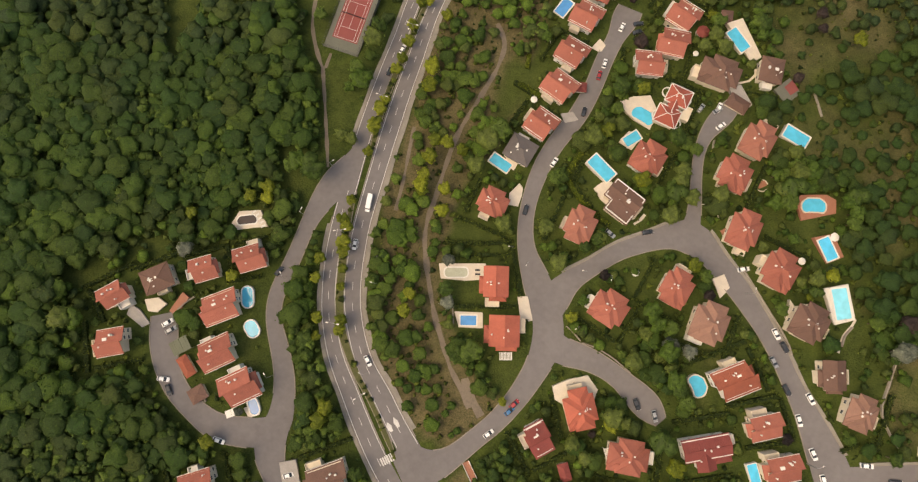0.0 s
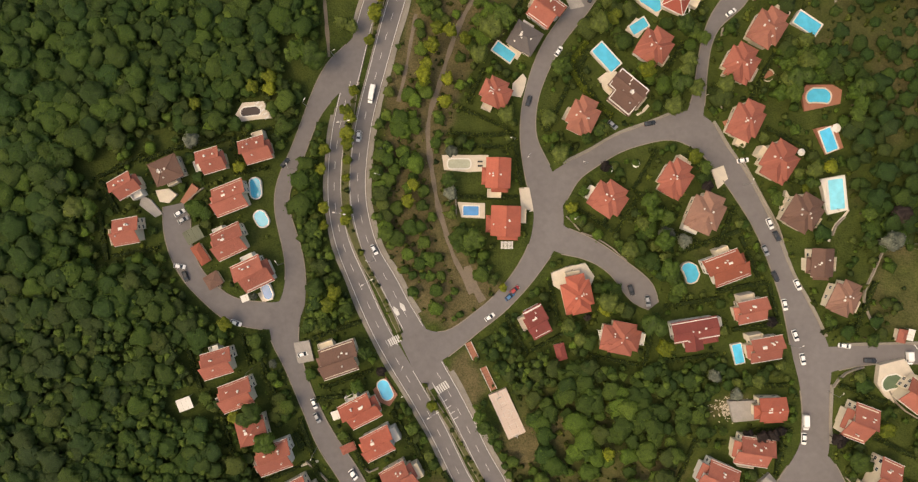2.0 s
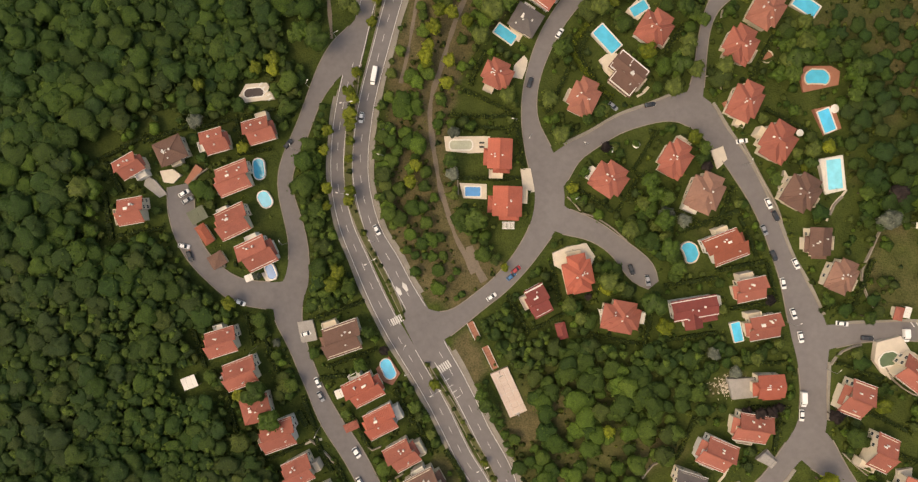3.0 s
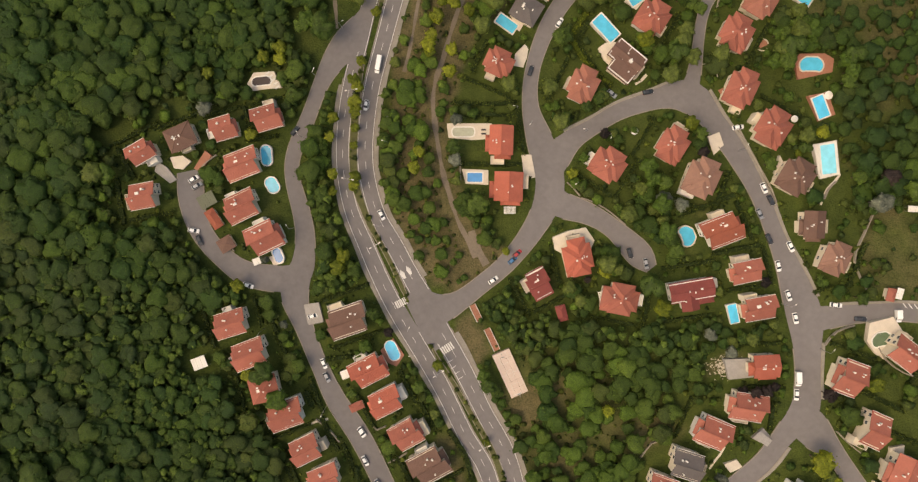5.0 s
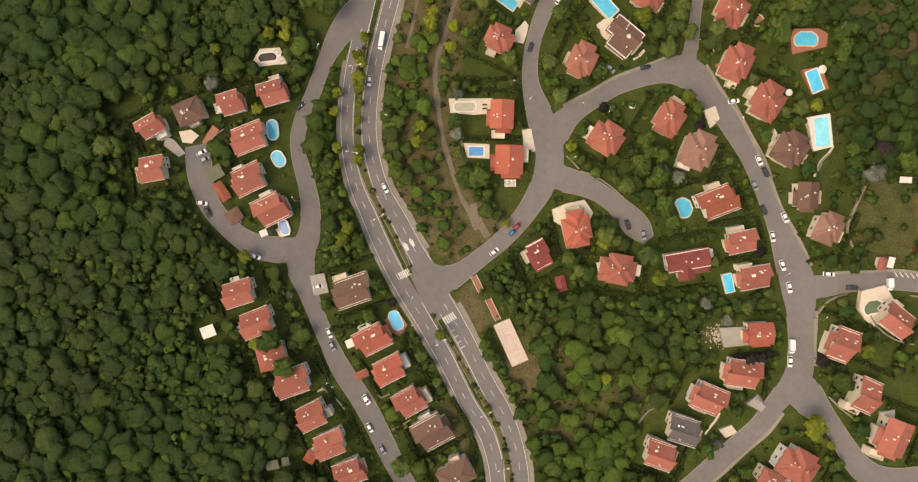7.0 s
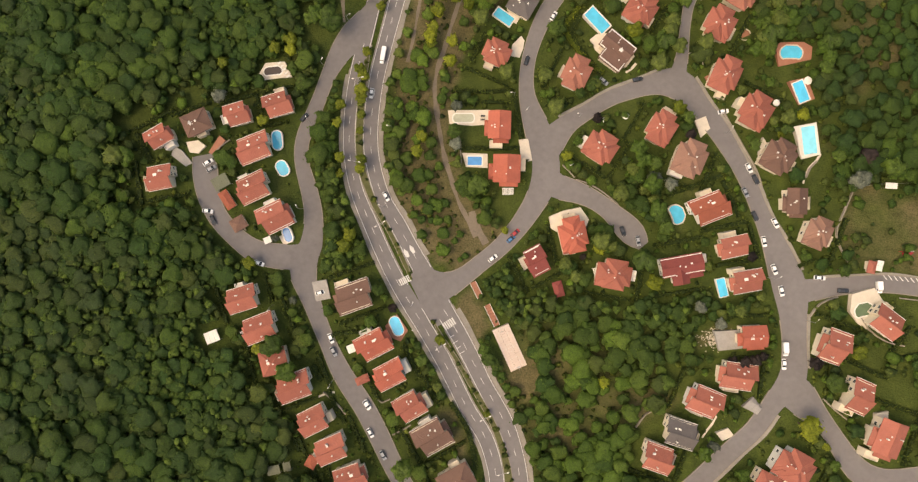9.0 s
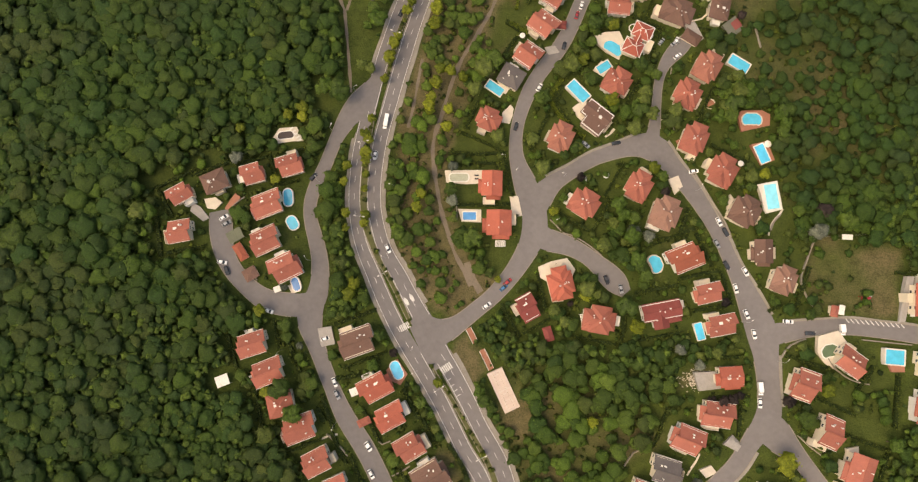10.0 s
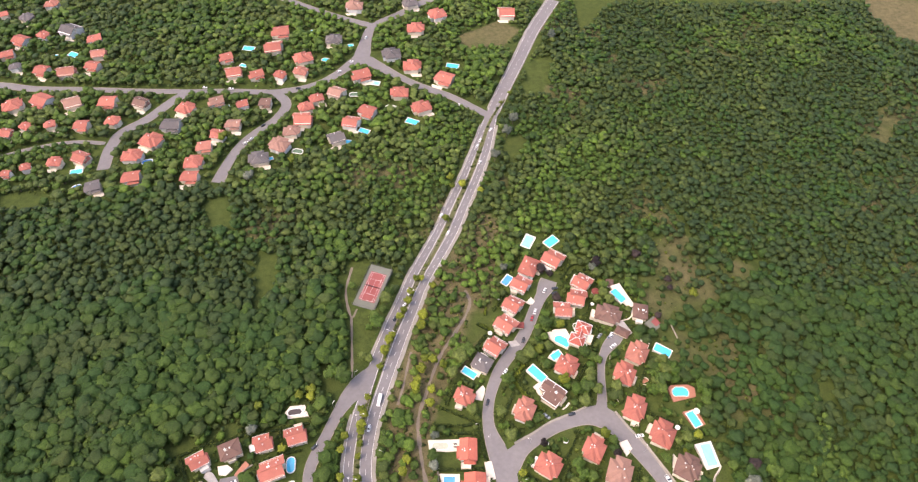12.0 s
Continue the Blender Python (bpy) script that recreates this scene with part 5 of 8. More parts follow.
def block_run(name, pts, half, height, mat, label, category, step=2.0, rough=0.0):
    """A free-standing run along a line, with its foot in the ground."""
    line = smooth_line(pts, step)
    line = np.c_[line[:, :2], np.zeros(len(line))]
    r = np.random.default_rng(len(pts) * 7 + int(abs(pts[0][0]) * 10))
    half = np.full(len(line), half) * (1 + rough * r.uniform(-0.3, 0.3, len(line)))
    me = ribbon(name, line, -half, half, height, mat, 3, height + 0.6)
    if rough:
        co = np.zeros(len(me.vertices) * 3)
        me.vertices.foreach_get("co", co)
        co = co.reshape(-1, 3)
        co += r.uniform(-0.12, 0.12, co.shape)
        me.vertices.foreach_set("co", co.ravel())
    ob = tagged(new(name, me), label, category)
    for p in line:
        clear_disc(p[0], p[1], half[0] + 0.6)
    return ob, line, half


def wall(pts):
    line = smooth_line(pts, 1.5)
    free = [not on_other("", p[0], p[1], 0.5) for p in line]
    for a, b in runs(free):
        if b - a > 3:
            wall_run([tuple(p[:2]) for p in line[a:b:2]])


def wall_run(pts):
    ob, line, half = block_run("garden_wall", pts, 0.16, 1.1, STONE, "pale rendered garden wall along the plot", "wall")
    cap = new("coping", ribbon("coping", line, -half - 0.07, half + 0.07, 1.2, KERB, 2, 0.1))
    cap.parent = ob


def hedge(width, pts, mat=None, label="clipped green garden hedge on the lawn"):
    """A clipped hedge: a core with leaf clumps over it."""
    ob, line, half = block_run("hedge", pts, width / 2, 1.3, mat or HEDGE, label, "hedge", 1.0, 0.4)
    r = np.random.default_rng(int(abs(line[0, 0]) * 100))
    n = int(len(line) * 26)
    k = r.integers(len(line), size=n)
    u = r.uniform(-1, 1, n)
    p = line[k, :2] + across(line)[k] * (u * half[k])[:, None] + r.uniform(-0.6, 0.6, (n, 2))
    z = gz(p[:, 0], p[:, 1]) + r.uniform(0.9, 1.55, n)
    c = np.c_[p, z]
    a, b = r.normal(size=(n, 3)) * 0.2, r.normal(size=(n, 3)) * 0.2
    v = np.stack([c + a, c + b, c - a, c - b], 1).reshape(-1, 3)
    leaves = new("foliage", quads_mesh("foliage", v, np.arange(4 * n).reshape(-1, 4), mat or HEDGE, np.repeat(r.uniform(0, 1, n), 4)))
    leaves.parent = ob


def lime_hedge(width, pts):
    hedge(width, pts, LEAFLIME, "yellow-green clipped hedge along the garden edge")


def fence(pts):
    line = smooth_line(pts, 3.0)
    e = empty_at("wire_fence", line[0, 0], line[0, 1], 0, 0)
    tagged(e, "low wire fence with thin metal posts round the field", "fence")
    bm = bmesh.new()
    for a, b in zip(line[:-1], line[1:]):
        for h in (0.5, 1.1):
            bar(bm, (a[0] - line[0, 0], a[1] - line[0, 1], hz(*a[:2]) + h), (b[0] - line[0, 0], b[1] - line[0, 1], hz(*b[:2]) + h), 0.05, 0.05)
    part("wire", bm, METAL, e)
    bm = bmesh.new()
    box(bm, 0, 0, -0.3, 0.1, 0.1, 1.6)
    me = bpy.data.meshes.new("post")
    bm.to_mesh(me)
    bm.free()
    me.materials.append(METAL)
    for p in line:
        shared("post", me, e, pose(p[0] - line[0, 0], p[1] - line[0, 1], hz(*p[:2])))


def walkway(pts):
    """A stepped red tiled footpath between low side walls."""
    (x1, y1), (x2, y2) = pts[0][:2], pts[-1][:2]
    x, y = (x1 + x2) / 2, (y1 + y2) / 2
    length, rot = math.hypot(x2 - x1, y2 - y1), math.degrees(math.atan2(y2 - y1, x2 - x1))
    e = empty_at("covered_walkway", x, y, hz(x, y), rot)
    tagged(e, "narrow red tiled footway stepping down the slope", "walkway")
    clear_rect(x, y, rot, length + 1, 4)
    n = max(3, int(length / 1.2))
    drop = hz(x2, y2) - hz(x1, y1)
    for i in range(n):
        u = (i + 0.5) / n - 0.5
        bm = bmesh.new()
        box(bm, u * length, 0, u * drop - 0.4, length / n - 0.03, 2.3, 0.62 + 0.02 * (i % 2), bevel=0.02)
        part("step", bm, TERRA, e)
    for s in (-1, 1):
        bm = bmesh.new()
        bar(bm, (-length / 2, s * 1.25, -drop / 2 + 0.4), (length / 2, s * 1.25, drop / 2 + 0.4), 0.18, 0.7)
        part("side_wall", bm, WHITE, e)


def shed(x, y, rot, w, d, colour, height):
    e = empty_at("outbuilding", x, y, hz(x, y) - 0.3, rot)
    tagged(e, f"small outbuilding with {ROOFWORD[colour]} tiled roof", "shed")
    clear_rect(x, y, rot, w + 1, d + 1)
    bm = bmesh.new()
    box(bm, 0, 0, 0, w - 0.6, d - 0.6, height)
    part("wall", bm, PLASTER, e)
    v, f, ridges = roof_block(0, 0, w - 0.6, d - 0.6, height, min(w, d) * 0.17, "hip", 0.4)
    r = new("roof", mesh_of("roof", v, f, ROOFS[colour]))
    r.parent = e
    shared("window", WINDOW, e, pose(0, -d / 2 + 0.28, height * 0.55))


HEDGEROOF = weathered("green_sheet_roof", (0.115, 0.125, 0.085), 0.7, 0.2, 0.3, 3)


def canopy(x, y, rot, w, d, mat, word):
    e = empty_at("canopy", x, y, hz(x, y), rot)
    tagged(e, f"{word} ribbed sheet canopy on slim posts", "canopy")
    clear_rect(x, y, rot, w + 1, d + 1)
    n = max(3, int(w / 0.9))
    for i in range(n):
        bm = bmesh.new()
        box(bm, (i + 0.5) / n * w - w / 2, 0, 2.5 + 0.05 * (i % 2), w / n - 0.03, d, 0.08)
        part("roof_sheet", bm, mat, e)
    for sx in (-1, 1):
        for sy in (-1, 1):
            bm = bmesh.new()
            box(bm, sx * (w / 2 - 0.2), sy * (d / 2 - 0.2), -0.6, 0.12, 0.12, 3.1)
            part("post", bm, METAL, e)


def pergola(x, y, rot, w, d, n):
    """White slats on beams and four posts."""
    e = empty_at("pergola", x, y, hz(x, y), rot)
    tagged(e, "white slatted timber pergola against the house", "pergola")
    clear_rect(x, y, rot, w + 0.5, d + 0.5)
    for i in range(n):
        bm = bmesh.new()
        box(bm, ((i + 0.5) / n - 0.5) * w, 0, 2.75, w / n * 0.62, d, 0.14)
        part("slat", bm, WHITE, e)
    for sy in (-1, 1):
        bm = bmesh.new()
        box(bm, 0, sy * (d / 2 - 0.3), 2.55, w, 0.16, 0.2)
        part("beam", bm, WHITE, e)
        for sx in (-1, 1):
            bm = bmesh.new()
            box(bm, sx * (w / 2 - 0.2), sy * (d / 2 - 0.3), -1.2, 0.16, 0.16, 3.75)
            part("post", bm, WHITE, e)


def gazebo(x, y, r):
    """An eight-sided garden house with a pointed roof."""
    e = empty_at("gazebo", x, y, hz(x, y), 0)
    tagged(e, "round garden gazebo with a dark maroon roof", "gazebo")
    clear_disc(x, y, r + 0.8)
    bm = bmesh.new()
    bmesh.ops.create_cone(bm, cap_ends=True, segments=10, radius1=r, radius2=0.15, depth=1.1, matrix=Matrix.Translation((0, 0, 3.1)))
    part("roof", bm, ROOFS["maroon"], e)
    bm = bmesh.new()
    bmesh.ops.create_cone(bm, cap_ends=True, segments=10, radius1=r * 0.9, radius2=r * 0.9, depth=1.0, matrix=Matrix.Translation((0, 0, -0.3)))
    part("floor", bm, GREYSTONE, e)
    for i in range(8):
        a = i * math.pi / 4
        bm = bmesh.new()
        box(bm, r * 0.8 * math.cos(a), r * 0.8 * math.sin(a), 0.2, 0.14, 0.14, 2.4)
        part("post", bm, WOOD, e)


def parking_bays(p, q, n, depth):
    """White slanting bay lines painted along a kerb."""
    for i in range(n):
        u = (i + 0.5) / n
        x, y = p[0] + (q[0] - p[0]) * u, p[1] + (q[1] - p[1]) * u
        road_mark(x, y, math.degrees(math.atan2(q[1] - p[1], q[0] - p[0])), [(-0.9, depth / 2), (-0.45, depth / 2), (0.9, -depth / 2), (0.45, -depth / 2)], "white slanting parking line painted beside the kerb")


def tennis_court(x, y, rot, w, d):
    z = rect_top(x, y, rot, w, d) + 0.1
    e = empty_at("tennis_court", x, y, z, rot)
    tagged(e, "red tennis court with grey surround inside a mesh fence", "tennis court")
    clear_rect(x, y, rot, w + 2, d + 2)
    bm = bmesh.new()
    box(bm, 0, 0, -2.5, w, d, 2.5)
    part("surround", bm, COURTGREY, e)
    cl, cw = 23.77 * w / 36.5, 10.97 * w / 36.5
    bm = bmesh.new()
    box(bm, 0, 0, 0.0, cl + 1.2, cw + 1.2, 0.02)
    part("playing_surface", bm, COURT, e)
    bm = bmesh.new()
    for yy in (-cw / 2, cw / 2, -cw * 0.375, cw * 0.375):
        box(bm, 0, yy, 0.02, cl, 0.12, 0.012)
    for xx, ln in ((-cl / 2, cw), (cl / 2, cw), (-cl * 0.27, cw * 0.75), (cl * 0.27, cw * 0.75)):
        box(bm, xx, 0, 0.02, 0.12, ln - 0.14, 0.011)
    box(bm, 0, 0, 0.02, cl * 0.54 - 0.14, 0.1, 0.01)
    part("court_line", bm, PAINT, e)
    bm = bmesh.new()
    box(bm, 0, 0, 0.15, 0.04, cw + 0.6, 0.85)
    part("net", bm, DARKMETAL, e)
    bm = bmesh.new()
    for h in (0.1, 1.5, 3.0):
        for s in (-1, 1):
            bar(bm, (-w / 2, s * d / 2, h), (w / 2, s * d / 2, h), 0.07, 0.07)
            bar(bm, (s * w / 2, -d / 2, h), (s * w / 2, d / 2, h), 0.07, 0.07)
    part("fence_rail", bm, DARKMETAL, e)
    for i in range(11):
        for s in (-1, 1):
            bm = bmesh.new()
            box(bm, (i / 10 - 0.5) * w, s * d / 2, -0.4, 0.09, 0.09, 3.5)
            part("fence_post", bm, DARKMETAL, e)


def ball_court(x, y, rot, w, d):
    z = rect_top(x, y, rot, w, d) + 0.08
    e = empty_at("basketball_court", x, y, z, rot)
    tagged(e, "pale pinkish concrete basketball court with worn lines", "basketball court")
    clear_rect(x, y, rot, w + 1.5, d + 1.5)
    n, m = 6, 3
    for i in range(n):
        for j in range(m):
            bm = bmesh.new()
            box(bm, ((i + 0.5) / n - 0.5) * w, ((j + 0.5) / m - 0.5) * d, -2.5, w / n - 0.03, d / m - 0.03, 2.5 - 0.006 * ((i + j) % 3))
            part("slab", bm, PAD, e)
    bm = bmesh.new()
    lx, ly = w * 0.46, d * 0.44
    for s in (-1, 1):
        box(bm, 0, s * ly, 0.004, 2 * lx, 0.1, 0.012)
        box(bm, s * lx, 0, 0.004, 0.1, 2 * ly - 0.12, 0.011)
        box(bm, s * (lx - 4.2), 0, 0.004, 0.1, 3.4, 0.010)
        for q in (-1, 1):
            box(bm, s * (lx - 2.1), q * 1.7, 0.004, 4.1, 0.1, 0.009)
    box(bm, 0, 0, 0.004, 0.1, 2 * ly - 0.12, 0.008)
    for i in range(20):
        a = i / 20 * 2 * math.pi
        box(bm, 1.6 * math.cos(a), 1.6 * math.sin(a), 0.004, 0.1, 0.52, 0.014, a)
    part("court_line", bm, PAINT, e)
    for s in (-1, 1):
        bm = bmesh.new()
        box(bm, s * (w / 2 - 0.3), 0, 0, 0.16, 0.16, 3.2)
        bar(bm, (s * (w / 2 - 0.3), 0, 3.2), (s * (w / 2 - 1.4), 0, 3.3), 0.12, 0.12)
        hoop = part("hoop_post", bm, METAL, e)
        bm = bmesh.new()
        box(bm, s * (w / 2 - 1.45), 0, 2.8, 0.06, 1.6, 1.0)
        part("backboard", bm, WHITE, hoop)


def parasol(x, y, r=1.5):
    e = empty_at("parasol", x, y, hz(x, y), 0)
    tagged(e, "open white garden parasol on a pole", "parasol")
    n = 8
    v = [(r * math.cos(a), r * math.sin(a), 2.3) for a in np.arange(n) / n * 2 * np.pi] + [(0, 0, 2.75)]
    v += [(p, q, z - 0.04) for p, q, z in v]
    f = [(i, (i + 1) % n, n) for i in range(n)] + [((i + 1) % n + n + 1, i + n + 1, 2 * n + 1) for i in range(n)] + [(i, i + n + 1, (i + 1) % n + n + 1, (i + 1) % n) for i in range(n)]
    c = new("canopy", mesh_of("canopy", v, f, WHITE))
    c.parent = e
    bm = bmesh.new()
    box(bm, 0, 0, -0.3, 0.08, 0.08, 3.0)
    box(bm, 0, 0, -0.3, 0.6, 0.6, 0.4)
    part("pole", bm, METAL, e)


def lounger(x, y, angle, colour):
    """A reclining garden bed on four legs."""
    mat = {"white": WHITE, "dark": DARKMETAL, "wood": WOOD}[colour]
    z = hz(x, y)
    for poly, top in SLABS:
        if inside(poly, x, y):
            z = max(z, top)
    e = empty_at("sun_lounger", x, y, z, -angle)
    tagged(e, f"{colour} reclining sun lounger on the pool terrace", "sun lounger", "poolside loungers")
    bm = bmesh.new()
    for sx in (-0.3, 0.3):
        box(bm, 0, sx, 0.27, 1.95, 0.06, 0.07)
    for sy in (-0.94, 0.94):
        box(bm, sy, 0, 0.27, 0.06, 0.54, 0.07)
    part("frame", bm, mat, e)
    bm = bmesh.new()
    box(bm, 0.3, 0, 0.345, 1.25, 0.6, 0.09, bevel=0.03)
    part("mattress", bm, mat if colour == "dark" else WHITE, e)
    bm = bmesh.new()
    box(bm, 0, 0, 0, 0.72, 0.6, 0.09, bevel=0.03)
    part("backrest", bm, mat if colour == "dark" else WHITE, e).matrix_basis = pose(-0.62, 0, 0.5, 0, 32, 0)
    for sx in (-0.85, 0.85):
        for sy in (-0.29, 0.29):
            bm = bmesh.new()
            box(bm, sx, sy, -0.05, 0.06, 0.06, 0.33)
            part("leg", bm, mat, e)


def zebra(x, y, rot, w, d):
    e = empty_at("zebra_crossing", x, y, hz(x, y), rot)
    tagged(e, "worn white zebra crossing stripes across the carriageway", "road marking", kind="structure")
    n = 6
    for i in range(n):
        u = ((i + 0.5) / n - 0.5) * w
        bm = bmesh.new()
        c, s = math.cos(radians(rot)), math.sin(radians(rot))
        vs = []
        for du, dv in ((-0.28, -d / 2), (0.28, -d / 2), (0.28, d / 2), (-0.28, d / 2)):
            px, py = u + du, dv * 0.8
            gx, gy = x + px * c - py * s, y + px * s + py * c
            vs.append(bm.verts.new((px, py, hz(gx, gy) - hz(x, y) + 0.22)))
        bm.faces.new(vs)
        part("stripe", bm, PAINT, e)


def street_lamp(x, y):
    rnd = random.Random(int(x * 11 + y))
    e = empty_at("street_lamp", x, y, hz(x, y) - 0.2, rnd.uniform(0, 360))
    tagged(e, "slim grey street lamp with a short arm", "street lamp", "street lamps")
    bm = bmesh.new()
    bmesh.ops.create_cone(bm, segments=8, radius1=0.12, radius2=0.06, depth=7.5, matrix=Matrix.Translation((0, 0, 3.75)))
    part("pole", bm, METAL, e)
    bm = bmesh.new()
    bar(bm, (0, 0, 7.4), (1.4, 0, 7.8), 0.08, 0.08)
    part("arm", bm, METAL, e)
    bm = bmesh.new()
    box(bm, 1.7, 0, 7.72, 0.75, 0.32, 0.16, bevel=0.04)
    part("lamp_head", bm, WHITE, e)


def twin_lamp(x, y, turn):
    """A mast in the median with an arm over each carriageway."""
    e = empty_at("twin_street_lamp", x, y, hz(x, y) + 0.1, turn)
    tagged(e, "grey lamp mast with two arms in the planted median", "street lamp", "median lamps")
    bm = bmesh.new()
    bmesh.ops.create_cone(bm, cap_ends=True, segments=8, radius1=0.14, radius2=0.07, depth=9.0, matrix=Matrix.Translation((0, 0, 4.5)))
    part("pole", bm, METAL, e)
    for side in (-1, 1):
        bm = bmesh.new()
        bar(bm, (0, 0, 8.8), (side * 1.6, 0, 9.3), 0.09, 0.09)
        arm = part("arm", bm, METAL, e)
        bm = bmesh.new()
        box(bm, side * 2.0, 0, 9.22, 0.95, 0.42, 0.18, bevel=0.05)
        part("lamp_head", bm, WHITE, arm)


def road_mark(x, y, rot, shape, label):
    """Paint laid on the asphalt."""
    c, s = math.cos(radians(rot)), math.sin(radians(rot))
    pts = [(x + u * c - v * s, y + u * s + v * c) for u, v in shape]
    z = max(road_z(*p) for p in pts)
    me = mesh_of("road_mark", [(px - x, py - y, hz(px, py) - hz(x, y)) for px, py in pts], [tuple(range(len(pts)))], PAINT)
    ob = new("road_mark", me)
    ob.location = (x, y, hz(x, y) + (z - max(hz(*p) for p in pts)) + 0.02)
    tagged(ob, label, "road marking", kind="structure")


def round_patio(x, y):
    """A small round garden seat place with a low stone ring."""
    z = hz(x, y)
    e = empty_at("round_patio", x, y, z, 0)
    tagged(e, "small round paved garden seat ringed by pale stone", "patio")
    clear_disc(x, y, 3.0)
    bm = bmesh.new()
    bmesh.ops.create_cone(bm, cap_ends=True, segments=20, radius1=2.1, radius2=2.1, depth=1.0, matrix=Matrix.Translation((0, 0, -0.35)))
    part("floor", bm, TERRA, e)
    for i in range(17):
        a = radians(20 + i * 18.5)
        bm = bmesh.new()
        box(bm, 2.25 * math.cos(a), 2.25 * math.sin(a), -0.5, 0.36, 0.70, 1.05 + 0.03 * (i % 3), a, 0.03)
        part("stone", bm, PAVING, e)


def garden_frame(x, y, rot):
    """A fenced kitchen bed with timber rails."""
    e = empty_at("garden_frame", x, y, hz(x, y), rot)
    tagged(e, "pale timber rails round a small lawn play bed", "garden frame")
    for p, q in (((-2.4, 3.0), (2.4, 3.4)), ((2.4, 3.4), (2.8, -3.0)), ((2.8, -3.0), (-1.4, -3.2)), ((0.3, 3.2), (0.3, -0.6))):
        bm = bmesh.new()
        bar(bm, (*p, 0.45 + hz(x + p[0], y + p[1]) - hz(x, y)), (*q, 0.45 + hz(x + q[0], y + q[1]) - hz(x, y)), 0.16, 0.9)
        part("rail", bm, COPING, e)


def play_set(x, y):
    e = empty_at("play_set", x, y, hz(x, y), 20)
    tagged(e, "red metal playground climbing frame on dry grass", "playground")
    red = CARPAINT["red"]
    for sx in (-1.5, 1.5):
        for sy in (-1.5, 1.5):
            bm = bmesh.new()
            box(bm, sx, sy, -0.3, 0.16, 0.16, 2.9)
            part("post", bm, red, e)
    for z in (1.2, 2.4):
        bm = bmesh.new()
        box(bm, 0, 0, z, 3.3, 3.3 - z, 0.12)
        part("deck", bm, red, e)
    bm = bmesh.new()
    bar(bm, (1.5, 0, 1.3), (4.0, 0, 0.1), 0.8, 0.08)
    part("slide", bm, WHITE, e)


def rubble(x, y, rot, w, d):
    r = np.random.default_rng(5)
    bm = bmesh.new()
    for i in range(300):
        s = r.uniform(0.15, 0.6)
        px, py = r.normal(0, w / 4.5), r.normal(0, d / 5)
        z = hz(x + px, y + py) - hz(x, y) + max(0, 0.7 - math.hypot(px / w, py / d) * 2) * r.uniform(0, 1)
        m = Matrix.Translation((px, py, z)) @ Euler(r.uniform(0, 3, 3)).to_matrix().to_4x4() @ Matrix.Diagonal((s, s * 0.8, s * 0.5, 1))
        bmesh.ops.create_cube(bm, size=1, matrix=m)
    me = bpy.data.meshes.new("rubble_heap")
    bm.to_mesh(me)
    bm.free()
    me.materials.append(PAVING)
    ob = new("rubble_heap", me)
    ob.location = (x, y, hz(x, y))
    tagged(ob, "heap of pale broken building rubble beside a house", "rubble", kind="stuff")
    clear_rect(x, y, rot, w, d)


# ---- vehicles ----
CARPAINT = {"white": gloss_paint("white_car_paint", (0.80, 0.80, 0.79)), "silver": gloss_paint("silver_car_paint", (0.34, 0.35, 0.36), 0.3, 0.5),
            "dark": gloss_paint("dark_car_paint", (0.035, 0.038, 0.045)), "red": gloss_paint("red_car_paint", (0.33, 0.035, 0.04)),
            "blue": gloss_paint("blue_car_paint", (0.03, 0.14, 0.30))}
LAMPGLASS = gloss_paint("lamp_glass", (0.6, 0.6, 0.58), 0.15)
TAILRED = gloss_paint("tail_lamp_red", (0.35, 0.02, 0.02), 0.2)


def lofted(sections, mat, name):
    """A body from cross sections (x, half width low, half width high, z low, z high)."""
    v, f = [], []
    for x, w1, w2, z1, z2 in sections:
        v += [(x, -w1, z1), (x, -w1 * 1.02, z1 + (z2 - z1) * 0.55), (x, -w2, z2), (x, w2, z2), (x, w1 * 1.02, z1 + (z2 - z1) * 0.55), (x, w1, z1)]
    for i in range(len(sections) - 1):
        for j in range(6):
            k = (j + 1) % 6
            f.append((6 * i + j, 6 * i + 6 + j, 6 * i + 6 + k, 6 * i + k))
    f += [(5, 4, 3, 2, 1, 0), tuple(range(len(v) - 6, len(v)))]
    me = mesh_of(name, v, f, mat)
    bm = bmesh.new()
    bm.from_mesh(me)
    bmesh.ops.recalc_face_normals(bm, faces=bm.faces[:])
    bm.to_mesh(me)
    bm.free()
    return me


def wheel_meshes():
    bm = bmesh.new()
    bmesh.ops.create_cone(bm, cap_ends=True, segments=14, radius1=0.32, radius2=0.32, depth=0.22, matrix=Matrix.Rotation(radians(90), 4, "X"))
    tyre = bpy.data.meshes.new("tyre")
    bm.to_mesh(tyre)
    bm.free()
    tyre.materials.append(RUBBER)
    bm = bmesh.new()
    bmesh.ops.create_cone(bm, cap_ends=True, segments=10, radius1=0.20, radius2=0.20, depth=0.24, matrix=Matrix.Rotation(radians(90), 4, "X"))
    rim = bpy.data.meshes.new("rim")
    bm.to_mesh(rim)
    bm.free()
    rim.materials.append(METAL)
    return tyre, rim


TYRE, RIM = wheel_meshes()
CARBODY, CARS = {}, {}


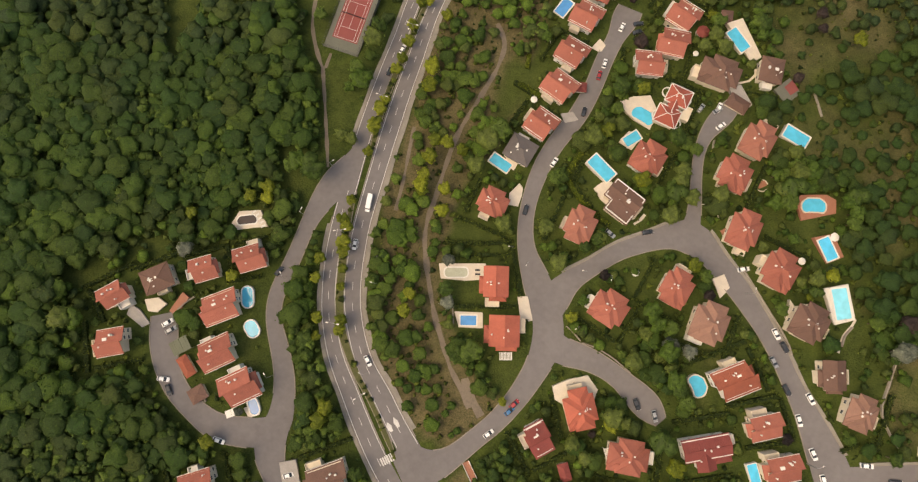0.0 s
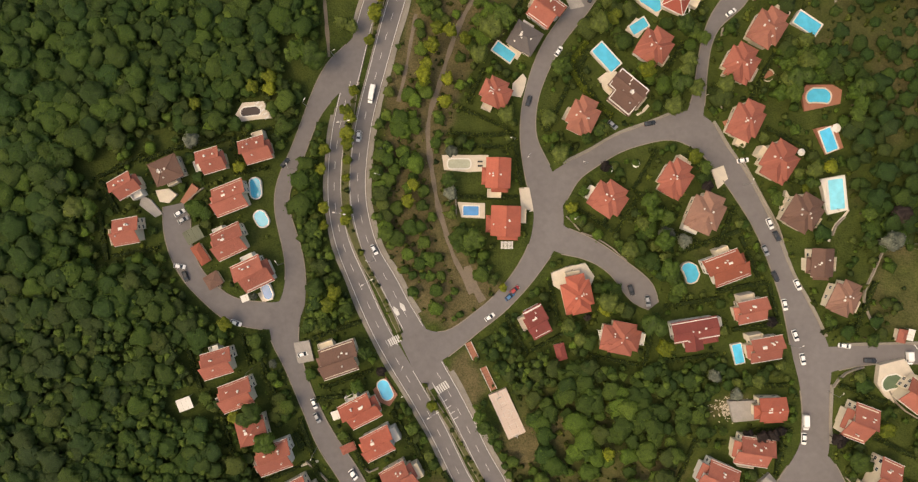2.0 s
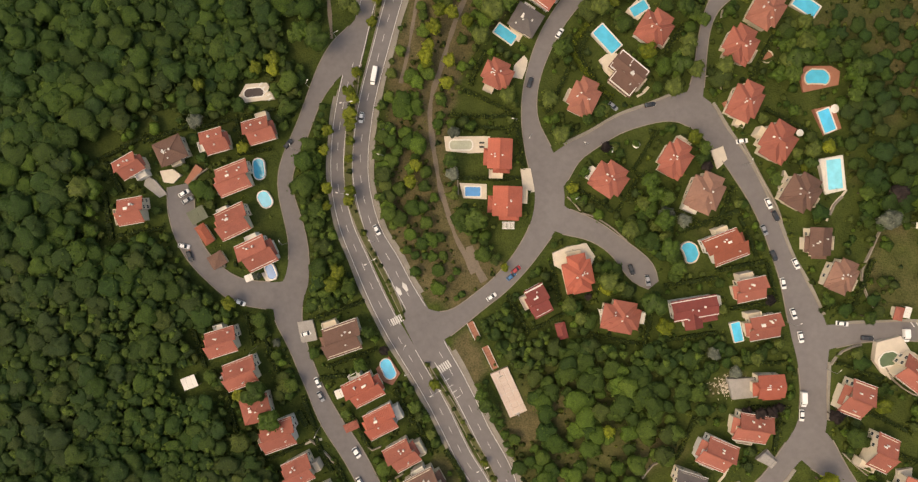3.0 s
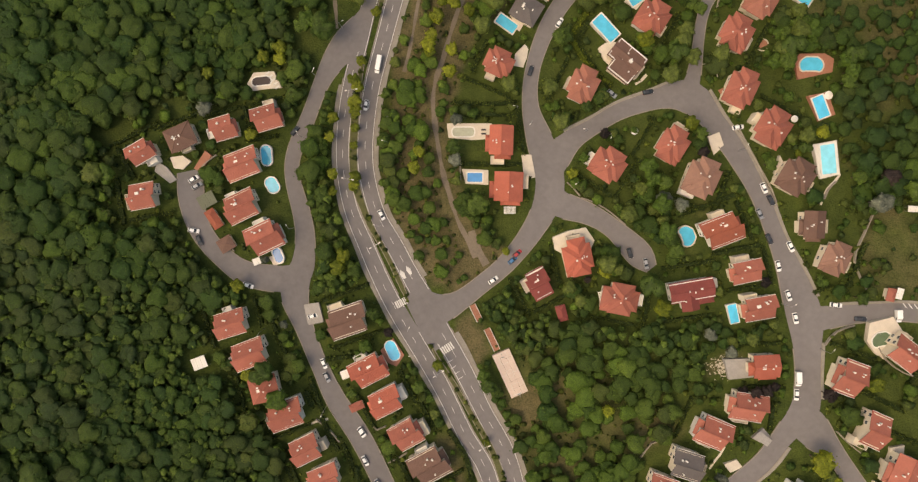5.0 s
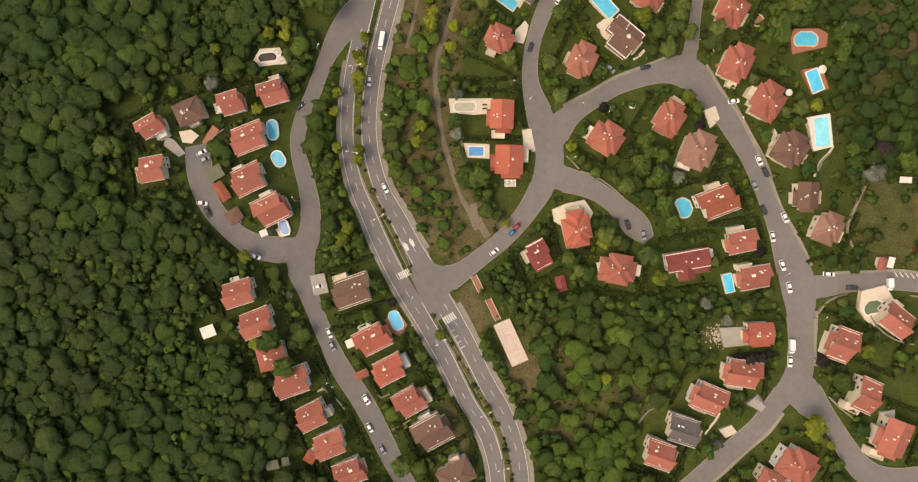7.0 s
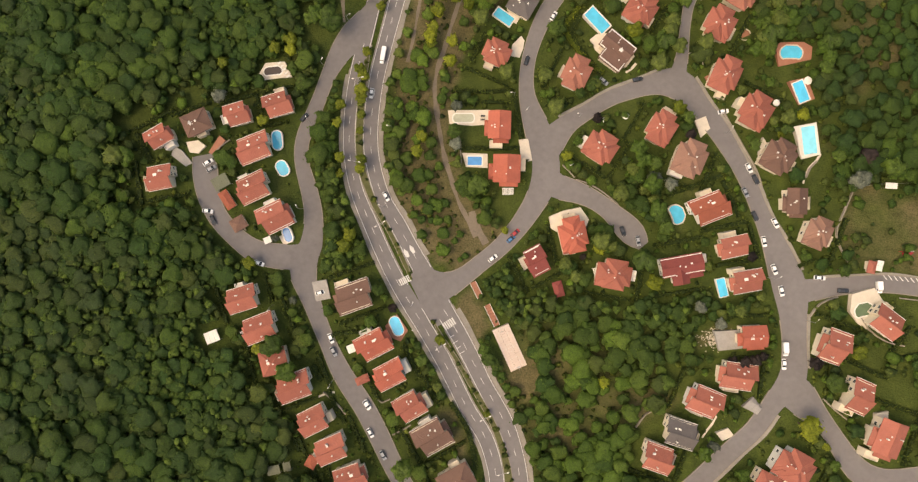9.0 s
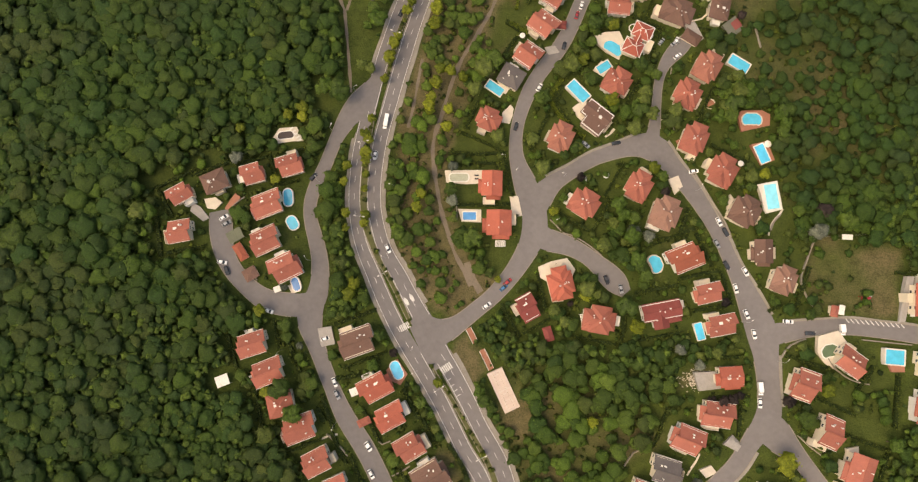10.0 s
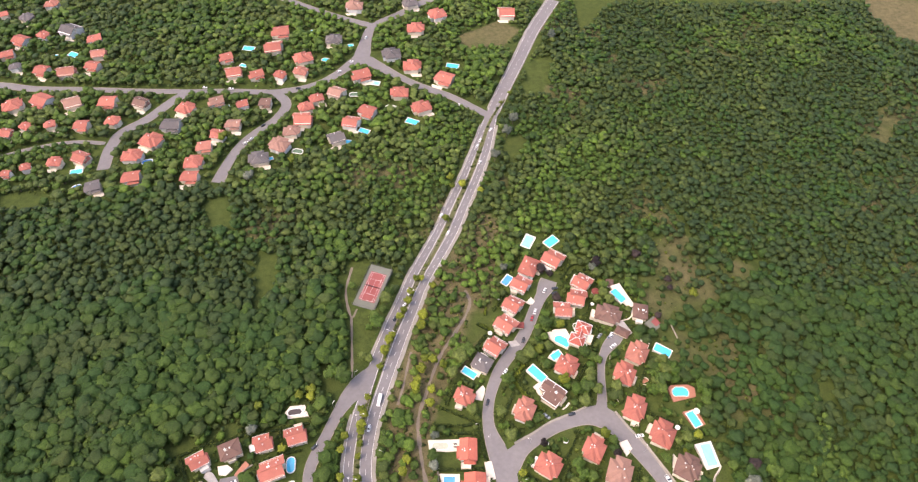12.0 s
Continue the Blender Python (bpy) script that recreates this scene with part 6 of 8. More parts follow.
def lamp_mesh(mat):
    bm = bmesh.new()
    box(bm, 0, 0, 0, 0.12, 0.36, 0.16, bevel=0.03)
    me = bpy.data.meshes.new("lamp")
    bm.to_mesh(me)
    bm.free()
    me.materials.append(mat)
    return me


HEADLAMP, TAILLAMP = lamp_mesh(LAMPGLASS), lamp_mesh(TAILRED)


def vehicle_parts(e, body, cabin, roof, half, axle):
    shared("body", body, e, Matrix())
    shared("window_glass", cabin, e, Matrix(), "dark tinted glass")
    shared("roof", roof, e, Matrix())
    for sx in (-axle, axle):
        for sy in (-0.76, 0.76):
            w = shared("wheel", TYRE, e, pose(sx, sy, 0.32))
            shared("rim", RIM, w, Matrix())
    for sy in (-0.6, 0.6):
        shared("headlight", HEADLAMP, e, pose(half - 0.06, sy, 0.62), "clear headlight")
        shared("tail_light", TAILLAMP, e, pose(-half + 0.06, sy, 0.68), "red tail light")


def road_z(x, y):
    z = hz(x, y)
    best = z
    for line, w, off in ROADS.values():
        if (np.hypot(line[:, 0] - x, line[:, 1] - y) - w / 2).min() < 0.2:
            best = max(best, z + off)
    return best + 0.02


def tilt_pose(x, y, rot):
    """Upright on the slope, along its heading."""
    a = radians(rot)
    c, s = math.cos(a), math.sin(a)
    z = road_z(x, y)
    pitch = math.atan2(hz(x + 2 * c, y + 2 * s) - hz(x - 2 * c, y - 2 * s), 4)
    roll = math.atan2(hz(x - s, y + c) - hz(x + s, y - c), 2)
    return Matrix.Translation((x, y, z)) @ Euler((roll, -pitch, a)).to_matrix().to_4x4()


def car(x, y, angle, colour):
    if colour not in CARS:
        paint = CARPAINT[colour]
        body = lofted([(-2.12, 0.70, 0.62, 0.35, 0.80), (-2.0, 0.82, 0.76, 0.22, 0.95), (-0.9, 0.86, 0.80, 0.20, 0.98), (0.8, 0.86, 0.80, 0.20, 0.95), (1.75, 0.82, 0.74, 0.22, 0.84), (2.12, 0.68, 0.60, 0.32, 0.66)], paint, "body")
        cabin = lofted([(-1.85, 0.70, 0.66, 0.9, 0.96), (-1.35, 0.74, 0.60, 0.9, 1.38), (0.35, 0.74, 0.60, 0.9, 1.40), (1.15, 0.72, 0.68, 0.9, 0.96)], GLASS, "window_glass")
        roof = lofted([(-1.30, 0.60, 0.54, 1.34, 1.42), (-0.5, 0.61, 0.56, 1.36, 1.47), (0.30, 0.60, 0.54, 1.36, 1.44)], paint, "roof")
        e = empty_at("car", x, y, 0, 0)
        word = {"white": "white", "silver": "silver-grey", "dark": "dark grey", "red": "red", "blue": "blue"}[colour]
        tagged(e, f"{word} hatchback car on the asphalt", "car", "cars on the roads")
        vehicle_parts(e, body, cabin, roof, 2.1, 1.3)
        CARS[colour] = e
        e.matrix_basis = tilt_pose(x, y, -angle)
    else:
        copy_thing(CARS[colour], tilt_pose(x, y, -angle))
    clear_disc(x, y, 2.8)


def van(x, y, angle, length):
    h = length / 2
    body = lofted([(-h, 0.9, 0.85, 0.3, 2.15), (-h + 0.2, 0.95, 0.9, 0.25, 2.3), (h - 1.6, 0.95, 0.9, 0.25, 2.3), (h - 0.7, 0.94, 0.85, 0.25, 1.35), (h, 0.85, 0.75, 0.3, 0.9)], CARPAINT["white"], "body")
    cabin = lofted([(h - 1.75, 0.97, 0.86, 1.25, 2.1), (h - 1.5, 0.97, 0.84, 1.25, 2.16), (h - 0.75, 0.93, 0.80, 1.2, 1.42)], GLASS, "window_glass")
    roof = lofted([(-h + 0.5, 0.6, 0.55, 2.28, 2.36), (h - 2.0, 0.6, 0.55, 2.28, 2.36)], CARPAINT["white"], "roof")
    e = empty_at("van", x, y, 0, 0)
    tagged(e, "white panel van on the asphalt", "van", "cars on the roads")
    vehicle_parts(e, body, cabin, roof, h, h - 1.1)
    e.matrix_basis = tilt_pose(x, y, -angle)
    clear_disc(x, y, length / 2 + 1)


car(-105.7, 10.8, -32, "white")
car(-105.4, -9.0, 10, "white")
car(-85.2, -30.4, 22, "white")
car(-60.8, -42.8, -15, "white")
car(-56.7, -61.6, 68, "white")
car(-42.3, -89.2, 58, "white")
car(-40.1, 39.8, 97, "white")
car(-34.1, -3.6, 62, "white")
car(10.1, -29.6, -35, "white")
car(37.1, 72.5, -57, "white")
car(104.8, 29.6, -8, "white")
car(113.4, 6.1, 68, "white")
car(122.2, -16.1, 66, "white")
car(117.6, -23.4, 80, "white")
car(120.9, -34.4, 72, "white")
car(123.1, -42.8, 80, "white")
car(137.3, -37.6, 5, "white")
car(122.8, -71.1, 92, "white")
car(-104.4, 8.2, -30, "silver")
car(-55.6, -66.9, 62, "silver")
car(69.4, -22.9, 80, "silver")
car(57.3, 43.7, 42, "silver")
car(111.5, -3.7, 66, "silver")
car(-103.3, -12.8, 70, "dark")
car(-67.7, 29.6, -50, "dark")
car(25.4, 53.3, -72, "dark")
car(63.4, -18.9, 72, "dark")
car(71.2, 44.1, -10, "dark")
car(115.7, 1.5, 66, "dark")
car(114.7, -13.2, 66, "dark")
car(145.2, -42.5, 2, "dark")
car(19.6, -19.2, -40, "red")
car(17.8, -21.7, -40, "blue")
van(-35.2, 56.0, 100, 7)
van(123.5, -65.2, 90, 5.4)
# This van stands in for the white guard barrier on the east road.
van(157.8, -41.1, 90, 4.5)
car(67.5, 131.3, -62, "white")
car(59.3, 114.7, -72, "white")
car(103.0, 94.4, -62, "white")
car(102.7, 86.4, -35, "white")
car(56.8, 109.5, -72, "red")
car(49.8, 93.6, -72, "dark")
car(74.4, 132.8, -8, "dark")
car(73.7, 129.0, -20, "dark")
car(-40.9, -100.4, 62, "white")
car(-42.0, -88.8, 60, "white")
car(-35.8, -109.6, 62, "silver")
van(192.2, -45.2, 4, 9)
car(1.3, 202.4, -62, "white")
car(5.9, 185.1, -62, "white")
car(96.0, 94.3, -50, "silver")
car(102.2, 93.2, -30, "silver")
car(34.5, 287.5, -62, "white")
car(31.7, 280.3, -62, "white")
car(33.0, 260.5, -62, "white")
car(44.0, 301.0, -62, "white")
car(-19.9, 132.3, -65, "white")
car(-23.4, 121.5, -65, "white")
car(-150.2, 287.7, -40, "white")
car(-153.9, 282.7, -40, "white")
car(19.2, 333.4, 22, "white")
car(-67.6, 432.3, -70, "white")
car(-88.2, 379.2, -35, "white")
car(-78.8, 394.3, -20, "white")
car(-203.2, 356.5, 2, "white")
car(-180.1, 354.6, 2, "white")
car(-28.5, 111.6, -65, "dark")
car(-143.8, 304.7, -50, "dark")
car(14.1, 334.9, 22, "dark")
car(-121.7, 354.4, -8, "dark")
path(2.3, [(15.9, 133.9), (18.7, 124.4), (15.6, 113.8), (10.7, 104.7), (-0.4, 85.5), (-5.1, 73.1), (-9.5, 58.6), (-12.4, 50.2), (-13.6, 41.8), (-12.9, 33.5), (-11.8, 25.1), (-9.7, 13.2), (-6.9, 3.7), (-3.9, -5.9), (-0.3, -13.0), (3.2, -20.7)])
path(1.6, [(-18.2, 87.8), (-20.1, 77.4), (-22.3, 64.7), (-25.0, 53.3)])
path(3.4, [(1.5, -10.1), (3.2, -15.8), (7.4, -23.7)])
garden_path(1.0, [(119.7, 112.9), (119.2, 108.7), (116.5, 106.2), (112.3, 105.2), (108.1, 103.3), (104.0, 101.5)])
garden_path(0.9, [(109.0, 120.4), (111.1, 123.9), (112.1, 126.5)])
garden_path(0.9, [(141.1, 11.3), (139.1, 8.6), (136.2, 5.7), (134.4, 2.3), (133.7, -0.4)])
garden_path(1.5, [(94.5, 81.3), (93.6, 74.4), (92.4, 67.5), (91.5, 60.6), (91.2, 56.1)])
garden_path(1.1, [(66.5, 47.4), (69.2, 49.2), (71.0, 51.2)])
garden_path(0.9, [(-62.7, -85.5), (-59.0, -84.0), (-55.2, -83.5)])
garden_path(0.8, [(97.8, -92.2), (96.1, -95.3), (93.9, -98.2), (92.2, -101.0)])
path(1.6, [(-55.7, 113.1), (-54.0, 96.8), (-52.3, 78.4), (-51.6, 70.6)])
path(1.8, [(-58.8, 153.9), (-60.9, 132.5), (-55.7, 113.1), (-52.7, 119.5)])
tennis_court(-43.7, 135.6, 71, 32.1, 15.0)
ball_court(16.7, -66.6, -66, 18.9, 7.3)
walkway([(1.7, -39.5), (4.8, -45.9)])
walkway([(7.5, -49.0), (11.6, -57.6)])
shed(-97.5, -4.5, -58, 7.7, 3.9, "rust", 2.6)
shed(-92.9, -14.2, 30, 5.9, 5.2, "brown", 2.6)
shed(36.8, -42.3, -75, 6.3, 3.8, "maroon", 2.8)
shed(-43.8, -78.4, 24, 5.5, 3.1, "red", 2.6)
shed(154.9, -33.2, -102, 4.7, 3.1, "red", 3.0)
shed(109.7, 95.5, -34, 8.5, 5.6, "brown", 2.8)
shed(109.4, 133.8, -30, 4.2, 3.4, "brown", 2.6)
shed(48.7, 103.9, -6, 4.7, 3.9, "maroon", 2.8)
shed(110.3, 134.8, -7, 4.7, 5.0, "brown", 2.8)
shed(-63.9, -110.4, 60, 4.9, 4.2, "rust", 2.6)
canopy(-100.0, 2.7, 28, 6.7, 5.2, HEDGEROOF, "green")
canopy(-102.2, -59.0, 20, 5.6, 4.6, WHITE, "white")
for u in (-3.2, 0, 3.2):
    clear_disc(-102.2 + u, -59.6, 4.0)
canopy(-47.3, -65.3, 21, 5.2, 3.4, WHITE, "white")
canopy(157.7, -32.7, -103, 4.1, 2.4, WHITE, "white")
canopy(-78.4, -112.4, 11, 5.2, 3.7, HEDGEROOF, "green")
canopy(-73.3, -111.4, 12, 3.1, 3.7, HEDGEROOF, "green")
canopy(-81.4, -21.0, 20, 3.0, 2.6, WHITE, "white")
canopy(110.4, -87.5, -38, 5.8, 3.1, GREYSTONE, "pale grey")
canopy(164.3, -1.9, -4, 4.6, 2.3, WHITE, "white")
parasol(65.3, 28.7, 1.5)
parasol(137.4, 41.2, 1.7)
parasol(124.7, 32.4, 1.4)
parasol(-31.4, -77.2, 1.5)
parasol(29.8, 98.7, 1.4)
parasol(95.8, 118.0, 1.2)
lounger(-78.0, 52.1, -35, "white")
lounger(-76.8, 50.9, -35, "white")
lounger(-75.9, 49.5, -35, "white")
lounger(-75.0, 48.1, -35, "white")
lounger(-74.3, 46.7, -35, "white")
lounger(6.6, 30.0, 0, "dark")
lounger(6.6, 28.4, 0, "dark")
lounger(36.6, 126.1, 60, "white")
lounger(37.7, 125.1, 60, "white")
lounger(85.8, 128.6, 80, "white")
zebra(-26.5, -38.4, 27, 4.9, 3.6)
zebra(-8.3, -56.7, 32, 5.4, 3.9)
hedge(1.3, [(-5.1, 41.2), (8.5, 40.2), (19.9, 41.1)])
hedge(1.6, [(-3.4, 16.5), (10.7, 16.2), (21.1, 16.4)])
hedge(1.6, [(48.6, 73.0), (44.9, 64.3), (50.6, 54.0), (56.3, 46.8)])
hedge(2.0, [(-63.7, -72.1), (-60.6, -78.0)])
lime_hedge(1.3, [(28.6, 119.0), (27.5, 113.3)])
lime_hedge(1.8, [(24.2, 106.0), (28.7, 102.9), (33.6, 99.8)])
lime_hedge(1.6, [(47.7, 76.0), (44.1, 71.3), (41.7, 66.6), (43.8, 62.2), (46.3, 58.1), (49.7, 53.8), (52.9, 50.7), (56.6, 47.3)])
hedge(1.2, [(24.9, 83.9), (22.0, 78.2)])
hedge(2.0, [(22.6, 106.7), (28.5, 102.5), (31.9, 98.9)])
hedge(1.4, [(19.8, 38.4), (21.1, 30.4), (22.4, 20.2)])
hedge(1.8, [(-7.7, -89.0), (-0.7, -100.9), (2.1, -115.3)])
hedge(1.0, [(135.6, -30.7), (129.7, -32.9)])
hedge(1.2, [(-86.1, 25.6), (-74.2, 27.8)])
hedge(1.5, [(-55.6, -59.8), (-45.8, -59.1)])
wall([(-97.3, 20.2), (-102.7, 15.4), (-102.8, 9.5), (-100.4, 5.7)])
wall([(-92.2, -14.0), (-88.4, -19.8), (-82.5, -23.2), (-75.7, -24.2), (-70.8, -21.5), (-68.0, -14.4), (-68.4, -2.9), (-71.1, 9.3), (-70.2, 19.3)])
wall([(48.5, 30.2), (55.6, 34.2), (64.5, 38.4), (73.8, 42.1), (80.1, 49.4)])
wall([(120.0, -25.7), (124.1, -32.6), (131.5, -36.3), (139.3, -37.5), (147.4, -36.0)])
wall([(154.3, 1.6), (150.8, -4.8), (147.7, -11.5), (144.2, -19.6), (145.8, -27.3), (149.0, -33.5)])
wall([(128.9, -89.8), (127.4, -81.2), (126.2, -75.1)])
wall([(1.5, -36.8), (-4.2, -41.8), (-6.5, -46.3), (-5.8, -50.8)])
wall([(131.7, -70.6), (130.0, -62.3), (132.2, -53.9), (137.0, -47.4), (144.8, -44.2)])
wall([(149.8, -50.6), (153.2, -57.0), (158.9, -61.5), (165.0, -63.0)])
wall([(103.6, -101.4), (112.0, -93.0), (118.2, -89.7)])
wall([(66.9, -97.9), (70.9, -92.4), (75.8, -90.3), (79.7, -89.7)])
wall([(-59.7, -83.1), (-54.7, -87.6), (-49.7, -93.7)])
wall([(-32.0, -101.5), (-26.8, -99.3), (-24.4, -97.7)])
wall([(146.1, -92.9), (140.4, -88.3), (136.1, -83.8)])
wall([(-38.5, -86.3), (-36.1, -88.3), (-30.9, -86.1)])
wall([(-52.4, -83.3), (-43.6, -92.7)])
wall([(43.2, 3.3), (48.7, 1.5), (55.3, -2.3), (61.8, -7.9)])
wall([(39.4, 8.9), (43.2, 5.1), (46.5, 0.1)])
wall([(35.3, -5.2), (43.1, -4.3), (50.8, -7.4)])
wall([(104.2, 30.7), (111.0, 16.3), (116.8, 3.3), (119.4, -11.8)])
wall([(-2.9, 16.5), (-2.5, 7.9)])
wall([(25.2, -7.9), (19.6, -15.1), (14.6, -22.4)])
wall([(8.3, -26.0), (1.5, -30.5), (-4.2, -36.1)])
wall([(140.6, 99.9), (141.6, 89.7)])
wall([(101.0, 86.9), (98.4, 75.9)])
wall([(161.8, -39.1), (173.4, -40.6), (184.7, -42.4)])
wall([(165.0, -45.1), (183.2, -47.2)])
# This wall run stands in for the stones of the pale garden path.
wall([(139.2, 8.6), (136.1, 5.4), (133.8, 0.0)])
fence([(151.9, -1.4), (188.2, -4.0), (180.3, -37.3)])
street_lamp(-49.6, 70.9)
street_lamp(-59.7, 51.5)
street_lamp(-64.8, 27.2)
street_lamp(-68.2, -8.4)
street_lamp(-79.0, -47.2)
street_lamp(-34.5, -7.7)
street_lamp(-31.1, 24.9)
street_lamp(19.8, 38.4)
street_lamp(25.4, 32.7)
street_lamp(43.2, 8.9)
street_lamp(46.7, 29.1)
street_lamp(55.6, 27.4)
street_lamp(104.9, 20.8)
street_lamp(118.7, -37.5)
street_lamp(131.4, -53.9)
street_lamp(134.6, -64.2)
street_lamp(-55.7, -78.3)
street_lamp(-41.3, -59.2)
street_lamp(-23.4, -48.3)
street_lamp(-21.2, -57.4)
for lx, ly, turn in ((-44.3, 44.5, 8), (-45.7, 10.5, -10), (-35.5, -14.9, 30), (6.2, -92.9, 25), (-11.4, -64.3, 32), (13.0, -114.7, 15), (-18.8, 129.0, -18), (-30.2, 98.0, -17)):
    twin_lamp(lx, ly, turn)
for tx, ty in ((-9.7, -60.2), (-8.3, -62.4), (-6.8, -64.8), (-5.4, -67.0), (-4.0, -69.1)):
    road_mark(tx + 1.0, ty + 0.5, 32, [(-1.1, -0.13), (1.1, -0.13), (1.1, 0.13), (-1.1, 0.13)], "short white painted tick along the median kerb")
for tx, ty in ((-25.9, -27.1), (-23.5, -25.5)):
    road_mark(tx, ty, 30, [(-0.5, -2.0), (0.5, -2.0), (0.9, 0.2), (0.0, 2.0), (-0.9, 0.2)], "worn white painted arrow on the carriageway")
round_patio(115.3, 61.9)
parking_bays((159.5, -37.1), (182.2, -39.6), 12, 1.7)
pergola(16.6, -1.9, 0, 4.7, 2.9, 9)
pergola(52.4, -36.6, -76, 6.4, 2.5, 10)
gazebo(99.7, 127.8, 2.7)
garden_frame(94.9, 51.9, 4)
play_set(168.2, -28.2)
rubble(97.5, -61.8, 3, 11.4, 9.5)


def taken(x, y):
    i, j = int(x - X0), int(y - Y0)
    return bool(clear[i, j]) if 0 <= i < NX and 0 <= j < NY else True


def plots():
    """Clipped hedges along the edges of the house plots."""
    rnd = random.Random(21)
    for x, y, rot, w, d in VILLAS:
        m = Matrix.Translation((x, y, 0)) @ Matrix.Rotation(radians(rot), 4, "Z")
        made = 0
        for k in rnd.sample(range(4), 4):
            g = rnd.uniform(3.0, 5.5)
            a, b = (((-w / 2 - g, -d / 2 - g), (w / 2 + g, -d / 2 - g)), ((w / 2 + g, -d / 2 - g), (w / 2 + g, d / 2 + g)),
                    ((w / 2 + g, d / 2 + g), (-w / 2 - g, d / 2 + g)), ((-w / 2 - g, d / 2 + g), (-w / 2 - g, -d / 2 - g)))[k]
            pts = [m @ Vector((a[0] + (b[0] - a[0]) * u, a[1] + (b[1] - a[1]) * u, 0)) for u in (0.04, 0.2, 0.4, 0.6, 0.8, 0.96)]
            pts = [(p.x, p.y) for p in pts]
            ok = [p for p in pts if not taken(*p) and not on_other("", *p, slack=0.8)]
            if len(ok) < 5 or made > 1:
                continue
            made += 1
            hedge(rnd.uniform(0.9, 1.5), ok)


plots()
TREEMESH = {}


def tree(x, y, r, kind):
    """A garden tree: a tapered trunk with limbs and a crown of leaf clumps."""
    rnd = random.Random(int(x * 17 + y * 29))
    v = rnd.randrange(4)
    if (kind, v) not in TREEMESH:
        mat = {"lime": LEAFLIME, "blue": LEAFBLUE, "plum": LEAFDARK, "pale": LEAFBLUE}.get(kind, (LEAF, LEAFFRESH, LEAF, LEAFOLIVE)[v])
        s = crown_shape(60 + v, 7, 130, 0.10, 10 + v, 0.85)
        tint = np.full(len(s[0]), 0.25 + 0.2 * v)
        TREEMESH[kind, v] = (quads_mesh("crown", s[0], s[1], mat, tint), quads_mesh("trunk", TRUNK[0], TRUNK[1], BARK))
    crown, trunk = TREEMESH[kind, v]
    h = r * rnd.uniform(0.9, 1.2)
    e = empty_at("tree", x, y, hz(x, y) - 0.05, rnd.uniform(0, 360))
    word = {"lime": "yellow-green leafy tree beside the road", "blue": "grey-blue conifer tree in a garden", "plum": "dark purple-leaved tree in a garden",
            "pale": "pale grey-green tree beside the road"}.get(kind, "rounded green broadleaf tree in a garden")
    tagged(e, word, "tree", "garden trees")
    m = Matrix.Translation((0, 0, h * 1.65)) @ Matrix.Diagonal((r, r, h, 1))
    shared("crown", crown, e, m)
    shared("trunk", trunk, e, m)
    clear_disc(x, y, r * 0.8)


tree(-100.1, 37.5, 3.2, "blue")
tree(-4.4, 33.9, 2.6, "blue")
tree(-4.7, 18.1, 2.8, "blue")
tree(-71.2, -45.3, 1.8, "blue")
tree(-37.4, -61.5, 2.6, "blue")
tree(74.9, 2.8, 3, "blue")
tree(98.8, -55.3, 2.5, "blue")
tree(91.5, -49.1, 2.6, "blue")
tree(-78.2, -20.4, 1.6, "blue")
tree(-31.8, 34.0, 1.4, "blue")
tree(-43.9, 49.1, 2.6, "lime")
tree(-42.6, 46.4, 2.6, "lime")
tree(-43.9, 40.7, 3, "lime")
tree(-43.4, 36.9, 2.6, "lime")
tree(-44.1, 30.6, 2, "lime")
tree(-44.3, 23.8, 1.8, "lime")
tree(-43.4, 11.5, 2.6, "lime")
tree(-44.3, 8.1, 2.4, "lime")
tree(-12.0, -62.1, 2.4, "lime")
tree(6.9, -93.2, 1.6, "lime")
tree(10.2, 230.4, 2.4, "lime")
tree(4.3, 198.0, 2.2, "lime")
tree(19.2, 235.6, 2, "lime")
tree(-15.5, 140.9, 2.4, "lime")
tree(-18.8, 130.4, 2.4, "lime")
tree(-20.6, 123.7, 2.8, "lime")
tree(-22.8, 115.7, 2.4, "lime")
tree(-25.1, 110.5, 2.8, "lime")
tree(-29.6, 98.1, 2.2, "lime")
tree(-31.4, 94.3, 3, "lime")
tree(-33.5, 86.0, 3.2, "lime")
tree(-35.5, 76.4, 2.2, "lime")
tree(-41.4, 56.6, 2.2, "lime")
tree(-10.8, 112.9, 3.2, "lime")
tree(-12.0, 104.6, 3.2, "lime")
tree(-4.8, 79.5, 3, "lime")
tree(-11.7, 74.6, 3, "lime")
tree(-15.0, 62.6, 3, "lime")
tree(18.0, 232.5, 3.2, "lime")
tree(4.8, 195.7, 3, "lime")
tree(9.2, 239.0, 3.2, "lime")
tree(31.0, 226.0, 2.6, "lime")
tree(-32.9, 88.2, 2.6, "lime")
tree(-12.4, 142.0, 2.2, "lime")
tree(63.7, 346.3, 2.4, "lime")
tree(54.9, 333.9, 2, "lime")
tree(-170.1, 282.7, 4, "lime")
tree(-113.3, 258.3, 3, "lime")
tree(-19.9, 132.3, 2, "lime")
tree(-99.4, 51.5, 2.6, "lime")
tree(-72.4, 61.6, 3, "lime")
tree(-72.4, 57.5, 2.6, "lime")
tree(-83.3, 27.8, 2.6, "lime")
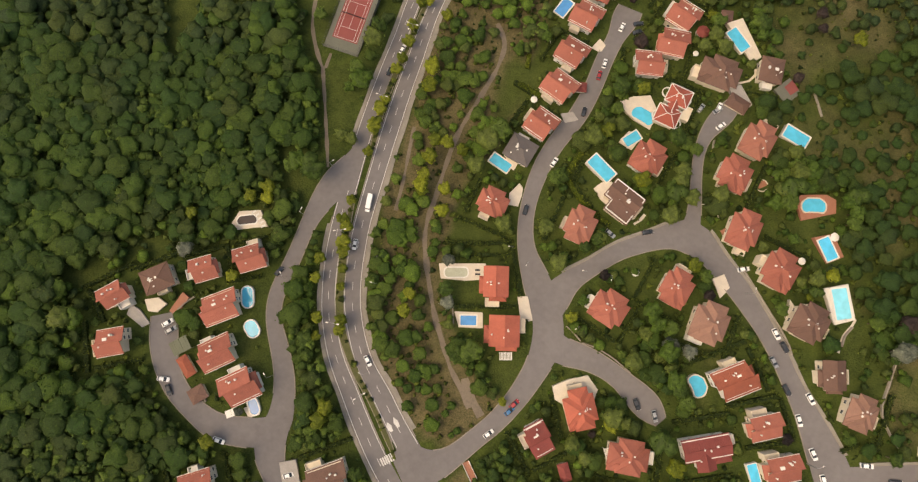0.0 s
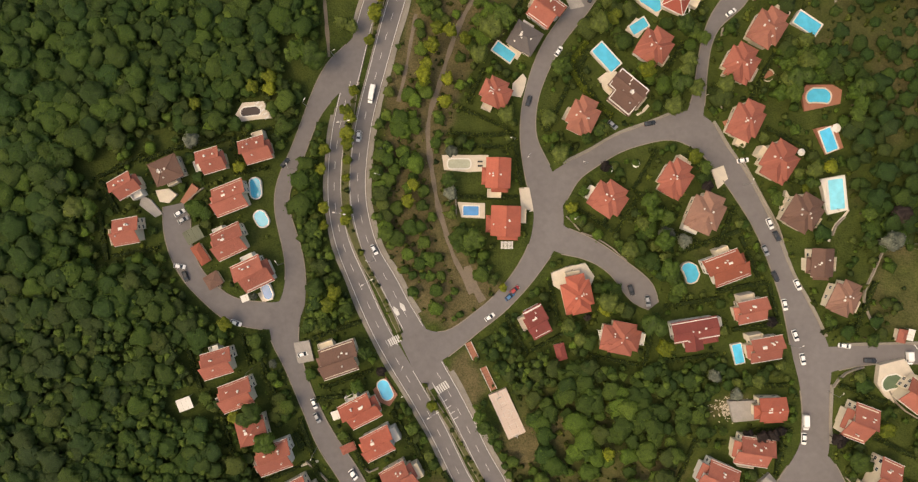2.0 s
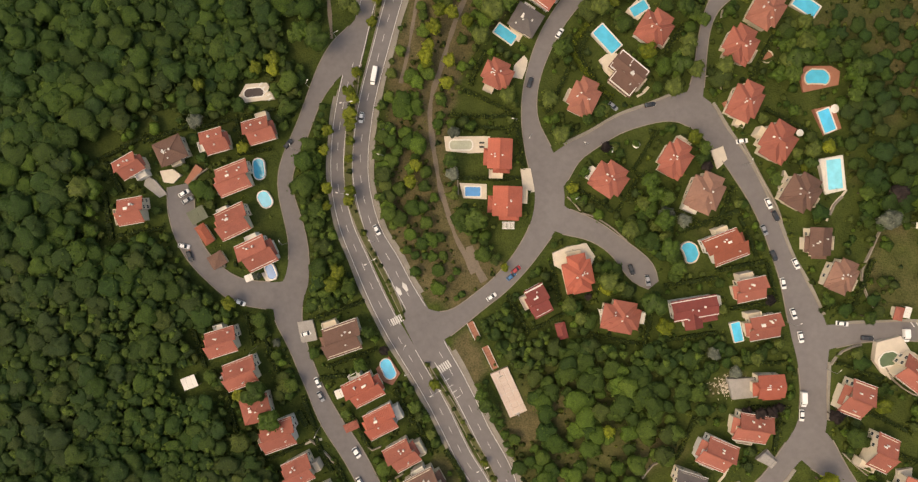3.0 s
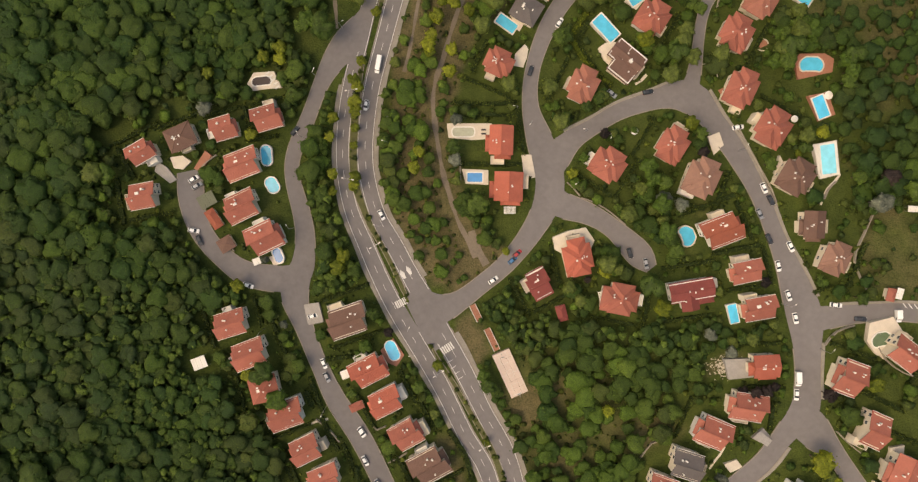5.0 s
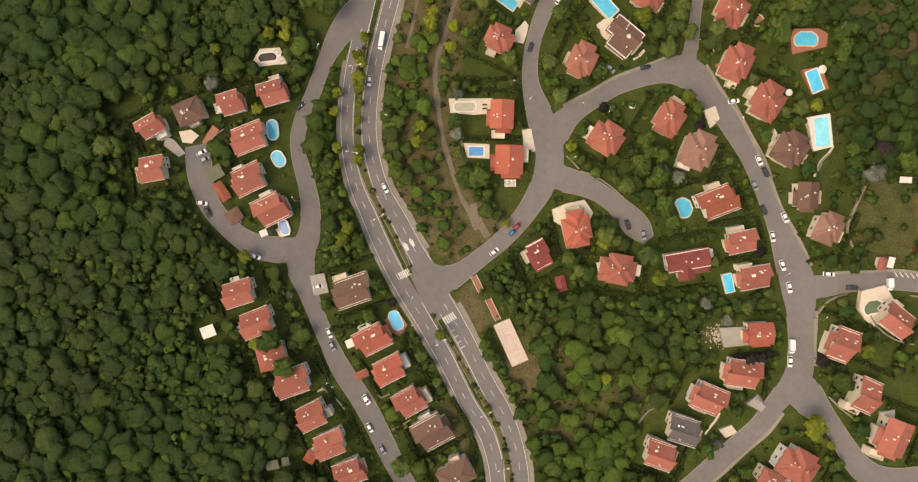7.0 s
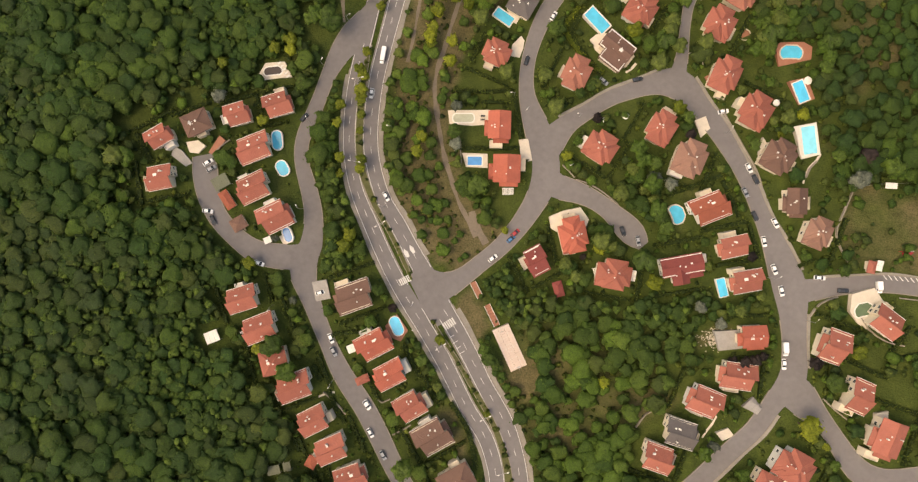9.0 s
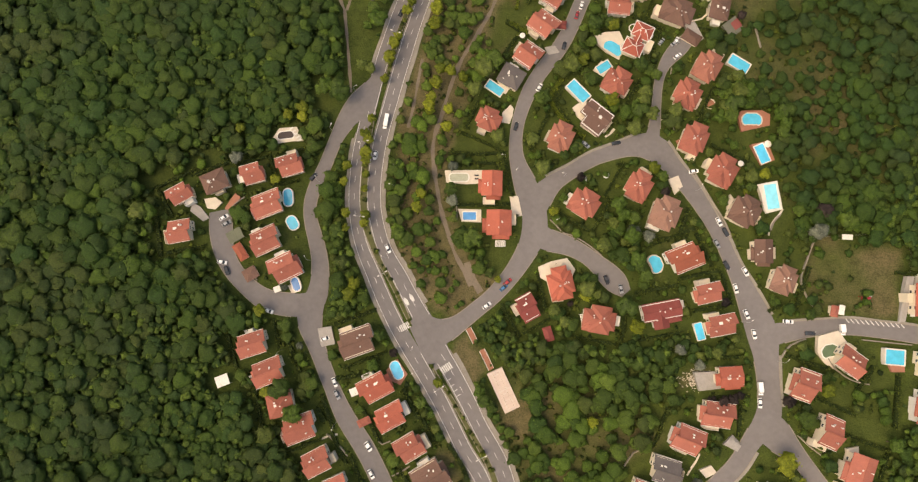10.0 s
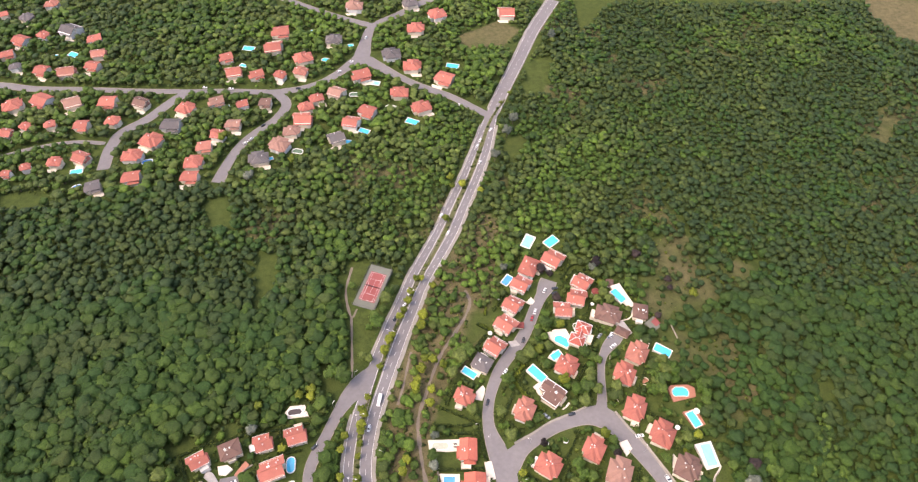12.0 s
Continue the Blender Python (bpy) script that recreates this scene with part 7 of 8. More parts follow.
tree(-87.7, -30.1, 2.8, "lime")
tree(-52.3, 34.6, 2.4, "lime")
tree(-53.4, 27.2, 2.4, "lime")
tree(-52.3, 12.6, 2.4, "lime")
tree(15.1, -18.1, 1.8, "lime")
tree(86.1, 30.9, 3, "lime")
tree(41.0, 12.3, 2.4, "lime")
tree(-50.1, -23.2, 3.2, "lime")
tree(-47.9, -18.7, 3, "lime")
tree(-84.4, -64.1, 2.6, "lime")
tree(-52.3, 5.9, 2, "lime")
tree(-78.9, 57.9, 2.6, "lime")
tree(53.8, -79.2, 2.4, "lime")
tree(127.3, -93.3, 5.0, "lime")
tree(-11.1, 111.1, 3.2, "lime")
tree(-11.8, 103.4, 3.2, "lime")
tree(-4.8, 135.2, 2.6, "lime")
tree(-9.3, 81.1, 3.0, "lime")
tree(-11.6, 73.9, 2.8, "lime")
tree(-13.8, 66.7, 3.0, "lime")
tree(-14.8, 60.9, 2.8, "lime")
tree(1.0, 76.4, 2.6, "lime")
tree(-5.8, 61.6, 2.6, "lime")
tree(-6.9, 52.8, 2.8, "lime")
tree(-18.8, 21.4, 2.6, "lime")
tree(-20.9, 14.9, 2.8, "lime")
tree(-26.9, -112.3, 4.6, "green")
tree(-55.5, 68.3, 5.2, "green")
tree(-38.5, 105.2, 4.6, "green")
tree(-40.7, 111.1, 3.6, "green")
tree(-34.4, 123.4, 4.2, "green")
tree(-32.3, 129.1, 3.4, "green")
tree(-46.0, 82.9, 2.8, "green")
tree(-42.1, 81.5, 2.6, "green")
tree(-43.9, 103.4, 2.4, "green")
tree(-56.5, 134.8, 3.0, "green")
tree(7.4, -70.4, 3.2, "green")
tree(6.2, -66.4, 2.8, "green")
tree(-71.9, -72.8, 4.4, "green")
tree(-77.2, -62.1, 4.6, "green")
tree(69.2, -29.9, 4.8, "green")
tree(36.7, 32.6, 3.6, "green")
tree(32.3, 46.2, 3.4, "green")
tree(16.5, 47.5, 3.4, "green")
tree(129.8, 60.4, 3.4, "green")
tree(126.9, 26.0, 3.2, "green")
tree(-138.8, 12.9, 4.2, "green")
tree(-134.8, 12.9, 4, "green")
tree(-61.5, 71.3, 4, "green")
tree(-63.7, 70.1, 3.4, "green")
tree(86.8, 56.8, 3.4, "green")
tree(83.8, 63.7, 3.4, "green")
tree(90.8, 76.1, 2.8, "green")
tree(6.4, 70.4, 3.6, "green")
tree(68.5, 14.4, 3.8, "green")
tree(70.6, 9.9, 3.4, "green")
tree(46.8, 38.1, 2.4, "green")
tree(-31.3, -49.3, 2.2, "plum")
tree(53.4, 27.5, 2.2, "plum")
tree(90.1, 19.8, 2.4, "plum")
tree(155.2, 9.6, 3.4, "plum")
tree(111.8, -29.1, 2.2, "plum")
tree(111.0, -68.8, 2.4, "plum")
tree(107.0, -69.9, 2.6, "plum")
tree(103.0, -69.7, 2.2, "plum")
tree(114.0, -67.8, 2, "plum")
tree(131.5, -69.5, 2.6, "plum")
tree(133.4, -69.4, 2.4, "plum")
tree(66.5, 147.0, 3.6, "plum")
tree(103.2, 150.5, 3.6, "plum")
tree(131.6, 156.6, 3.4, "plum")
tree(72.1, 143.7, 2.4, "plum")
tree(133.4, 105.4, 2.2, "plum")
tree(146.9, 133.8, 2.6, "plum")
tree(147.2, 127.8, 2.2, "plum")
tree(159.3, 121.3, 3.2, "lime")
tree(63.0, 308.7, 4.4, "pale")
tree(56.5, 291.3, 4.4, "pale")
tree(44.8, 262.5, 4.2, "pale")
tree(111.2, 432.8, 4.4, "pale")
tree(-140.9, 238.2, 4.4, "pale")


# ---- ground sheet ----
def ground_sheet():
    fine_x, fine_y = np.arange(-520, 541, 4.0), np.arange(-170, 571, 4.0)
    far = np.cumsum(1.35 ** np.arange(1, 17) * 8)
    xs = np.r_[fine_x[0] - far[::-1], fine_x, fine_x[-1] + far]
    ys = np.r_[fine_y[0] - far[::-1], fine_y, fine_y[-1] + far]
    X, Y = np.meshgrid(xs, ys, indexing="ij")
    nx, ny = X.shape
    v = np.stack([X, Y, gz(X, Y)], -1).reshape(-1, 3)
    i, j = np.meshgrid(np.arange(nx - 1), np.arange(ny - 1), indexing="ij")
    a = (i * ny + j).ravel()
    faces = np.stack([a, a + ny, a + ny + 1, a + 1], 1)
    me = bpy.data.meshes.new("ground")
    me.from_pydata(v, [], faces.tolist())
    me.materials.append(GROUND)
    ii = np.clip((v[:, 0] - X0).astype(int), 0, NX - 1)
    jj = np.clip((v[:, 1] - Y0).astype(int), 0, NY - 1)
    for nm, grid in (("dry", dry_map), ("lawn", lawn_map)):
        at = me.attributes.new(nm, "FLOAT", "POINT")
        at.data.foreach_set("value", grid[ii, jj].astype(np.float32))
    me.shade_smooth()
    tagged(new("ground", me), "green and brown hillside ground with grass and bare soil", "ground", kind="structure")


def soft_fill(grid, poly, value):
    """Raises a map inside a polygon."""
    m = inside(poly, GX, GY)
    grid[m] = value


def value_noise(cell, seed):
    """Smooth noise over the whole map, 0 to 1."""
    r = np.random.default_rng(seed)
    g = r.random((int(NX / cell) + 3, int(NY / cell) + 3))
    u, w = np.arange(NX) / cell, np.arange(NY) / cell
    i, j = u.astype(int), w.astype(int)
    a, b = (u - i)[:, None], (w - j)[None]
    a, b = a * a * (3 - 2 * a), b * b * (3 - 2 * b)
    return (g[i][:, j] * (1 - a) + g[i + 1][:, j] * a) * (1 - b) + (g[i][:, j + 1] * (1 - a) + g[i + 1][:, j + 1] * a) * b


GLADE = value_noise(24, 5) * 0.65 + value_noise(9, 6) * 0.35
HOLLOW = value_noise(55, 7) * 0.6 + value_noise(17, 9) * 0.4


def garden(poly):
    soft_fill(density, poly, 0.88)
    soft_fill(lawn_map, poly, 0.2)


def scrub(poly):
    soft_fill(density, poly, 0.62)
    soft_fill(dry_map, poly, 0.60)
    soft_fill(leaf_tone_map, poly, 0.25)


def far_garden(poly):
    soft_fill(density, poly, 0.79)
    soft_fill(lawn_map, poly, 0.2)
    soft_fill(leaf_tone_map, poly, 0.28)


# Lowers leaf tone: for darker woods, and at the sides for dim picture edges.
def darkened_stand(poly):
    soft_fill(leaf_tone_map, poly, -0.34)


# Raises leaf tone: for fresher woods, and on the far slope for haze.
def lightened_stand(poly):
    soft_fill(leaf_tone_map, poly, 0.30)


def openwood(poly):
    soft_fill(density, poly, 0.81)
    soft_fill(dry_map, poly, 0.18)
    thin = inside(poly, GX, GY) & (GLADE > 0.66)
    density[thin] = 0.66
    dry_map[thin] = 0.34


def glades(poly):
    """Rough grass with clumps of trees."""
    open_wood = inside(poly, GX, GY) & (GLADE > 0.46)
    density[open_wood] = 0.28
    dry_map[open_wood] = 0.30


def lawn(poly):
    soft_fill(lawn_map, poly, 1.0)
    soft_fill(clear, poly, True)


def bare(poly):
    soft_fill(dry_map, poly, 0.6)
    soft_fill(clear, poly, True)


hard = clear.copy()
garden([(-146.2, 43.3), (-102.7, 57.1), (-70.2, 57.5), (-57.9, 41.8), (-65.4, -20.7), (-82.5, -26.9), (-107.6, -15.5), (-144.1, -8.5)])
garden([(-103.2, -37.2), (-69.7, -33.9), (-61.0, -56.3), (-26.9, -117.1), (-48.0, -132.6), (-70.7, -116.9), (-101.4, -55.5)])
garden([(-64.3, -34.0), (-43.5, -35.6), (-16.7, -57.5), (-3.0, -91.4), (4.0, -115.3), (-10.4, -131.9), (-26.9, -117.1), (-52.4, -70.0)])
scrub([(31.6, 210.1), (50.7, 185.5), (22.7, 88.7), (1.8, 62.4), (-7.4, 32.8), (-4.0, 19.2), (3.8, -5.6), (15.1, -19.2), (-3.1, -36.1), (-14.4, -30.4), (-30.0, -7.7), (-32.2, 19.3), (-30.0, 53.3), (-23.2, 78.5), (-9.8, 132.6)])
garden([(-8.5, 31.7), (1.7, 41.9), (1.8, 62.4), (11.0, 87.8), (10.4, 79.5), (27.2, 99.5), (35.3, 128.4), (43.3, 144.8), (39.0, 144.7), (49.2, 190.3), (89.7, 189.3), (102.0, 147.0), (123.4, 130.8), (137.6, 87.6), (146.7, 47.9), (144.3, 19.4), (146.8, 18.2), (145.1, 5.4), (129.5, -37.2), (101.2, -55.2), (74.4, -43.0), (46.3, -45.9), (21.8, -39.5), (19.6, -19.2), (25.3, -3.4), (8.3, -7.9), (-8.6, -3.3)])
garden([(101.4, -46.6), (129.5, -37.2), (145.1, 5.4), (170.9, 9.6), (171.9, -104.0), (68.9, -136.1), (65.7, -99.2), (89.0, -75.0)])
openwood([(112.0, 86.0), (146.7, 62.2), (145.4, 11.8), (190.4, 11.6), (200.6, 97.6), (125.9, 99.7)])
openwood([(131.9, 178.3), (203.4, 175.6), (213.7, 83.8), (172.8, 0.6), (136.8, 16.7), (146.7, 47.9), (137.6, 87.6), (123.4, 130.8)])
openwood([(11.5, -73.7), (23.4, -55.9), (48.9, -50.9), (69.2, -54.0), (90.9, -64.7), (88.6, -82.9), (68.9, -100.0), (64.3, -123.3), (30.1, -134.7), (18.5, -102.0)])
glades([(126, 132), (140, 88), (148, 62), (172, 62), (205, 90), (214, 175), (134, 178)])
lawn([(-123.4, 36.1), (-120.9, 43.1), (-110.9, 47.5), (-106.3, 41.9), (-111.3, 32.5), (-118.4, 32.4)])
lawn([(-144.2, 29.4), (-136.1, 33.7), (-124.7, 34.7), (-125.8, 28.2), (-132.3, 23.5), (-141.0, 23.9)])
lawn([(-82.8, 26.0), (-72.5, 27.8), (-70.7, 19.3), (-71.9, 9.3), (-75.2, 12.7), (-80.6, 14.5)])
lawn([(-78.3, 1.6), (-71.5, 10.5), (-69.3, -2.9), (-68.8, -14.0), (-72.3, -21.7), (-71.9, -9.5)])
lawn([(-0.5, 53.3), (8.6, 49.8), (13.1, 44.1), (17.6, 44.1), (18.0, 41.3), (-1.7, 41.9)])
lawn([(-1.7, 25.5), (7.3, 24.8), (7.3, 18.0), (-1.8, 18.1)])
lawn([(5.0, 2.9), (17.4, -1.6), (21.9, -2.3), (21.4, -12.4), (16.9, -15.8), (11.7, -10.2), (5.0, -3.4)])
lawn([(30.2, 57.6), (38.1, 62.1), (43.6, 52.9), (39.1, 46.1), (40.1, 38.2), (32.3, 41.7)])
lawn([(49.5, 71.2), (53.9, 64.2), (48.2, 57.4), (43.8, 63.2)])
lawn([(57.9, 34.6), (71.1, 37.8), (72.0, 27.7), (67.5, 18.8), (63.2, 21.1), (57.8, 30.1)])
lawn([(46.5, 7.8), (55.3, 6.0), (63.0, 7.3), (66.2, 3.3), (57.5, -1.2), (47.6, 2.2)])
lawn([(80.1, -6.7), (88.6, -5.5), (90.5, -13.2), (85.2, -17.6), (80.0, -15.5)])
lawn([(112.4, 51.7), (124.1, 52.6), (126.9, 45.9), (118.3, 41.6), (113.2, 45.0)])
lawn([(125.9, 47.0), (134.3, 48.0), (132.9, 41.3), (129.5, 35.9), (126.5, 39.2)])
lawn([(135.0, 3.3), (142.4, 10.8), (145.0, 4.3), (139.7, -3.1), (135.6, -5.3)])
lawn([(135.4, -9.5), (144.6, -3.1), (146.2, -11.6), (143.9, -17.9), (138.2, -13.8)])
bare([(146.2, -11.6), (154.7, 1.1), (164.0, 0.1), (162.0, -33.2), (149.1, -32.4)])
bare([(151.8, -4.8), (186.6, -6.7), (180.8, -36.4), (150.4, -31.5)])
soft_fill(dry_map, [(151.8, -4.8), (186.6, -6.7), (180.8, -36.4), (150.4, -31.5)], 0.42)
lawn([(133.9, -53.8), (138.8, -50.4), (142.5, -53.4), (138.6, -57.7), (134.2, -64.2)])
lawn([(66.9, -99.1), (71.3, -93.1), (79.1, -91.5), (76.8, -99.7), (71.3, -104.6)])
bare([(-10.1, -86.5), (-3.0, -102.1), (1.2, -115.3), (-3.1, -115.2), (-7.8, -105.6), (-13.0, -93.7)])
lawn([(-34.7, -70.6), (-23.5, -68.6), (-21.3, -76.6), (-28.0, -78.7)])
bare([(-5.4, -46.3), (1.4, -41.8), (5.9, -50.8), (9.3, -57.6), (1.4, -62.1), (-4.3, -53.1)])
lawn([(-71.6, 80.3), (-55.9, 73.6), (-53.6, 59.9), (-58.0, 55.4), (-65.8, 62.1)])
lawn([(-62.6, 158.3), (-45.0, 156.2), (-56.9, 122.3), (-53.1, 114.3), (-36.6, 116.3), (-42.1, 89.4), (-50.1, 73.0), (-53.5, 93.0), (-59.4, 120.2)])
lawn([(78.3, -76.9), (89.7, -76.2), (90.7, -83.7), (80.4, -85.5)])
lawn([(143.1, -65.8), (153.3, -68.3), (151.2, -74.5), (144.7, -74.9)])
lawn([(131.6, 8.0), (141.9, 5.3), (142.2, -11.4), (133.8, -14.0), (133.0, -4.0)])
lawn([(150.6, -76.6), (166.8, -67.8), (170.0, -84.9), (160.7, -85.2)])
lawn([(101.0, -90.5), (108.0, -93.2), (104.1, -98.2), (100.0, -95.7)])
lawn([(118.7, -93.2), (122.3, -91.0), (125.8, -98.4), (117.5, -102.0), (112.4, -100.3)])
lawn([(104.0, -109.1), (111.4, -103.7), (112.8, -109.2), (108.1, -111.0)])
lawn([(149.6, -61.1), (160.4, -63.4), (154.6, -76.0), (149.5, -73.8)])
lawn([(168.1, -58.7), (176.5, -61.1), (171.1, -65.7), (163.3, -65.7)])
lawn([(161.8, -43.8), (180.6, -47.8), (174.3, -53.6), (165.7, -51.1)])
lawn([(26.4, 115.1), (33.8, 119.0), (36.0, 113.7), (32.1, 103.3), (26.1, 103.3)])
lawn([(134.8, 98.8), (142.0, 94.7), (140.5, 86.0), (134.3, 88.6)])
lawn([(-115.0, 142.6), (-106.7, 142.8), (-110.9, 126.4), (-115.5, 115.7), (-116.1, 131.6)])
lawn([(-123.2, 167.3), (-108.7, 162.1), (-107.3, 132.0), (-114.6, 122.5)])
lawn([(-318.4, 223.8), (-277.9, 226.3), (-286.4, 207.8), (-312.3, 211.2)])
darkened_stand([(289.2, 341.1), (318.4, 376.2), (430.6, 412.4), (478.0, 392.0), (380.4, 222.0), (334.5, 267.2), (321.1, 315.1)])
darkened_stand([(-328.9, 196.5), (-249.8, 207.3), (-142.3, 183.7), (-95.9, 141.8), (-93.2, 80.2), (-143.5, 50.4), (-249.4, 50.3)])
lightened_stand([(254.2, 444.5), (340.1, 486.6), (410.3, 474.9), (437.6, 427.3), (380.2, 431.3), (284.8, 409.6)])
lightened_stand([(62.1, 273.1), (115.7, 310.3), (159.2, 279.2), (116.2, 205.2), (60.6, 171.8), (42.0, 195.2)])
darkened_stand([(228.9, 241.1), (410.8, 272.7), (233.5, -10.1), (186.6, -7.4), (210.4, 93.3), (195.8, 148.9)])
darkened_stand([(-328.8, 261.8), (-123.6, 260.7), (-136.4, 166.3), (-284.8, 143.6)])
darkened_stand([(154.1, 261.1), (353.0, 256.3), (286.4, 108.5), (185.2, 147.9)])
lightened_stand([(11.5, -73.7), (23.4, -55.9), (48.9, -50.9), (69.2, -54.0), (90.9, -64.7), (88.6, -82.9), (68.9, -100.0), (64.3, -123.3), (30.1, -134.7), (18.5, -102.0)])
lightened_stand([(-65.6, 46.3), (-52.4, 50.9), (-32.2, 14.8), (-34.5, -9.9), (-52.3, -7.5), (-61.1, 19.3)])
darkened_stand([(-191.7, 98.7), (-121.4, 100.1), (-130.3, 59.0), (-187.3, 49.5)])
bare([(455.9, 507.9), (518.5, 507.0), (488.4, 411.3), (463.7, 431.9), (453.5, 474.3)])
bare([(352.2, 288.4), (369.5, 288.0), (383.0, 309.5), (395.7, 309.2), (369.2, 277.7)])
bare([(22.7, 439.6), (61.9, 466.2), (84.3, 451.8), (64.4, 421.8), (24.7, 415.8)])
bare([(-5.1, -50.0), (0.3, -40.6), (9.0, -56.4), (4.5, -63.1), (-3.0, -55.5)])
bare([(18.8, -76.2), (25.4, -71.9), (29.6, -78.2), (27.5, -86.2), (20.0, -85.0)])
bare([(1.4, -19.1), (9.4, -22.7), (-4.1, -29.0), (-11.9, -32.3), (-7.1, -24.0)])
lawn([(145.4, 506.9), (195.7, 508.2), (165.8, 480.2), (141.8, 443.5)])
lawn([(54.4, 295.0), (73.2, 287.6), (56.1, 259.0)])
lawn([(-170.2, 216.1), (-156.5, 220.4), (-146.1, 192.2), (-159.2, 188.2)])
far_garden([(-486.1, 525.8), (97.7, 527.4), (51.8, 325.8), (-23.2, 294.4), (-69.3, 272.4), (-139.7, 231.8), (-195.4, 231.9), (-260.3, 213.6), (-338.5, 214.8)])
lawn([(64.4, 421.8), (106.6, 442.6), (84.3, 394.4)])
lawn([(207.6, 54.3), (216.3, 55.7), (209.5, 45.0), (204.1, 43.5)])
lawn([(16.1, 106.1), (20.4, 117.2), (24.6, 119.8), (28.4, 118.2), (27.5, 112.0), (32.1, 106.0), (24.8, 97.6), (19.9, 91.6), (15.1, 86.6), (15.3, 100.2)])
bare([(88.5, -66.8), (94.0, -58.3), (103.4, -53.5), (106.6, -59.6), (104.9, -65.3), (95.6, -64.8)])
lawn([(84.3, 394.4), (108.2, 408.8), (95.6, 350.8), (77.2, 350.6)])
# Leaves coloured darker to imitate the dim lower left of the picture.
darkened_stand([(-215, -30), (-120, -30), (-95, -70), (-75, -140), (-215, -140)])
darkened_stand([(150, 12), (215, 12), (235, 140), (138, 140), (146, 60)])
# Leaves coloured darker to imitate the picture's dim right edge.
darkened_stand([(118, -135), (215, -135), (215, 60), (150, 60), (128, 0)])
# Leaves coloured lighter in place of haze over the far slope.
lightened_stand([(-150, 232), (-20, 292), (48, 318), (30, 240), (-5, 165), (-60, 165), (-110, 190)])
hollow = (HOLLOW > 0.70) & (GY > 130) & (density > 0.95)
density[hollow] = 0.66
dry_map[hollow] = 0.34
for grid in (lawn_map, dry_map):
    for _ in range(3):
        grid[1:-1, 1:-1] = (grid[1:-1, 1:-1] * 2 + grid[:-2, 1:-1] + grid[2:, 1:-1] + grid[1:-1, :-2] + grid[1:-1, 2:]) / 6
ground_sheet()


def scatter(step, seed, mask=None):
    """Jittered places over the whole map with the local density."""
    r = np.random.default_rng(seed)
    gx, gy = np.meshgrid(np.arange(X0 + 10, X0 + NX - 10, step), np.arange(Y0 + 10, Y0 + NY - 10, step), indexing="ij")
    x = (gx + r.uniform(-0.45, 0.45, gx.shape) * step).ravel()
    y = (gy + r.uniform(-0.45, 0.45, gx.shape) * step).ravel()
    i, j = (x - X0).astype(int), (y - Y0).astype(int)
    keep = ~(clear if mask is None else mask)[i, j] & (r.random(len(x)) < density[i, j])
    return x[keep], y[keep], density[i, j][keep]


def seen_ground(x, y):
    """The stretch of land that lies within sight of the flight."""
    half = np.interp(y, [-140, -60, 0, 510], [192, 208, 242, 535])
    return (np.abs(x) < half) & (y > -140) & (y < 500)


def fitted(x, y, rad, mask=None, most=2):
    """Crowns shrink or give way where they would hang over paving."""
    ok = np.zeros(len(x), bool)
    for shrink in (1.0, 0.75, 0.75):
        rad = np.where(ok, rad, rad * shrink)
        hits = np.zeros(len(x), int)
        for a in np.arange(8) * math.pi / 4:
            i = np.clip((x + 0.8 * rad * math.cos(a) - X0).astype(int), 0, NX - 1)
            j = np.clip((y + 0.8 * rad * math.sin(a) - Y0).astype(int), 0, NY - 1)
            hits += (clear if mask is None else mask)[i, j]
        ok |= hits <= most
    for a in np.arange(8) * math.pi / 4:
        for u in (0.6, 1.0):
            i = np.clip((x + u * rad * math.cos(a) - X0).astype(int), 0, NX - 1)
            j = np.clip((y + u * rad * math.sin(a) - Y0).astype(int), 0, NY - 1)
            ok &= ~water_map[i, j]
    return rad, ok


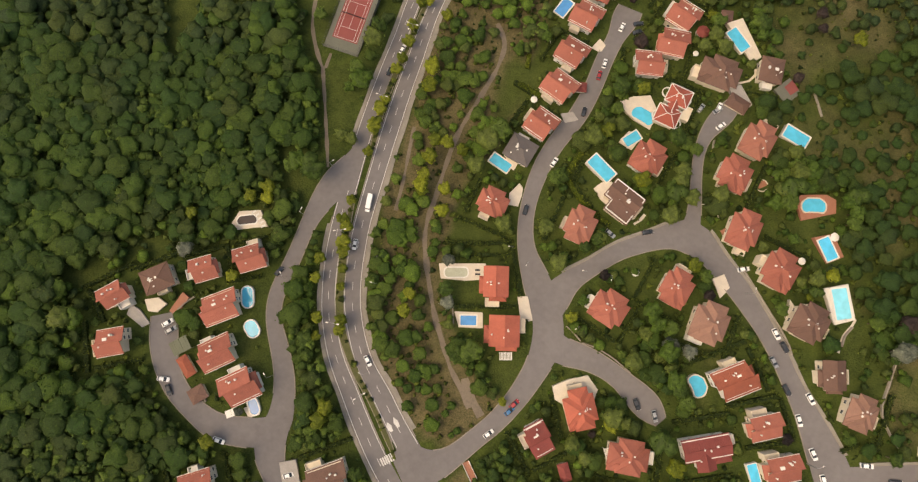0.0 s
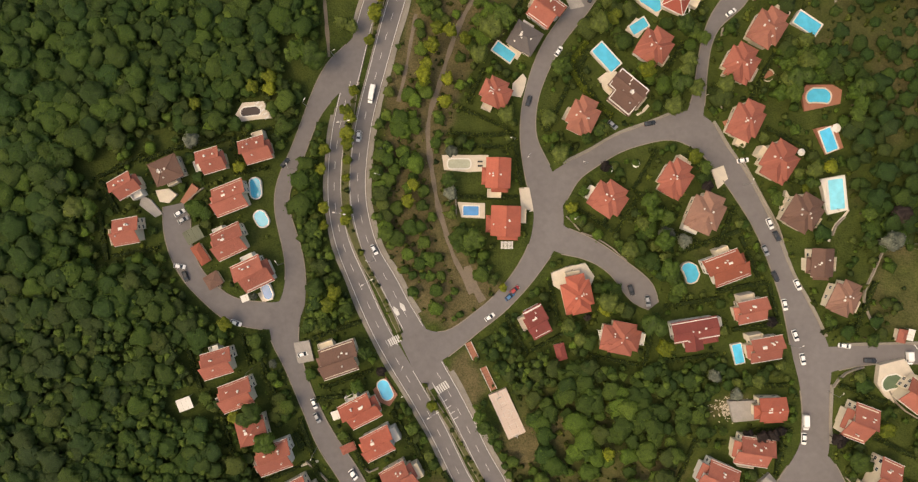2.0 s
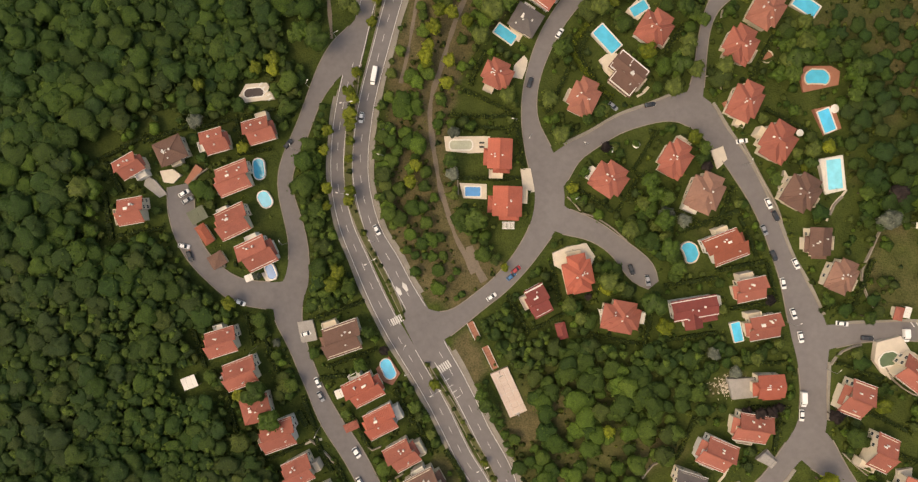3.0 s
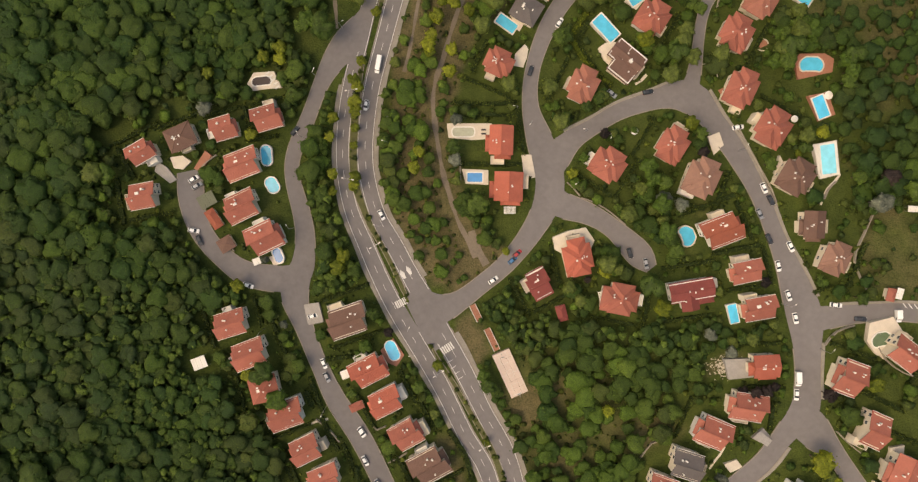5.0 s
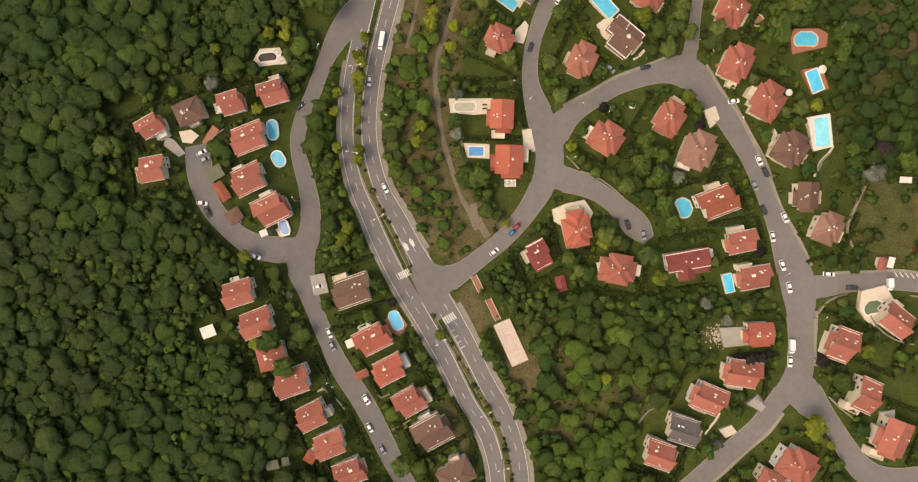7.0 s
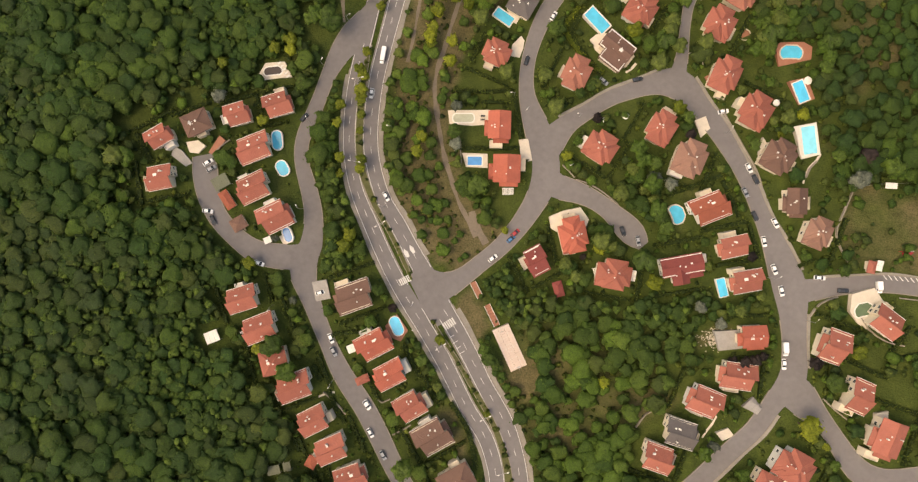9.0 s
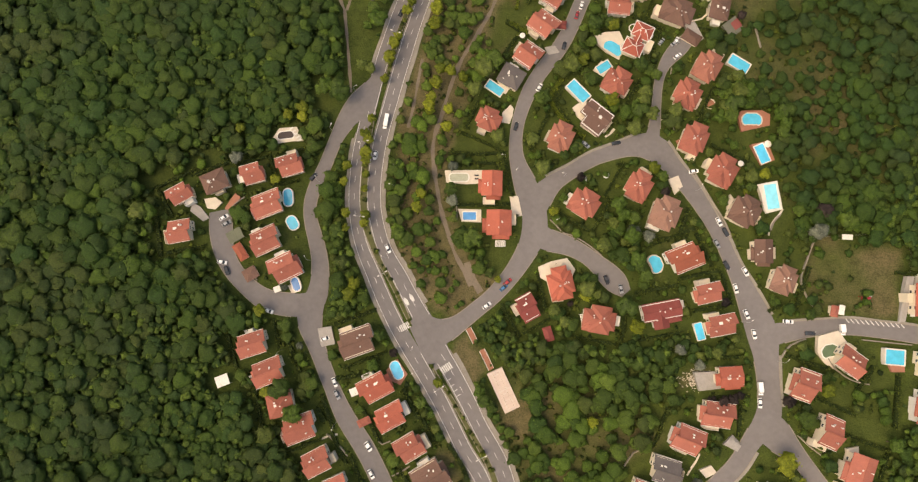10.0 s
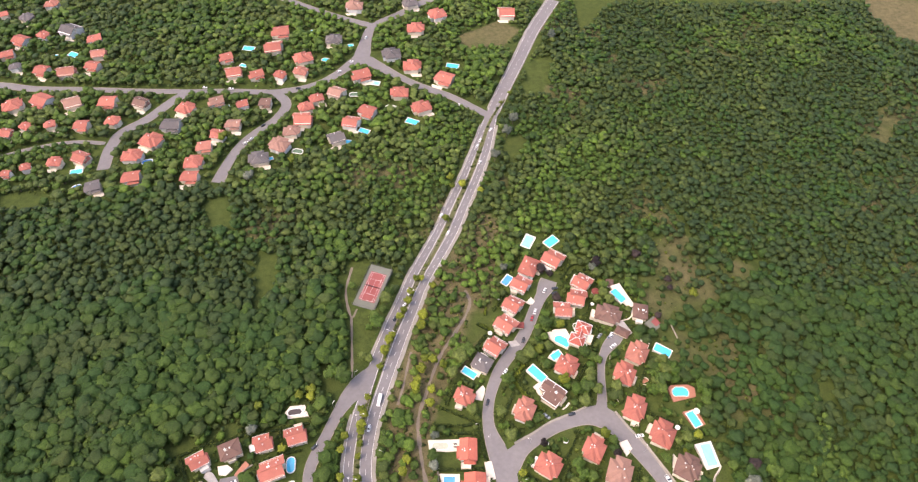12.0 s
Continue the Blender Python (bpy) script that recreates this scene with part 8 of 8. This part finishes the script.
def woods():
    x, y, d = scatter(3.95, 3)
    m = seen_ground(x, y)
    x, y, d = x[m].copy(), y[m].copy(), d[m].copy()
    patch = np.array([noise.noise(Vector((a * 0.02, b * 0.02, 0.3))) for a, b in zip(x, y)])
    west = (x < -60) & (d > 0.95)
    size = np.select([d > 0.95, d > 0.82, d > 0.78, d > 0.7], [0.86, 0.98, 1.0, 0.92], 0.84) * np.where(west & (y < 140), 1.28, 1.0)
    rad = rng.uniform(2.3, 4.8, len(x)) * size * (1 + 0.25 * patch)
    rad = np.where(y > 120, rad * np.where(west, 1.05, 0.98), rad)
    rad, fits = fitted(x, y, rad, None, np.where(d > 0.95, 1, 2))
    x, y, d, rad, patch, west = x[fits], y[fits], d[fits], rad[fits], patch[fits], west[fits]
    broad = np.array([noise.noise(Vector((a * 0.0075, b * 0.0075, 4.1))) for a, b in zip(x, y)])
    # The last term darkens leaves sideways, imitating the picture's dimmer edges.
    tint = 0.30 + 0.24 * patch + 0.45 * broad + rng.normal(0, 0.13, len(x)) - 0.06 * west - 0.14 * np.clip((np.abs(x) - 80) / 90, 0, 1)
    tint = np.clip(tint + leaf_tone_map[(x - X0).astype(int), (y - Y0).astype(int)], 0, 1)
    own = (d < 0.9) & (d > 0.82) & (y < 150) & (np.abs(x - 60) < 110) & (rng.random(len(x)) < 0.5)
    own &= np.cumsum(own) <= 240
    for a, b, c, k in zip(x[own], y[own], rad[own], rng.random(own.sum())):
        tree(round(float(a), 1), round(float(b), 1), float(c), "lime" if k < 0.06 else "blue" if k < 0.09 else "plum" if k < 0.105 else "green")
    x, y, rad, tint = x[~own], y[~own], rad[~own], tint[~own]
    near = y < 120
    stand = np.array([noise.noise(Vector((a * 0.03, b * 0.03, 8.7))) for a, b in zip(x, y)]) + rng.normal(0, 0.28, len(x)) + 0.9 * np.maximum(leaf_tone_map[(x - X0).astype(int), (y - Y0).astype(int)], 0)
    fresh, olive = stand > 0.24, stand < -0.30
    for sort, mat, word in ((~fresh & ~olive, LEAF, "dark green broadleaf"), (fresh, LEAFFRESH, "fresh green broadleaf"), (olive, LEAFOLIVE, "grey-olive")):
        m = near & sort
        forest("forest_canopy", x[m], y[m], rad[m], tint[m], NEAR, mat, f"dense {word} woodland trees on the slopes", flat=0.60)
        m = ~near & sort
        forest("distant_woods", x[m], y[m], rad[m], tint[m], FAR, LEAFHAZE if mat is LEAF else mat, f"distant {word} woodland canopy over the valley", flat=0.62)
    x, y, d = scatter(2.95, 17)
    m = seen_ground(x, y) & (d > 0.95) & (y < 100) & (np.abs(x) < 200)
    x, y, rad = x[m], y[m], rng.uniform(1.5, 2.6, m.sum())
    rad, fits = fitted(x, y, rad)
    # Crowns added in a lighter leaf tone to lift the woodland's dark gaps.
    forest("understorey", x[fits], y[fits], rad[fits], rng.uniform(0.25, 0.9, fits.sum()), LOW, LEAF, "lower green trees filling gaps of the woodland", lift=1.45, flat=0.72)
    garden_bushes()
    shrubs()


def garden_bushes():
    """Small trees and tall bushes that crowd the gardens round the houses."""
    x, y, d = scatter(2.8, 29, hard)
    lush = clear[(x - X0).astype(int), (y - Y0).astype(int)] & (rng.random(len(x)) < 0.72)
    m = seen_ground(x, y) & (d > 0.82) & (d < 0.9) & (y < 140) & ~lush
    x, y = x[m], y[m]
    rad, fits = fitted(x, y, rng.gamma(5.0, 0.36, len(x)).clip(0.9, 3.0), hard)
    x, y, rad = x[fits], y[fits], rad[fits]
    sort = rng.random(len(x)) < 0.6
    for m, mat, word in ((sort, LEAFFRESH, "fresh green"), (~sort, LEAFOLIVE, "grey-green")):
        forest("garden_bushes", x[m], y[m], rad[m], rng.uniform(0.1, 0.8, m.sum()), FAR, mat, f"tall {word} bushes in the house gardens", 0.6, 0.9)


def shrubs():
    """Undergrowth between the trees of gardens and scrub."""
    x, y, d = scatter(2.0, 8)
    m = seen_ground(x, y) & (d < 0.97) & (y < 230) & (rng.random(len(x)) < 0.62)
    x, y = x[m], y[m]
    for line, w in MEDIANS:
        k = rng.integers(len(line), size=int(len(line) * 1.6))
        u = rng.uniform(-0.38, 0.38, len(k)) * w[k]
        q = line[k, :2] + across(line)[k] * u[:, None]
        x, y = np.r_[x, q[:, 0]], np.r_[y, q[:, 1]]
    rad = rng.gamma(3.0, 0.28, len(x)).clip(0.35, 1.7)
    tint = rng.uniform(0.05, 0.95, len(x))
    forest("undergrowth", x, y, rad, tint, LOW, HEDGE, "low green shrubs and bushes between trees and lawns", 0.25)


woods()
